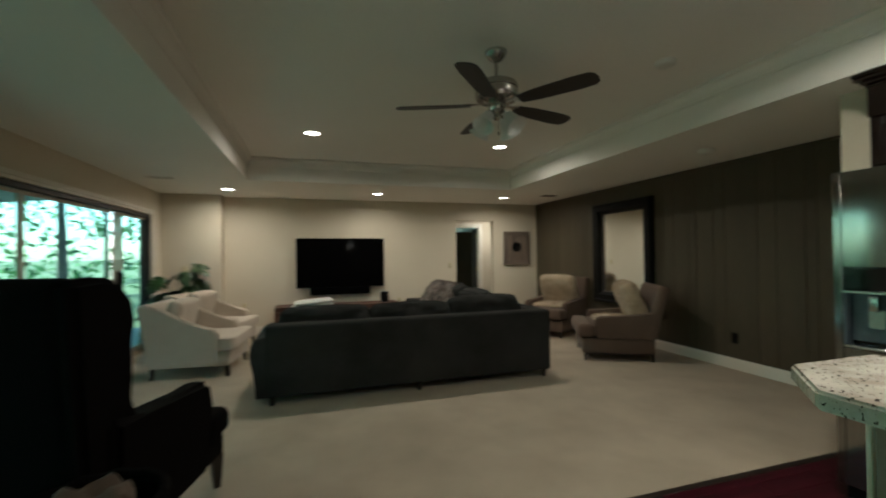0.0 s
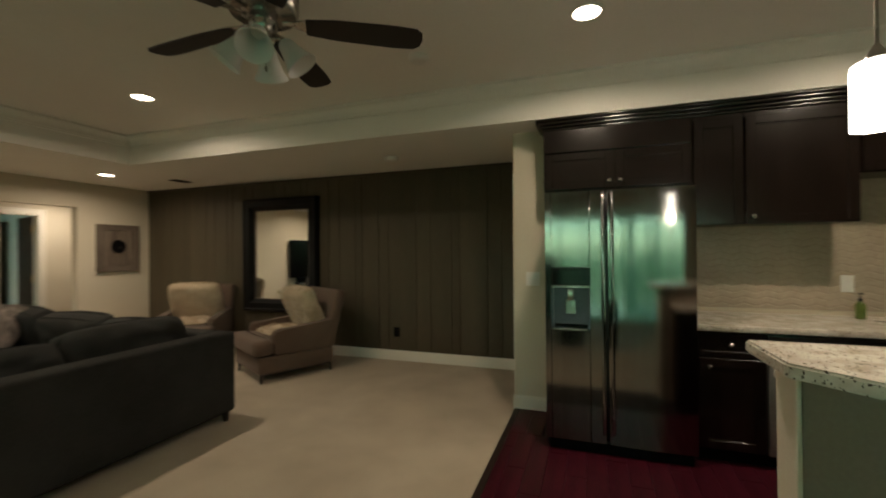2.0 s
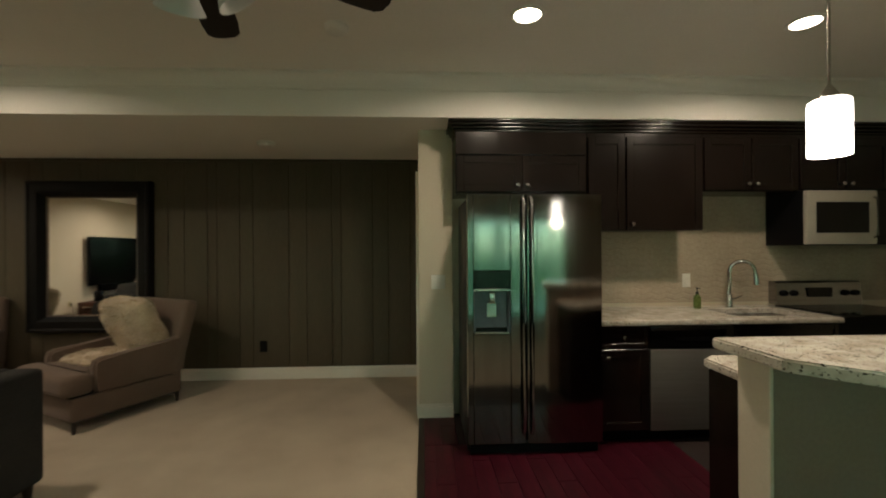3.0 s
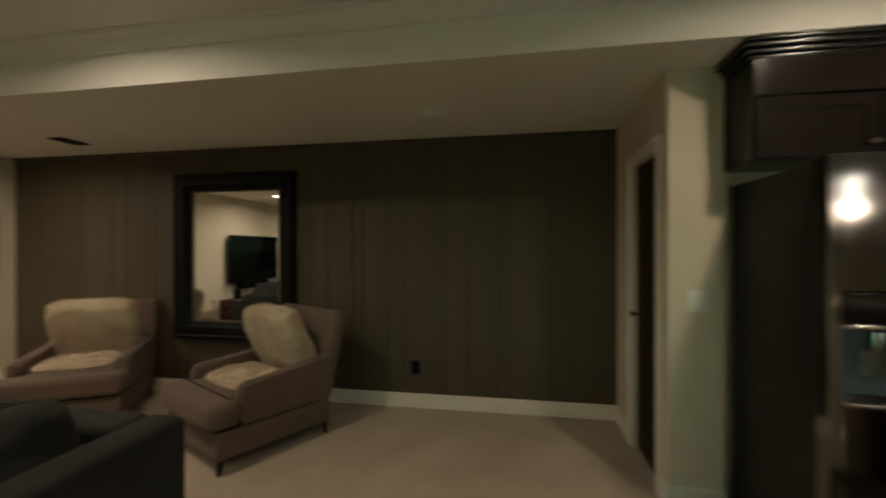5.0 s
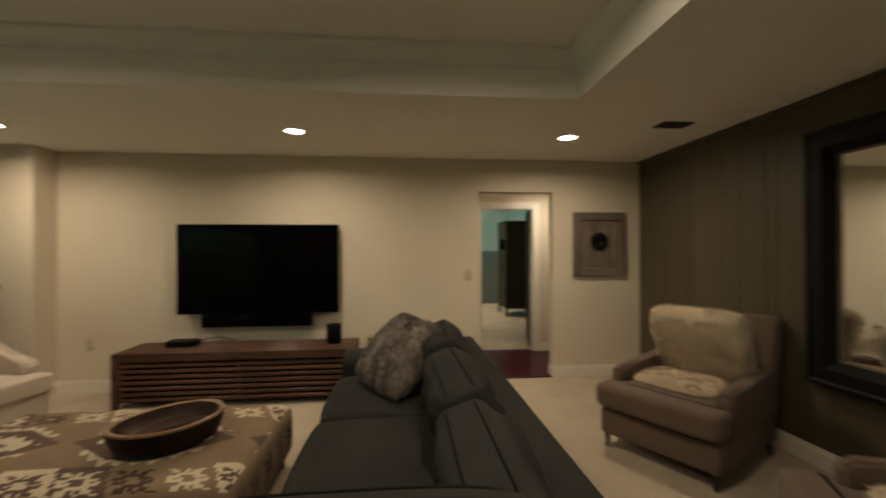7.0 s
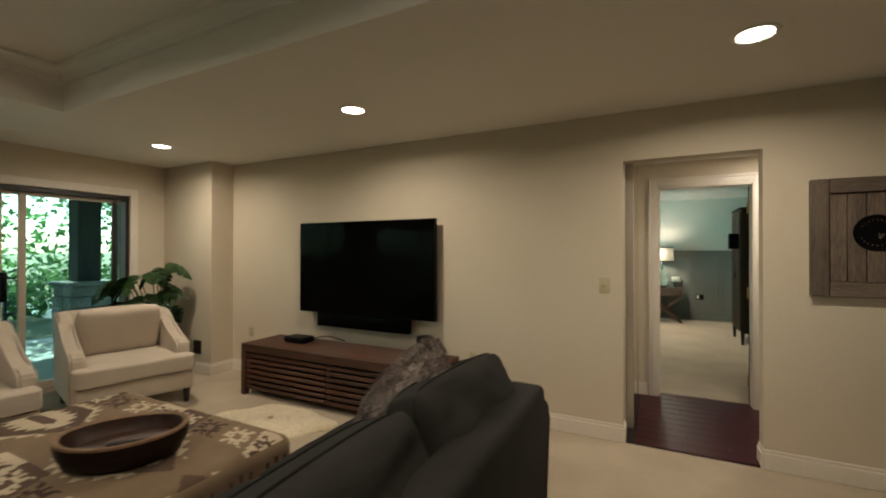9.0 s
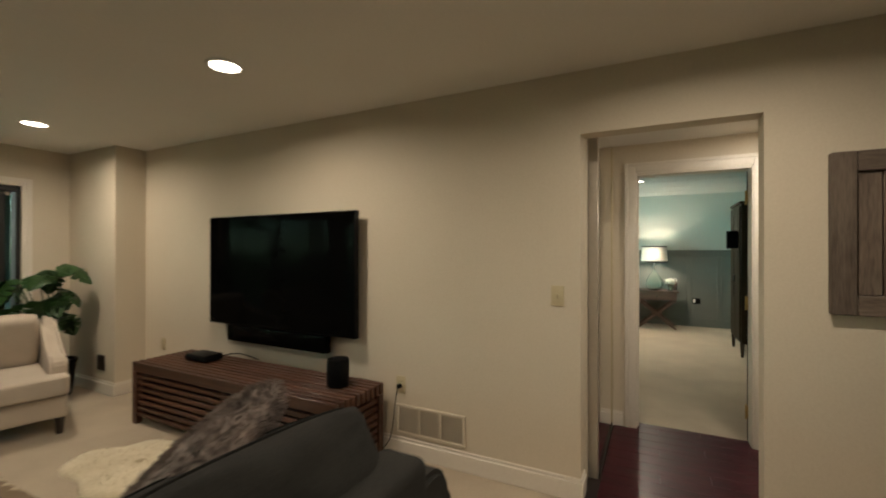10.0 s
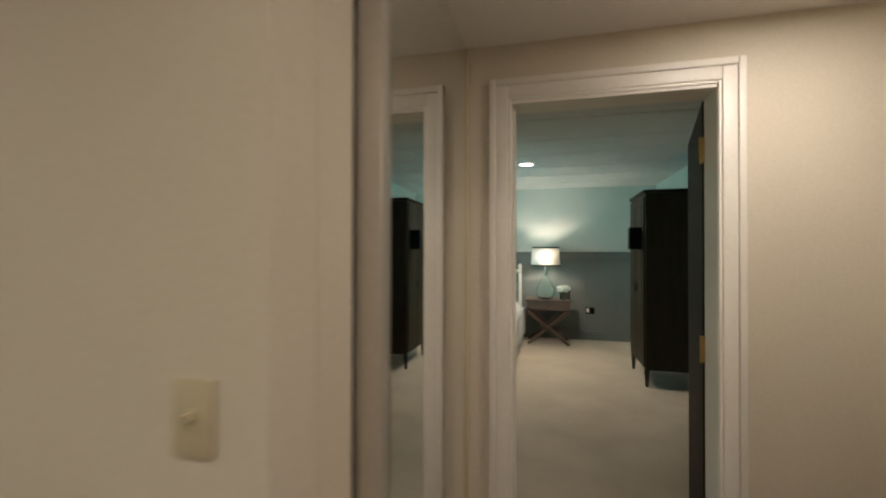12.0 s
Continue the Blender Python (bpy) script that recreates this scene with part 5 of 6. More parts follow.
def shaker(t, y0, y1, z0, z1, x, knob_at=None, name="door"):
    """A recessed-panel front under t, looking along -x."""
    w = 0.055 if z1 - z0 > 0.2 else 0.03
    d = part(name, into(t, boxes((x - 0.010, x, y0 + w, y1 - w, z0 + w, z1 - w))), M_ESPRESSO, t, smooth=30)
    for a, b in ((y0, y0 + w), (y1 - w, y1)):
        part("stile", into(t, boxes((x - 0.020, x, a, b, z0, z1), bevel=0.002)), M_ESPRESSO, d, smooth=30)
    for a, b in ((z0, z0 + w), (z1 - w, z1)):
        part("rail", into(t, boxes((x - 0.019, x, y0 + w, y1 - w, a, b), bevel=0.002)), M_ESPRESSO, d, smooth=30)
    for a, b in ((z0 + w, z0 + w + 0.008), (z1 - w - 0.008, z1 - w)):
        part("bead", into(t, boxes((x - 0.014, x - 0.010, y0 + w, y1 - w, a, b))), M_ESPRESSO, d, smooth=30)
    if knob_at:
        part("knob", into(t, knob(bmesh.new(), x - 0.020, *knob_at)), M_NICKEL, d, "round brushed nickel knob")


def cabinet(y0, y1, z0, z1, x, fronts, label, depth=None):
    t = thing("cabinet", label, "cabinet", (XK - 0.16, (y0 + y1) / 2, z0), 0, "espresso kitchen cabinets")
    part("body", into(t, boxes((x, XK - 0.002 if z1 < 1.0 else XK - 0.010, y0 + 0.001, y1 - 0.001, z0, z1), bevel=0.002)), M_ESPRESSO, t, smooth=30)
    for f in fronts:
        shaker(t, *f[:4], x, f[4] if len(f) > 4 else None)
    return t


UP = 2.285
frieze_cabinet = cabinet(0.535, 1.555, 1.81, UP, XC, [(1.05, 1.545, 1.825, 2.10, (1.08, 1.875)), (0.545, 1.035, 1.825, 2.10, (1.005, 1.875))], "espresso wall cabinet with two doors above the refrigerator")
part("frieze_board", into(frieze_cabinet, boxes((XC - 0.026, XC, 0.545, 1.553, 2.108, 2.282), bevel=0.003)), M_ESPRESSO, frieze_cabinet, "flat board between doors and moulding", smooth=30)
cabinet(0.232, 0.533, 1.525, UP, XC, [(0.238, 0.525, 1.53, 2.25)], "narrow espresso wall cabinet beside the refrigerator")
cabinet(-0.388, 0.230, 1.525, UP, XC, [(-0.38, 0.222, 1.53, 2.25, (0.185, 1.575))], "tall espresso wall cabinet over the counter")
cabinet(-1.168, -0.390, 1.83, UP, XC, [(-0.775, -0.40, 1.838, 2.25, (-0.745, 1.885)), (-1.16, -0.785, 1.838, 2.25, (-0.815, 1.885))], "short espresso wall cabinet with two doors over the sink")
cabinet(-1.935, -1.170, 1.84, UP, XC, [(-1.55, -1.18, 1.848, 2.25, (-1.52, 1.89)), (-1.93, -1.56, 1.848, 2.25, (-1.59, 1.89))], "short espresso wall cabinet over the microwave")
cabinet(-2.70, -1.937, 1.525, UP, XC, [(-2.31, -1.945, 1.53, 2.25, (-2.28, 1.575)), (-2.69, -2.32, 1.53, 2.25, (-2.35, 1.575))], "espresso wall cabinet with two doors")
bm = bmesh.new()
for k, (d, z0, z1) in enumerate(((0.012, 2.285, 2.305), (0.030, 2.305, 2.328), (0.052, 2.328, 2.350), (0.066, 2.350, 2.368))):
    box(bm, XC - d, XK - 0.012, -2.72, 1.556 + min(d, 0.052) * 1.0, z0, z1, 0.004, 2)
setting("trim_cabinets", bm, M_ESPRESSO, "espresso stepped crown moulding along the wall cabinets", "moulding", 30)

cabinet(0.212, 0.585, 0.10, 0.845, XB, [(0.218, 0.579, 0.69, 0.835, (0.40, 0.76)), (0.218, 0.579, 0.11, 0.675, (0.52, 0.62))], "espresso base cabinet with drawer and door")
cabinet(-1.185, -0.405, 0.10, 0.845, XB, [(-0.79, -0.412, 0.11, 0.675, (-0.75, 0.63)), (-1.18, -0.80, 0.11, 0.675, (-0.84, 0.63)), (-1.18, -0.412, 0.69, 0.835)], "espresso sink base cabinet with two doors")
single("toe_kick", boxes((XB + 0.06, XK - 0.02, -1.185, 0.585, 0.0, 0.098)), M_BLACK, "black toe kick under the base cabinets", "toe kick", smooth=None)
M_DULLSTEEL = material("dull_stainless_steel", (0.24, 0.232, 0.215), (0.31, 0.30, 0.28), 2.0, 0.45, 30, 0.02, metal=0.75, stretch=(1, 0.3, 20))
dwm = thing("dishwasher", "dishwasher with a grey steel front and black control panel", "dishwasher", (XB, -0.097, 0.1))
part("door", into(dwm, boxes((XB - 0.018, XB + 0.02, -0.40, 0.207, 0.10, 0.675), bevel=0.006, seg=2)), M_DULLSTEEL, dwm)
part("control_panel", into(dwm, boxes((XB - 0.022, XB + 0.02, -0.40, 0.207, 0.682, 0.842), bevel=0.006, seg=2)), M_OVEN, dwm)
part("handle_recess", into(dwm, boxes((XB - 0.026, XB - 0.022, -0.22, 0.03, 0.73, 0.76), bevel=0.002)), M_BLACK, dwm)
part("body", into(dwm, boxes((XB + 0.02, XK - 0.02, -0.40, 0.207, 0.10, 0.842))), M_BLACK, dwm, smooth=None)


def slab_with_hole(x0, x1, y0, y1, z0, z1, hx0, hx1, hy0, hy1):
    return boxes((x0, hx0, y0, y1, z0, z1), (hx1, x1, y0, y1, z0, z1), (hx0, hx1, y0, hy0, z0, z1), (hx0, hx1, hy1, y1, z0, z1))


ct = thing("countertop", "speckled white granite countertop with an undermount sink opening", "countertop", (3.02, -0.3, 0.845))
part("slab", into(ct, slab_with_hole(2.69, XK - 0.010, -1.188, 0.588, 0.848, 0.886, 2.80, 3.17, -1.08, -0.50)), M_GRANITE, ct, smooth=30)
part("edge", into(ct, boxes((2.682, 2.690, -1.188, 0.588, 0.850, 0.884), bevel=0.003, seg=2)), M_GRANITE, ct, smooth=60)
sink = thing("sink", "stainless steel undermount kitchen sink", "sink", (2.985, -0.79, 0.70))
bm = boxes((2.80, 3.17, -1.08, -0.50, 0.68, 0.69), (2.79, 2.80, -1.08, -0.50, 0.68, 0.847), (3.17, 3.18, -1.08, -0.50, 0.68, 0.847), (2.80, 3.17, -1.09, -1.08, 0.68, 0.847), (2.80, 3.17, -0.50, -0.49, 0.68, 0.847))
part("basin", into(sink, bm), M_STEEL, sink, smooth=None)
part("drain", into(sink, lathe(bmesh.new(), [(0.04, 0.0), (0.04, 0.003), (0.03, 0.001), (0.0, 0.001)], 20, (2.985, -0.79, 0.69))), M_NICKEL, sink)
fau = thing("faucet", "tall gooseneck pull-down faucet in brushed nickel", "faucet", (3.25, -0.77, 0.886))
bm = bmesh.new()
lathe(bm, [(0.028, 0.0), (0.028, 0.008), (0.022, 0.014), (0.022, 0.10), (0.016, 0.112), (0.012, 0.12)], 20)
part("body", bm, M_NICKEL, fau)
goose = [(0, 0, 0.11), (0, 0, 0.30)] + [(-0.09 + 0.09 * math.cos(a), 0, 0.30 + 0.09 * math.sin(a)) for a in [k * math.pi / 10 for k in range(1, 10)]] + [(-0.185, 0, 0.28)]
part("neck", tube(bmesh.new(), goose, 0.0145, 12), M_NICKEL, fau, m=pose(0, 0, 0, 0, 0, 66))
part("spray_head", cyl(bmesh.new(), (-0.184, 0, 0.285), (-0.192, 0, 0.195), 0.018, 0.024, 16), M_NICKEL, fau, m=pose(0, 0, 0, 0, 0, 66))
part("lever", tube(bmesh.new(), [(0, -0.02, 0.07), (0, -0.05, 0.075), (-0.01, -0.10, 0.10)], 0.008, 10, 0.005), M_NICKEL, fau)
soap = thing("soap_bottle", "clear green soap bottle with a black pump", "soap bottle", (3.22, -0.47, 0.886))
bm = bmesh.new()
lathe(bm, [(0.026, 0.0), (0.029, 0.006), (0.029, 0.085), (0.022, 0.105), (0.011, 0.112), (0.011, 0.12)], 20)
part("bottle", bm, M_SOAP, soap)
bm = bmesh.new()
lathe(bm, [(0.013, 0.12), (0.013, 0.135), (0.004, 0.138), (0.004, 0.165), (0.010, 0.167), (0.010, 0.173), (0.0, 0.174)], 14)
box(bm, -0.035, 0.0, -0.004, 0.004, 0.166, 0.172)
part("pump", bm, M_BLACK, soap)
wall_plate("wall_outlet", (XK - 0.008, -0.461, 1.11), -90, 0.072, 0.116, M_WHITE, "white wall outlet on the tile backsplash", "outlet", "rocker")

# refrigerator
fr = thing("refrigerator", "side-by-side stainless steel refrigerator with ice and water dispenser", "refrigerator", (2.95, 1.055, 0))
part("case", into(fr, boxes((2.675, 3.32, 0.605, 1.508, 0.02, 1.735), bevel=0.006, seg=2)), M_FRIDGESIDE, fr, "dark grey case")
part("base_grille", into(fr, boxes((2.64, 2.675, 0.62, 1.49, 0.01, 0.085), bevel=0.004)), M_BLACK, fr)


def rounded_front(bm, y0, y1, z0, z1):
    """A door with a gently bowed front."""
    n = 10
    prof = [(2.672, y0), (2.672, y1)] + [(2.610 - 0.008 * (1 - (2 * k / n - 1) ** 4), y1 - (y1 - y0) * k / n) for k in range(n + 1)]
    return prism(bm, prof, "z", z0, z1)


fz = part("freezer_door", into(fr, boxes((2.604, 2.672, 1.124, 1.222, 0.09, 1.752), (2.604, 2.672, 1.470, 1.51, 0.09, 1.752), (2.604, 2.672, 1.222, 1.470, 0.09, 0.82), (2.604, 2.672, 1.222, 1.470, 1.245, 1.752), bevel=0.003)), M_FRIDGE, fr, smooth=40)
part("fridge_door", into(fr, rounded_front(bmesh.new(), 0.602, 1.108, 0.09, 1.752)), M_FRIDGE, fr, smooth=40)
for y in (1.140, 1.085):
    bm = bmesh.new()
    tube(bm, [(2.60, y, 0.16), (2.572, y, 0.19), (2.560, y, 0.30), (2.556, y, 0.9), (2.560, y, 1.60), (2.572, y, 1.70), (2.60, y, 1.73)], 0.0115, 12)
    part("handle", into(fr, bm), M_STEEL, fr, "vertical bar handle", smooth=60)
dsp = part("dispenser", into(fr, boxes((2.65, 2.668, 1.222, 1.470, 0.82, 1.245))), M_OVEN, fr, "black ice and water dispenser", smooth=None)
part("control_panel", into(fr, boxes((2.600, 2.652, 1.226, 1.466, 1.125, 1.241), bevel=0.004)), M_OVEN, dsp)
part("panel_lip", into(fr, boxes((2.594, 2.604, 1.224, 1.468, 1.108, 1.124), bevel=0.003)), M_NICKEL, dsp)
for y in (1.224, 1.456):
    part("alcove_side", into(fr, boxes((2.606, 2.65, y, y + 0.012, 0.835, 1.105))), M_BLUEGREY, dsp, smooth=None)
part("alcove_back", into(fr, boxes((2.643, 2.650, 1.236, 1.456, 0.86, 1.105), bevel=0.002)), M_BLUEGREY, dsp)
part("spout", into(fr, boxes((2.606, 2.64, 1.325, 1.365, 1.02, 1.10), bevel=0.006, seg=2)), M_NICKEL, dsp)
part("paddle", into(fr, boxes((2.634, 2.642, 1.31, 1.38, 0.93, 1.03), bevel=0.003)), M_NICKEL, dsp)
part("drip_tray", into(fr, boxes((2.592, 2.648, 1.228, 1.464, 0.822, 0.838), bevel=0.003)), M_NICKEL, dsp)
for y in (0.64, 1.47):
    part("hinge_cap", into(fr, boxes((2.68, 2.76, y - 0.03, y + 0.03, 1.735, 1.757), bevel=0.006, seg=2)), M_FRIDGESIDE, fr)

# stove and microwave
sv = thing("stove", "free-standing stainless and black electric stove", "stove", (3.0, -1.57, 0))
part("body", into(sv, boxes((2.74, 3.33, -1.948, -1.192, 0.0, 0.885), bevel=0.004)), M_BLACK, sv)
part("oven_door", into(sv, boxes((2.70, 2.738, -1.94, -1.20, 0.20, 0.74), bevel=0.006)), M_OVEN, sv)
part("cooktop", into(sv, boxes((2.70, 3.28, -1.948, -1.192, 0.886, 0.900), bevel=0.003)), M_OVEN, sv)
part("drawer", into(sv, boxes((2.70, 2.738, -1.94, -1.20, 0.04, 0.19), bevel=0.006)), M_STEEL, sv)
part("door_handle", into(sv, tube(bmesh.new(), [(2.70, -1.90, 0.70), (2.665, -1.88, 0.70), (2.665, -1.26, 0.70), (2.70, -1.24, 0.70)], 0.012, 10)), M_STEEL, sv)
bm = prism(bmesh.new(), [(3.25, 0.900), (3.27, 1.085), (3.29, 1.10), (3.345, 1.10), (3.345, 0.900)], "y", -1.948, -1.192)
bg = part("back_panel", into(sv, bm), M_STEEL, sv, smooth=30)
for y in (-1.255, -1.345, -1.80, -1.89):
    bm = bmesh.new()
    lathe(bm, [(0.026, 0.0), (0.024, 0.018), (0.020, 0.024), (0.0, 0.024)], 18, (3.258, y, 1.0), Matrix.Rotation(-math.pi / 2, 4, "Y"))
    part("control_knob", into(sv, bm), M_BLACK, bg)
part("display", into(sv, boxes((3.250, 3.262, -1.68, -1.46, 0.965, 1.045), bevel=0.002)), M_OVEN, bg)
mw = thing("microwave", "over-the-range microwave with a steel front and black sides", "microwave", (3.1, -1.55, 1.40))
part("body", into(mw, boxes((2.99, XK - 0.010, -1.93, -1.172, 1.405, 1.835), bevel=0.004)), M_BLACK, mw)
part("door", into(mw, boxes((2.955, 2.989, -1.75, -1.174, 1.41, 1.83), bevel=0.006, seg=2)), M_MICRO, mw)
part("window", into(mw, boxes((2.951, 2.954, -1.68, -1.25, 1.50, 1.74))), M_OVEN, mw, smooth=None)
part("control_panel", into(mw, boxes((2.957, 2.989, -1.928, -1.753, 1.41, 1.83), bevel=0.004)), M_OVEN, mw)
part("handle", into(mw, tube(bmesh.new(), [(2.955, -1.725, 1.46), (2.93, -1.725, 1.48), (2.93, -1.725, 1.76), (2.955, -1.725, 1.78)], 0.009, 8)), M_STEEL, mw)

# island with a raised bar
isl = thing("kitchen_island", "island with a painted half wall and espresso cabinets", "island", (1.4, -0.6, 0))
part("half_wall", into(isl, boxes((1.20, 1.335, -1.75, 0.625, 0, 1.008), bevel=0.004)), M_CABWALL, isl)
part("end_panel", into(isl, boxes((1.194, 1.341, 0.626, 0.640, 0, 1.007), bevel=0.003)), M_WALL, isl, "cream painted end panel")
part("cabinet_body", into(isl, boxes((1.337, 1.70, -1.70, 0.50, 0.0, 0.845), bevel=0.003)), M_ESPRESSO, isl)
part("base_trim", into(isl, boxes((1.186, 1.200, -1.75, 0.625, 0.0, 0.11), bevel=0.003)), M_TRIM, isl)


def counter(name, outline, z0, z1, label):
    bm = prism(bmesh.new(), outline, "z", z0, z1)
    bmesh.ops.bevel(bm, geom=bm.edges[:], offset=0.007, segments=3, affect="EDGES")
    return single(name, bm, M_GRANITE, label, "countertop", smooth=35)


counter("bar_top", [(0.885, -1.85), (1.375, -1.85), (1.375, 0.715), (1.055, 0.715), (0.885, 0.555)], 1.009, 1.050, "raised speckled granite bar top with a clipped corner")
counter("island_counter", [(1.336, -1.78), (1.745, -1.78), (1.745, 0.46), (1.69, 0.53), (1.336, 0.53)], 0.846, 0.885, "lower speckled granite island counter")

pl = thing("pendant_light", "lit white cylindrical glass pendant lamp on a nickel rod", "pendant light", (1.16, 0.46, ZT))
M_PENDANT = plain("lit_opal_glass", (1, 0.98, 0.93), 0.3, emit=0.7, emit_colour=(1.0, 0.93, 0.80))
bm = bmesh.new()
lathe(bm, [(0.062, 0.0), (0.062, -0.012), (0.05, -0.022), (0.0, -0.024)], 24)
part("canopy", bm, M_NICKEL, pl)
part("rod", cyl(bmesh.new(), (0, 0, -0.02), (0, 0, -0.76), 0.005, n=10), M_NICKEL, pl)
bm = bmesh.new()
lathe(bm, [(0.006, -0.755), (0.024, -0.785), (0.030, -0.80), (0.030, -0.806)], 20)
part("cap", bm, M_NICKEL, pl)
bm = bmesh.new()
lathe(bm, [(0.030, -0.804), (0.048, -0.806), (0.056, -0.812), (0.058, -0.83), (0.058, -0.99), (0.054, -0.99), (0.054, -0.83), (0.030, -0.812)], 32)
part("shade", bm, M_PENDANT, pl, "glowing white glass shade")

# ---- hall ----
mc = thing("mirror_closet", "sliding mirrored closet door in a pale metal frame", "mirror door", (2.70, 8.63, 0), 0, "", "structure")
part("closet_side", into(mc, boxes((2.642, 2.698, 8.19, 8.23, 0, 2.193), bevel=0.002)), M_MICRO, mc, "pale metal door edge")
part("mirror", into(mc, boxes((2.690, 2.699, 8.235, 9.074, 0.03, 2.190))), M_MIRROR, mc, "silvered mirror panel", smooth=None)
part("bottom_track", into(mc, boxes((2.642, 2.706, 8.235, 9.074, 0.0, 0.026), bevel=0.002)), M_DARKLEG, mc)
part("door_stile", into(mc, boxes((2.694, 2.706, 9.060, 9.076, 0.03, 2.190), bevel=0.002)), M_ALMOND, mc)
part("jamb_lining", into(mc, boxes((2.636, 2.642, 8.04, 8.172, 0, 2.193))), M_WALL, mc, smooth=None)
# Solid black strip stands in for the shade inside a gap.
part("jamb_gap_shade", into(mc, boxes((2.636, 2.640, 8.173, 8.189, 0, 2.193))), M_BLACK, mc, "black strip for the shaded gap beside the door edge", smooth=None)

# ---- bedroom ----
M_SAGE = material("grey_green_wainscot", (0.130, 0.146, 0.130), (0.158, 0.175, 0.156), 2, 0.55, 60, 0.04)
M_BEDWALL = material("pale_bedroom_paint", (0.52, 0.54, 0.49), (0.58, 0.60, 0.55), 1.5, 0.8, 80, 0.05)
M_TILECEIL = material("white_ceiling_tile", (0.58, 0.58, 0.55), (0.66, 0.66, 0.63), 3, 0.9, 120, 0.35, distance=0.004)
M_ARMOIRE = material("dark_olive_armoire_wood", (0.020, 0.015, 0.008), (0.036, 0.027, 0.015), 3, 0.5, 24, 0.08, stretch=(6, 6, 0.7), spec=0.15)
M_NIGHT = material("brown_nightstand_wood", (0.075, 0.045, 0.032), (0.13, 0.085, 0.062), 4, 0.5, 24, 0.1, stretch=(0.7, 6, 6))
M_SHADE = plain("white_lamp_shade", (0.75, 0.72, 0.66), 0.8, transmission=0.25)
M_CLEAR = plain("clear_glass", (0.92, 1.0, 0.96), 0.02, transmission=1.0, ior=1.45)
M_BRASS = material("brass_hinge", (0.42, 0.28, 0.10), (0.55, 0.38, 0.15), 8, 0.35, 60, 0.05, metal=1.0)
M_SHEET = material("white_bedding", (0.60, 0.60, 0.58), (0.72, 0.72, 0.70), 4, 0.9, 100, 0.4)
BY1, BX0, BX1, BZ = 14.40, 0.5, 4.62, 2.40
setting("wall_bedroom_north", boxes((BX0 - 0.1, BX1 + 0.12, BY1, BY1 + 0.12, 0, 2.6)), M_BEDWALL, "pale painted bedroom wall above grey-green wainscot", "wall")
setting("wall_bedroom_east", boxes((BX1, BX1 + 0.12, 9.20, BY1, 0, 2.6)), M_BEDWALL, "pale painted bedroom side wall", "wall")
setting("wall_bedroom_west", boxes((BX0 - 0.12, BX0, 9.20, BY1, 0, 0.6), (BX0 - 0.12, BX0, 9.20, 11.1, 0.6, 2.6), (BX0 - 0.12, BX0, 12.9, BY1, 0.6, 2.6), (BX0 - 0.12, BX0, 11.1, 12.9, 2.0, 2.6)), M_BEDWALL, "pale painted bedroom wall with a window", "wall")
setting("wall_bedroom_south", boxes((BX0 - 0.1, 2.60, 9.08, 9.20, 0, 2.6)), M_BEDWALL, "pale painted bedroom wall", "wall")
wdw = thing("window_1", "bedroom window with a white frame", "window", (BX0 - 0.06, 12.0, 0.6), 0, "", "structure")
for r in ((11.1, 11.16, 0.6, 2.0), (12.84, 12.9, 0.6, 2.0), (11.16, 12.84, 0.6, 0.66), (11.16, 12.84, 1.94, 2.0), (11.97, 12.03, 0.66, 1.94)):
    part("window_frame", into(wdw, boxes((BX0 - 0.10, BX0 - 0.04, r[0], r[1], r[2], r[3]), bevel=0.004)), M_TRIM, wdw)
for a, b in ((11.16, 11.97), (12.03, 12.84)):
    p = part("pane", into(wdw, boxes((BX0 - 0.072, BX0 - 0.068, a, b, 0.66, 1.94))), M_GLASS, wdw, smooth=None)
    p.visible_shadow = False
# suspended ceiling: tiles and grid in one mesh
bm = bmesh.new()
box(bm, BX0, BX1, 9.2, BY1, BZ + 0.005, BZ + 0.15)
for i in range(8):
    x = 0.72 + i * 0.61
    if x < BX1:
        box(bm, x - 0.012, x + 0.012, 9.2, BY1, BZ, BZ + 0.005)
for j in range(9):
    y = 9.55 + j * 0.61
    for i in range(8):
        a, b = 0.72 + (i - 1) * 0.61 + 0.012, 0.72 + i * 0.61 - 0.012
        box(bm, max(a, BX0), min(b, BX1), y - 0.012, y + 0.012, BZ + 0.001, BZ + 0.005)
setting("ceiling_bedroom", bm, M_TILECEIL, "white suspended tile ceiling with a visible grid", "ceiling")
copy_thing(first_can, pose(2.77, 12.38, BZ))
# board-and-batten wainscot
bm = bmesh.new()
box(bm, BX0, BX1, BY1 - 0.012, BY1, 0.0, 1.36)
box(bm, BX0, BX1, BY1 - 0.030, BY1 - 0.012, 1.27, 1.36, 0.003)
box(bm, BX0, BX1, BY1 - 0.042, BY1 - 0.002, 1.36, 1.385, 0.004)
box(bm, BX0, BX1, BY1 - 0.030, BY1 - 0.012, 0.0, 0.14, 0.003)
for k in range(9):
    x = 0.72 + k * 0.47
    box(bm, x - 0.035, x + 0.035, BY1 - 0.026, BY1 - 0.012, 0.14, 1.27, 0.003)
setting("wainscot", bm, M_SAGE, "grey-green board-and-batten wainscot", "wainscot", 30)
wall_plate("wall_outlet", (3.66, BY1 - 0.012, 0.46), 0, 0.13, 0.10, M_BLACK, "black outlet with a small white plug-in on the wainscot", "outlet", "rocker")
wall_plate("plug_in_light", (3.625, BY1 - 0.020, 0.465), 0, 0.04, 0.06, M_WHITE, "small white plug-in night light on the wainscot", "night light", "rocker")

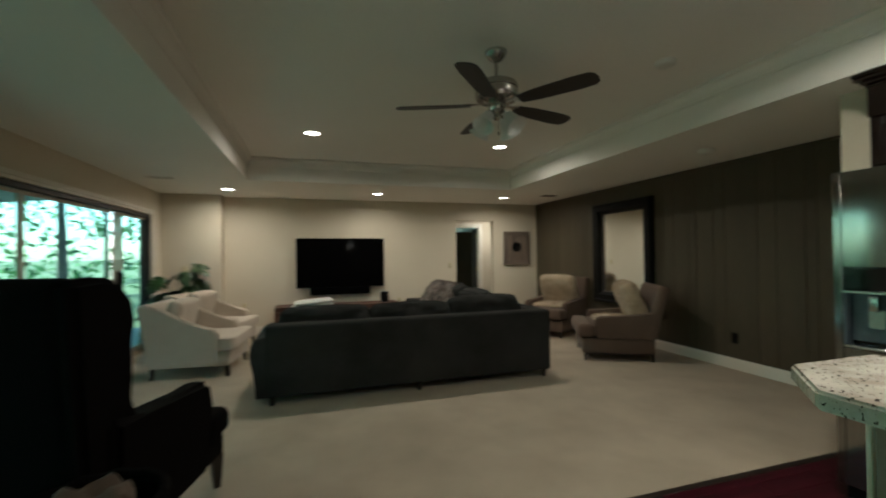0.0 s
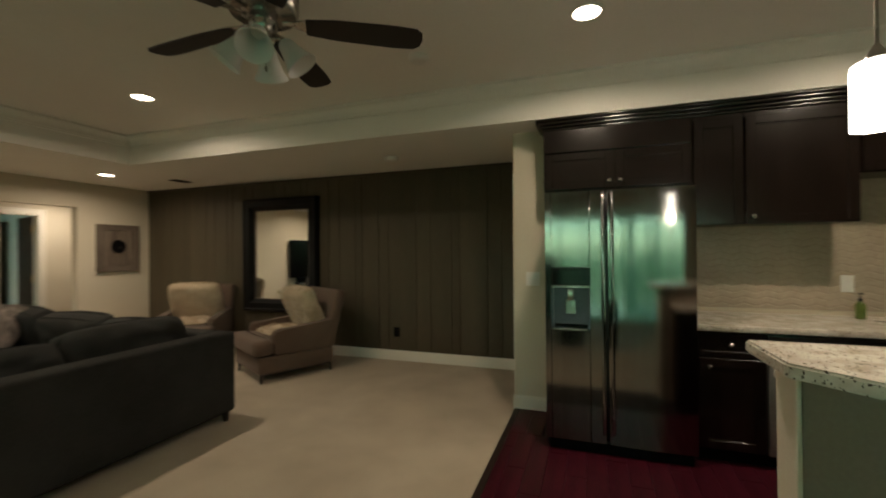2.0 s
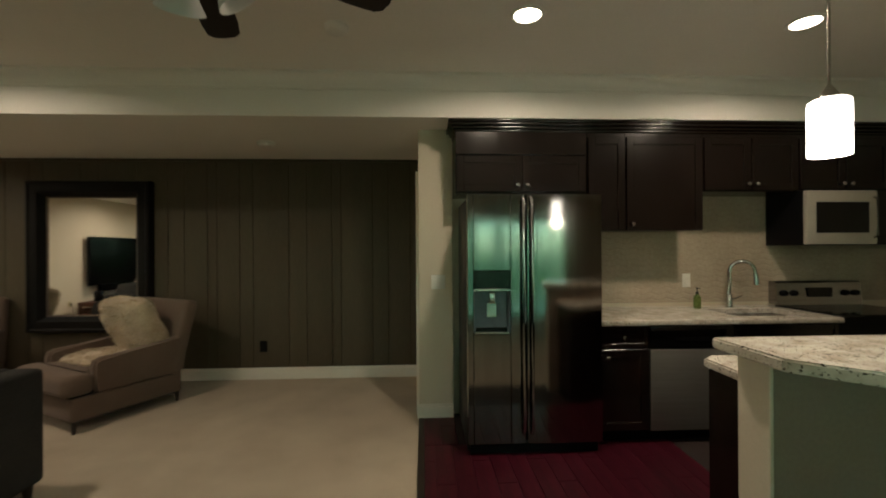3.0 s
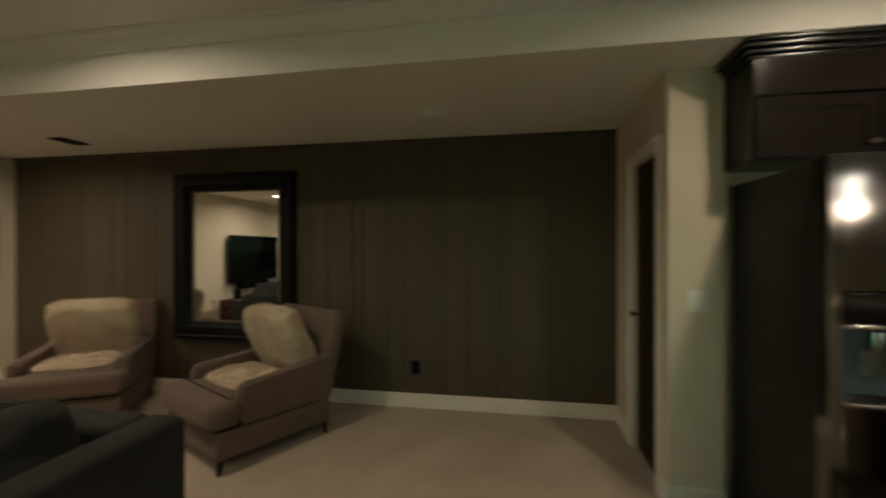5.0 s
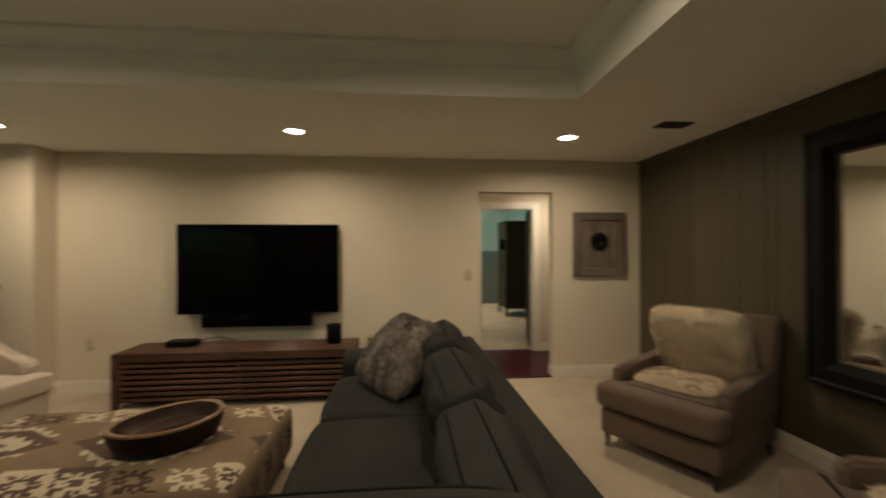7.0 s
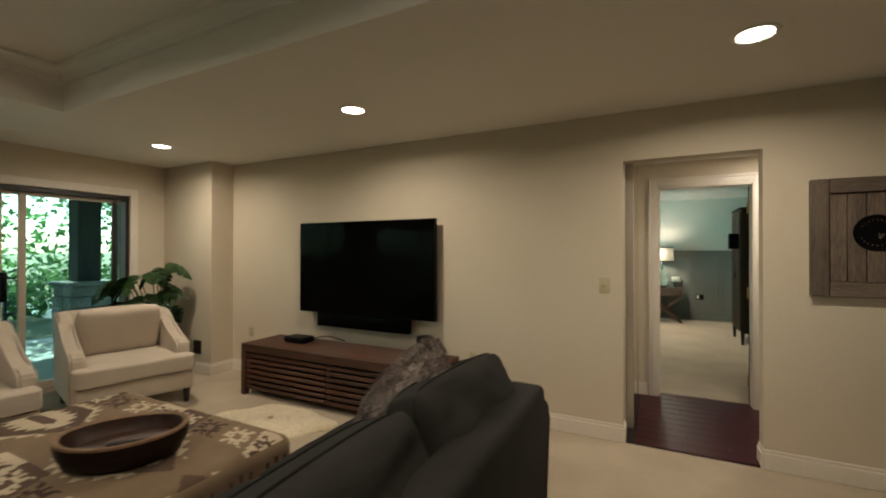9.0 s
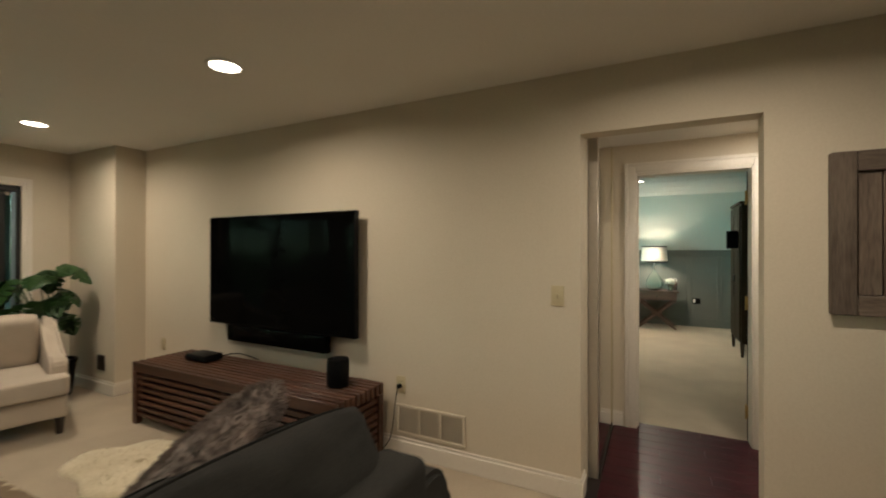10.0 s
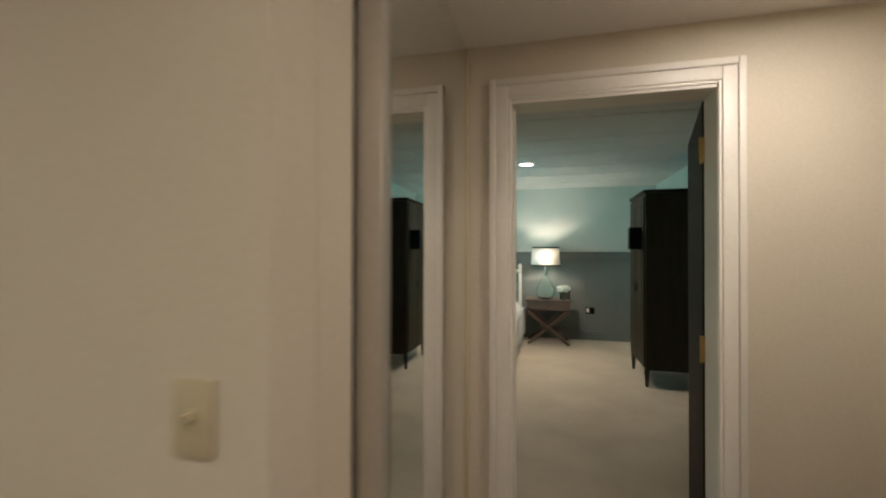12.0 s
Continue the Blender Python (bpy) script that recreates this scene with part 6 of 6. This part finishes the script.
# door leaf, open
dl = thing("door_4", "dark brown bedroom door standing open on brass hinges", "door", (3.592, 9.205, 0), -12.5, "", "structure")
part("leaf", boxes((0.0, 0.038, 0.004, 0.735, 0.012, 1.950), bevel=0.003), M_GRAYDOOR, dl)
for z in (0.22, 1.0, 1.76):
    bm = boxes((-0.004, 0.042, -0.006, 0.004, z - 0.045, z + 0.045), bevel=0.002)
    cyl(bm, (-0.004, -0.002, z - 0.05), (-0.004, -0.002, z + 0.05), 0.007, n=10)
    part("hinge", bm, M_BRASS, dl, "brass hinge")
bm = bmesh.new()
lathe(bm, [(0.0, -0.024), (0.022, -0.018), (0.026, 0.0), (0.022, 0.018), (0.0, 0.024)], 16, (0.062, 0.67, 0.95), Matrix.Rotation(math.pi / 2, 4, "Y"))
part("knob", bm, M_BRASS, dl)

# armoire
am = thing("armoire", "tall dark olive wooden armoire with panelled doors on short legs", "wardrobe", (4.30, 12.45, 0), 0)
AH = 1.98
part("body", into(am, boxes((3.985, 4.60, 12.07, 12.80, 0.17, AH), bevel=0.006)), M_ARMOIRE, am)
part("cornice", into(am, boxes((3.965, 4.605, 12.05, 12.82, AH, AH + 0.035), bevel=0.008, seg=2)), M_ARMOIRE, am)
for y0, y1 in ((12.085, 12.43), (12.44, 12.785)):
    d = part("door", into(am, boxes((3.967, 3.985, y0, y1, 0.20, AH - 0.03), bevel=0.003)), M_ARMOIRE, am)
    part("door_panel", into(am, boxes((3.962, 3.9665, y0 + 0.07, y1 - 0.07, 0.75, AH - 0.11), bevel=0.002)), M_ARMOIRE, d)
    part("handle", into(am, boxes((3.945, 3.967, (y0 + y1) / 2 - 0.02 + (0.13 if y0 < 12.2 else -0.13), (y0 + y1) / 2 + (0.13 if y0 < 12.2 else -0.13), 0.95, 1.05), bevel=0.004)), M_IRON, d)
for x in (4.0, 4.57):
    for y in (12.09, 12.78):
        part("leg", into(am, cyl(bmesh.new(), (x, y, 0), (x, y, 0.18), 0.016, 0.026, 4)), M_ARMOIRE, am, smooth=None)
single("wall_speaker", boxes((-0.06, 0.06, -0.05, 0.05, -0.115, 0.115), bevel=0.008, seg=2), M_BLACK, "small black box speaker on the armoire door", "speaker", (3.90, 12.16, 1.52))

# nightstand, lamp, flowers, bed
ns = thing("nightstand", "brown wooden nightstand with crossed legs and one drawer", "nightstand", (3.02, 14.06, 0))
part("top", boxes((-0.34, 0.34, -0.22, 0.24, 0.635, 0.665), bevel=0.005), M_NIGHT, ns)
part("drawer_box", boxes((-0.31, 0.31, -0.20, 0.22, 0.50, 0.633), bevel=0.003), M_NIGHT, ns)
dr = part("drawer_front", boxes((-0.27, 0.27, -0.212, -0.202, 0.515, 0.62), bevel=0.003), M_NIGHT, ns)
bm = bmesh.new()
lathe(bm, [(0.006, 0.0), (0.012, 0.012), (0.0, 0.02)], 12, (0, -0.212, 0.567), Matrix.Rotation(math.pi / 2, 4, "X"))
part("knob", bm, M_IRON, dr)
for y in (-0.19, 0.21):
    for s in (-1, 1):
        bm = bmesh.new()
        d = Vector((s * 0.60, 0, 0.50))
        box(bm, -0.02, 0.02, -0.014, 0.014, 0.0, d.length, 0.003, m=Matrix.Translation((-s * 0.30, y + s * 0.014, 0.0)) @ Matrix.Rotation(math.atan2(s * 0.60, 0.50), 4, "Y"))
        part("crossed_leg", bm, M_NIGHT, ns)
tl = thing("table_lamp", "lit lamp with a clear glass jug base and white shade", "lamp", (2.98, 14.0, 0.665))
bm = bmesh.new()
lathe(bm, [(0.075, 0.0), (0.115, 0.02), (0.140, 0.09), (0.135, 0.17), (0.095, 0.25), (0.045, 0.31), (0.030, 0.36), (0.026, 0.36), (0.041, 0.308), (0.09, 0.246), (0.130, 0.168), (0.135, 0.09), (0.110, 0.024), (0.0, 0.006)], 32)
part("glass_base", bm, M_CLEAR, tl, "clear glass jug base")
part("neck", cyl(bmesh.new(), (0, 0, 0.35), (0, 0, 0.52), 0.028, 0.012, 16), M_NICKEL, tl)
bm = bmesh.new()
lathe(bm, [(0.218, 0.51), (0.198, 0.785), (0.195, 0.785), (0.215, 0.51)], 40, caps=False)
sh = part("shade", bm, M_SHADE, tl, "white fabric drum shade")
for z, r in ((0.513, 0.2195), (0.781, 0.2005)):
    bm = bmesh.new()
    lathe(bm, [(r, -0.011), (r + 0.0015, -0.010), (r + 0.0005, 0.010), (r - 0.001, 0.011)], 40, (0, 0, z), caps=False)
    part("band", bm, M_BLACK, sh, "black band")
fl = thing("flower_vase", "white flowers in a small glass vase", "flowers", (3.24, 13.95, 0.665))
bm = bmesh.new()
lathe(bm, [(0.035, 0.0), (0.038, 0.01), (0.034, 0.09), (0.031, 0.09), (0.033, 0.012), (0.0, 0.006)], 18)
part("vase", bm, M_CLEAR, fl)
M_PETAL = material("white_petals", (0.66, 0.68, 0.60), (0.80, 0.82, 0.74), 12, 0.7, 60, 0.1)
rng = random.Random(4)
for k in range(7):
    c = Vector((0.085 * math.cos(k * 2.4) * (0.3 + 0.1 * k), 0.07 * math.sin(k * 2.4) * (0.3 + 0.1 * k), 0.15 + 0.015 * (k % 3)))
    bm = bmesh.new()
    for q in range(26):
        d = Vector((rng.gauss(0, 1), rng.gauss(0, 1), rng.gauss(0.3, 1))).normalized()
        s = d.orthogonal().normalized() * 0.016
        u = d.cross(s).normalized() * 0.016
        p = c + d * 0.042
        bm.faces.new([bm.verts.new(p + s), bm.verts.new(p + u + d * 0.004), bm.verts.new(p - s), bm.verts.new(p - u + d * 0.003)])
    part("bloom", bm, M_PETAL, fl, smooth=None)
    part("stem", tube(bmesh.new(), [(0, 0, 0.02), c], 0.0025, 5), M_STEM, fl)
pf = thing("picture_frame", "small dark picture frame behind the flowers on the nightstand", "picture frame", (3.27, 14.13, 0.665), 8)
for x0, x1, z0, z1 in ((-0.075, 0.075, 0.0, 0.018), (-0.075, 0.075, 0.182, 0.20), (-0.075, -0.057, 0.018, 0.182), (0.057, 0.075, 0.018, 0.182)):
    part("moulding", boxes((x0, x1, -0.010, 0.010, z0, z1), bevel=0.003), M_BLACK, pf)
part("picture", boxes((-0.057, 0.057, 0.0, 0.006, 0.018, 0.182)), M_NIGHT, pf, "dim brown picture", smooth=None)
bed = thing("bed", "bed with a white spindle headboard and white bedding", "bed", (1.85, 13.2, 0))
part("mattress", into(bed, boxes((1.12, 2.55, 12.35, 14.25, 0.28, 0.52), bevel=0.05, seg=3)), M_SHEET, bed)
bm = bmesh.new()
cushion(bm, 1.62, 1.95, 0.30, pose(1.85, 13.2, 0.50), 0.08, 0.2, 22, 0.05, 3)
part("comforter", into(bed, bm), M_SHEET, bed, "white rumpled comforter", smooth=60)
bm = bmesh.new()
for k in range(24):
    y = 12.35 + 1.9 * k / 24
    box(bm, 2.59 + 0.03 * math.sin(k * 1.7), 2.64 + 0.03 * math.sin(k * 1.7), y, y + 0.08, 0.12 + 0.03 * math.sin(k), 0.50, 0.012, 2)
part("bed_skirt", into(bed, bm), M_SHEET, bed, smooth=60)
for x in (1.10, 2.58):
    part("post", into(bed, lathe(bmesh.new(), [(0.022, 0.0), (0.026, 0.1), (0.024, 1.12), (0.032, 1.15), (0.02, 1.18), (0.0, 1.20)], 14, (x, 14.30, 0))), M_TRIM, bed)
for z in (0.55, 1.08):
    part("head_rail", into(bed, boxes((1.12, 2.56, 14.285, 14.315, z - 0.025, z + 0.025), bevel=0.005)), M_TRIM, bed)
for k in range(9):
    x = 1.26 + k * 0.146
    part("spindle", into(bed, cyl(bmesh.new(), (x, 14.30, 0.575), (x, 14.30, 1.055), 0.010, n=10)), M_TRIM, bed)
for x in (1.2, 2.47):
    part("leg", into(bed, boxes((x - 0.03, x + 0.03, 12.40, 12.46, 0, 0.29))), M_TRIM, bed, smooth=None)

# ---- outdoors ----
M_GROUND = material("leafy_ground", (0.07, 0.085, 0.03), (0.16, 0.15, 0.08), 0.6, 0.95, 6, 0.6, distance=0.03)
M_PATIO = material("patio_concrete", (0.24, 0.26, 0.25), (0.31, 0.33, 0.32), 1.5, 0.85, 40, 0.3)
M_BARK = material("tree_bark", (0.05, 0.04, 0.032), (0.13, 0.11, 0.09), 3, 0.95, 14, 0.9, stretch=(4, 4, 0.6), distance=0.02)
M_STONE = material("pier_stone", (0.13, 0.135, 0.13), (0.27, 0.275, 0.26), 4, 0.9, 24, 0.5, random_tint=0.2)
M_POST = material("dark_porch_post", (0.030, 0.030, 0.027), (0.070, 0.068, 0.060), 3, 0.8, 24, 0.25, stretch=(6, 6, 0.7))
M_PORCH = material("porch_underside", (0.24, 0.26, 0.27), (0.32, 0.34, 0.35), 2, 0.8, 30, 0.1)
M_PATH = material("pale_gravel_path", (0.32, 0.32, 0.30), (0.42, 0.42, 0.40), 4, 0.95, 30, 0.7)


def leaf_material(name, c):
    m = bpy.data.materials.new(name)
    m.use_nodes = True
    n, l = m.node_tree.nodes, m.node_tree.links
    b = n["Principled BSDF"]
    g = n.new("ShaderNodeNewGeometry")
    ramp = n.new("ShaderNodeValToRGB")
    ramp.color_ramp.elements[0].color = rgb([v * 0.6 for v in c])
    ramp.color_ramp.elements[1].color = rgb([v * 1.5 for v in c])
    l.new(g.outputs["Random Per Island"], ramp.inputs[0])
    l.new(ramp.outputs[0], b.inputs["Base Color"])
    b.inputs["Roughness"].default_value = 0.5
    tr = n.new("ShaderNodeBsdfTranslucent")
    l.new(ramp.outputs[0], tr.inputs[0])
    mx = n.new("ShaderNodeMixShader")
    mx.inputs[0].default_value = 0.5
    l.new(b.outputs[0], mx.inputs[1])
    l.new(tr.outputs[0], mx.inputs[2])
    l.new(mx.outputs[0], n["Material Output"].inputs[0])
    return m


M_LEAVES = [leaf_material("tree_leaves", (0.055, 0.115, 0.035)), leaf_material("tree_leaves_pale", (0.085, 0.16, 0.055))]
setting("ground", boxes((-400, XW - 0.16, -400, 400, -0.6, -0.12), (XW - 0.16, 400, 14.75, 400, -0.6, -0.12), (XW - 0.16, 400, -400, YS - 0.2, -0.6, -0.12), (4.9, 400, YS - 0.2, 14.75, -0.6, -0.12)), M_GROUND, "wooded ground with leaf litter", "ground")
setting("patio", boxes((-5.9, XW - 0.165, -3.0, 9.6, -0.119, -0.02), bevel=0.01), M_PATIO, "grey concrete patio under a porch", "patio")
setting("path", boxes((-16.0, -7.2, 9.0, 10.6, -0.119, -0.10), (-9.2, -7.2, 10.6, 18.0, -0.119, -0.101)), M_PATH, "pale gravel path among trees", "path")
setting("porch_roof", prism(bmesh.new(), [(XW - 0.16, 2.62), (-5.7, 2.40), (-5.7, 2.54), (XW - 0.16, 2.85)], "y", -3.2, 9.8), M_PORCH, "sloping grey porch roof", "roof")
# Unseen slab, added to close the rooms to the sky.
setting("house_roof", boxes((XW - 0.3, 5.0, YS - 0.3, 14.8, 2.90, 3.05)), M_PORCH, "unseen flat roof added over the rooms", "roof")


def porch_post(at):
    t = thing("porch_post", "square dark porch post on a stacked stone pier", "post", at, 0, "porch posts")
    part("shaft", boxes((-0.155, 0.155, -0.155, 0.155, 0.92, 2.48), bevel=0.01), M_POST, t)
    part("cap", boxes((-0.33, 0.33, -0.33, 0.33, 0.86, 0.92), bevel=0.012), M_STONE, t)
    rng = random.Random(3)
    part("core", boxes((-0.24, 0.24, -0.24, 0.24, 0.0, 0.86)), M_GROUT, t, smooth=None)
    for k in range(5):
        z = k * 0.172
        for a in range(4):
            w = 0.28 if (k + a) % 2 else 0.30
            for h in (0, 1):
                u0, u1 = (-w, rng.uniform(-0.06, 0.06)) if h == 0 else (None, w)
                if h == 0:
                    cut = u1
                else:
                    u0 = cut + 0.008
                bm = bmesh.new()
                box(bm, u0, u1, -0.295 + rng.uniform(-0.012, 0.012), -0.235, z + 0.004, z + 0.166, 0.015, 2, Matrix.Rotation(a * math.pi / 2, 4, "Z"))
                part("stone", bm, M_STONE, t)
    return t


pp0 = porch_post((-5.3, 8.08, -0.02))
for y in (4.4, 0.6):
    copy_thing(pp0, pose(-5.3, y, -0.02))
gr = thing("garden_railing", "thin dark metal railing along the patio", "railing", (-5.75, 3.0, -0.02))
for z in (0.45, 0.98):
    part("rail", boxes((-0.02, 0.02, -5.0, 4.4, z, z + 0.03), bevel=0.004), M_IRON, gr)
for k in range(9):
    part("post", boxes((-0.015, 0.015, -5.0 + k * 1.16, -4.97 + k * 1.16, 0, 0.98)), M_IRON, gr, smooth=None)
for k, z in enumerate((0.0, 0.14)):
    single("patio_step", boxes((-6.4 - 0.5 * k, -5.92 - 0.5 * k, 8.6, 11.0, -0.119, -0.02 + z), bevel=0.01), M_PATIO, "low concrete garden step by the patio", "step")


def tree(at, height, seed, mat, label):
    rng = random.Random(seed)
    t = thing("tree", label, "tree", at, rng.uniform(0, 360))
    r = 0.013 * height + 0.06
    trunk = bmesh.new()
    pts = [Vector((0.10 * k * math.sin(seed + 0.4 * k) * 0.3, 0.10 * k * math.cos(seed + 0.5 * k) * 0.3, height * k / 8)) for k in range(9)]
    tube(trunk, pts, r, 10, r * 0.25)
    limbs = []
    for k in range(11):
        base = pts[3 + k % 5].lerp(pts[4 + k % 5], rng.random())
        a = k * 2.4 + seed
        ln = height * rng.uniform(0.16, 0.30)
        tip = base + Vector((ln * math.cos(a), ln * math.sin(a), ln * rng.uniform(0.05, 0.6)))
        tube(trunk, [base, base.lerp(tip, 0.5) + Vector((0, 0, 0.08 * ln)), tip], r * 0.35, 6, r * 0.08)
        limbs.append((base, tip))
    part("trunk", trunk, M_BARK, t, smooth=60)
    verts, faces = [], []
    for base, tip in limbs:
        for c in range(9):
            p = base.lerp(tip, rng.uniform(0.35, 1.15)) + Vector((rng.gauss(0, 0.5), rng.gauss(0, 0.5), rng.gauss(0, 0.35)))
            for q in range(64):
                o = p + Vector((rng.gauss(0, 0.36), rng.gauss(0, 0.36), rng.gauss(0, 0.24)))
                d = Vector((rng.gauss(0, 1), rng.gauss(0, 1), rng.gauss(0, 0.6))).normalized()
                s = d.orthogonal().normalized() * rng.uniform(0.022, 0.045)
                d = d * rng.uniform(0.05, 0.10)
                i = len(verts)
                verts += [o - d, o + s, o + d, o - s]
                faces.append((i, i + 1, i + 2, i + 3))
    me = bpy.data.meshes.new("crown")
    me.from_pydata(verts, [], faces)
    me.materials.append(mat)
    ob = new("crown", me)
    ob.parent = t
    return t


TREES = [tree((-9.5, 7.2, -0.12), 8.0, 1, M_LEAVES[0], "leafy green tree in the woods"), tree((-11.0, 11.5, -0.12), 9.5, 2, M_LEAVES[1], "tall pale-leaved tree in the woods"), tree((-8.6, 3.4, -0.12), 7.0, 3, M_LEAVES[1], "young leafy tree near the porch")]
rng = random.Random(8)
spots = [(-13, 5), (-12.5, 8.8), (-15, 13.5), (-10.2, 14.6), (-16, 9.5), (-12, 1.5), (-9.4, -0.8), (-14.5, -2.5), (-10, -4.5), (-18, 4.5), (-19, 15), (-13.5, 18), (-18, -5), (-20, 0), (-21, 10), (-17, 20), (-9, 19), (-22, -9), (-14, -8)]
for k, (x, y) in enumerate(spots):
    copy_thing(TREES[k % 3], pose(x, y, -0.12, 0, 0, rng.uniform(0, 360)))


def shrubs():
    """Undergrowth: many small leaves in low clumps."""
    rng = random.Random(21)
    verts, faces = [], []
    for c in range(150):
        a = Vector((rng.uniform(-24, -7.6), rng.uniform(-12, 24), 0))
        h = rng.uniform(0.3, 1.5)
        for q in range(90):
            o = a + Vector((rng.gauss(0, 0.45), rng.gauss(0, 0.45), abs(rng.gauss(0, 0.5)) * h))
            d = Vector((rng.gauss(0, 1), rng.gauss(0, 1), rng.gauss(0, 0.6))).normalized()
            s = d.orthogonal().normalized() * rng.uniform(0.03, 0.06)
            d = d * rng.uniform(0.07, 0.12)
            i = len(verts)
            verts += [o - d, o + s, o + d, o - s]
            faces.append((i, i + 1, i + 2, i + 3))
    me = bpy.data.meshes.new("undergrowth")
    me.from_pydata(verts, [], faces)
    me.materials.append(M_LEAVES[0])
    tagged(new("undergrowth", me), "leafy green undergrowth among the trees", "shrubs", "", "stuff")


shrubs()


def far_woods():
    """The far edge of the woods: a wall of leaves all round the garden."""
    rng = random.Random(5)
    verts, faces = [], []
    for c in range(15000):
        a = rng.uniform(math.radians(95), math.radians(265))
        r = rng.uniform(27, 34)
        o = Vector((r * math.cos(a) - 2, r * math.sin(a) + 5, rng.uniform(0, 13)))
        d = Vector((rng.gauss(0, 1), rng.gauss(0, 1), rng.gauss(0, 0.8))).normalized() * rng.uniform(0.14, 0.32)
        s = d.orthogonal().normalized() * rng.uniform(0.09, 0.2)
        i = len(verts)
        verts += [o - d, o + s, o + d, o - s]
        faces.append((i, i + 1, i + 2, i + 3))
    me = bpy.data.meshes.new("far_woods")
    me.from_pydata(verts, [], faces)
    me.materials.append(M_LEAVES[1])
    tagged(new("far_woods", me), "bright green edge of the far woods", "woods", "", "stuff")


far_woods()

# ---- pieces of walls and floors ----
floor_wood = setting("floor_wood", boxes((1.15, XK, YS, 1.80, 0.0, 0.006), (2.642, 4.62, YN + 0.002, 9.20, 0.0, 0.006)), M_GROUT, "dark red cherry plank floor of kitchen and hall", "wood floor")
plank_cache = {}


def plank(x0, x1, y0, y1):
    """A bevelled board; boards of one size share a mesh."""
    key = (round(x1 - x0, 3), round(y1 - y0, 3))
    if key not in plank_cache:
        w, h = key
        plank_cache[key] = mesh_of("plank", boxes((-w / 2, w / 2, -h / 2, h / 2, 0, 0.008), bevel=0.0015), M_WOODFLOOR)
    ob = new("plank", plank_cache[key])
    ob.parent = floor_wood
    ob.location = ((x0 + x1) / 2, (y0 + y1) / 2, 0.005)


def lay(x0, x1, y0, y1, w=0.120, run=0.9):
    k = 0
    y = y0
    while y < y1 - 0.01:
        yy = min(y + w, y1)
        x = x0
        first = run * (0.35 + 0.3 * (k % 3))
        while x < x1 - 0.01:
            xx = min(x + (first if x == x0 else run), x1)
            plank(x + 0.0008, xx - 0.0008, y + 0.0008, yy - 0.0008)
            x = xx
        y = yy
        k += 1


lay(1.70, XB + 0.05, 0.05, 1.80)
lay(XB + 0.05, 3.28, 1.56, 1.80)
lay(2.715, 4.60, YN + 0.004, 9.20)
setting("threshold", boxes((1.15, 3.28, 1.80, 1.845, 0.0, 0.014), bevel=0.004), M_DARKLEG, "dark strip between carpet and planks", "threshold", 30)

widths = [0.10, 0.24, 0.17, 0.34, 0.10, 0.27, 0.19, 0.38, 0.14, 0.24]
y, k = 1.84, 0
while y < YN - 0.002:
    yy = min(y + widths[k % 10], YN - 0.001)
    ob = new("panel", mesh_of("panel", boxes((0, 0.010, 0.0018, yy - y - 0.0018, 0.0, ZL - 0.004), bevel=0.004), M_PANEL))
    ob.parent = wall_east
    ob.location = (XE - 0.001, y, 0.001)
    y = yy
    k += 1
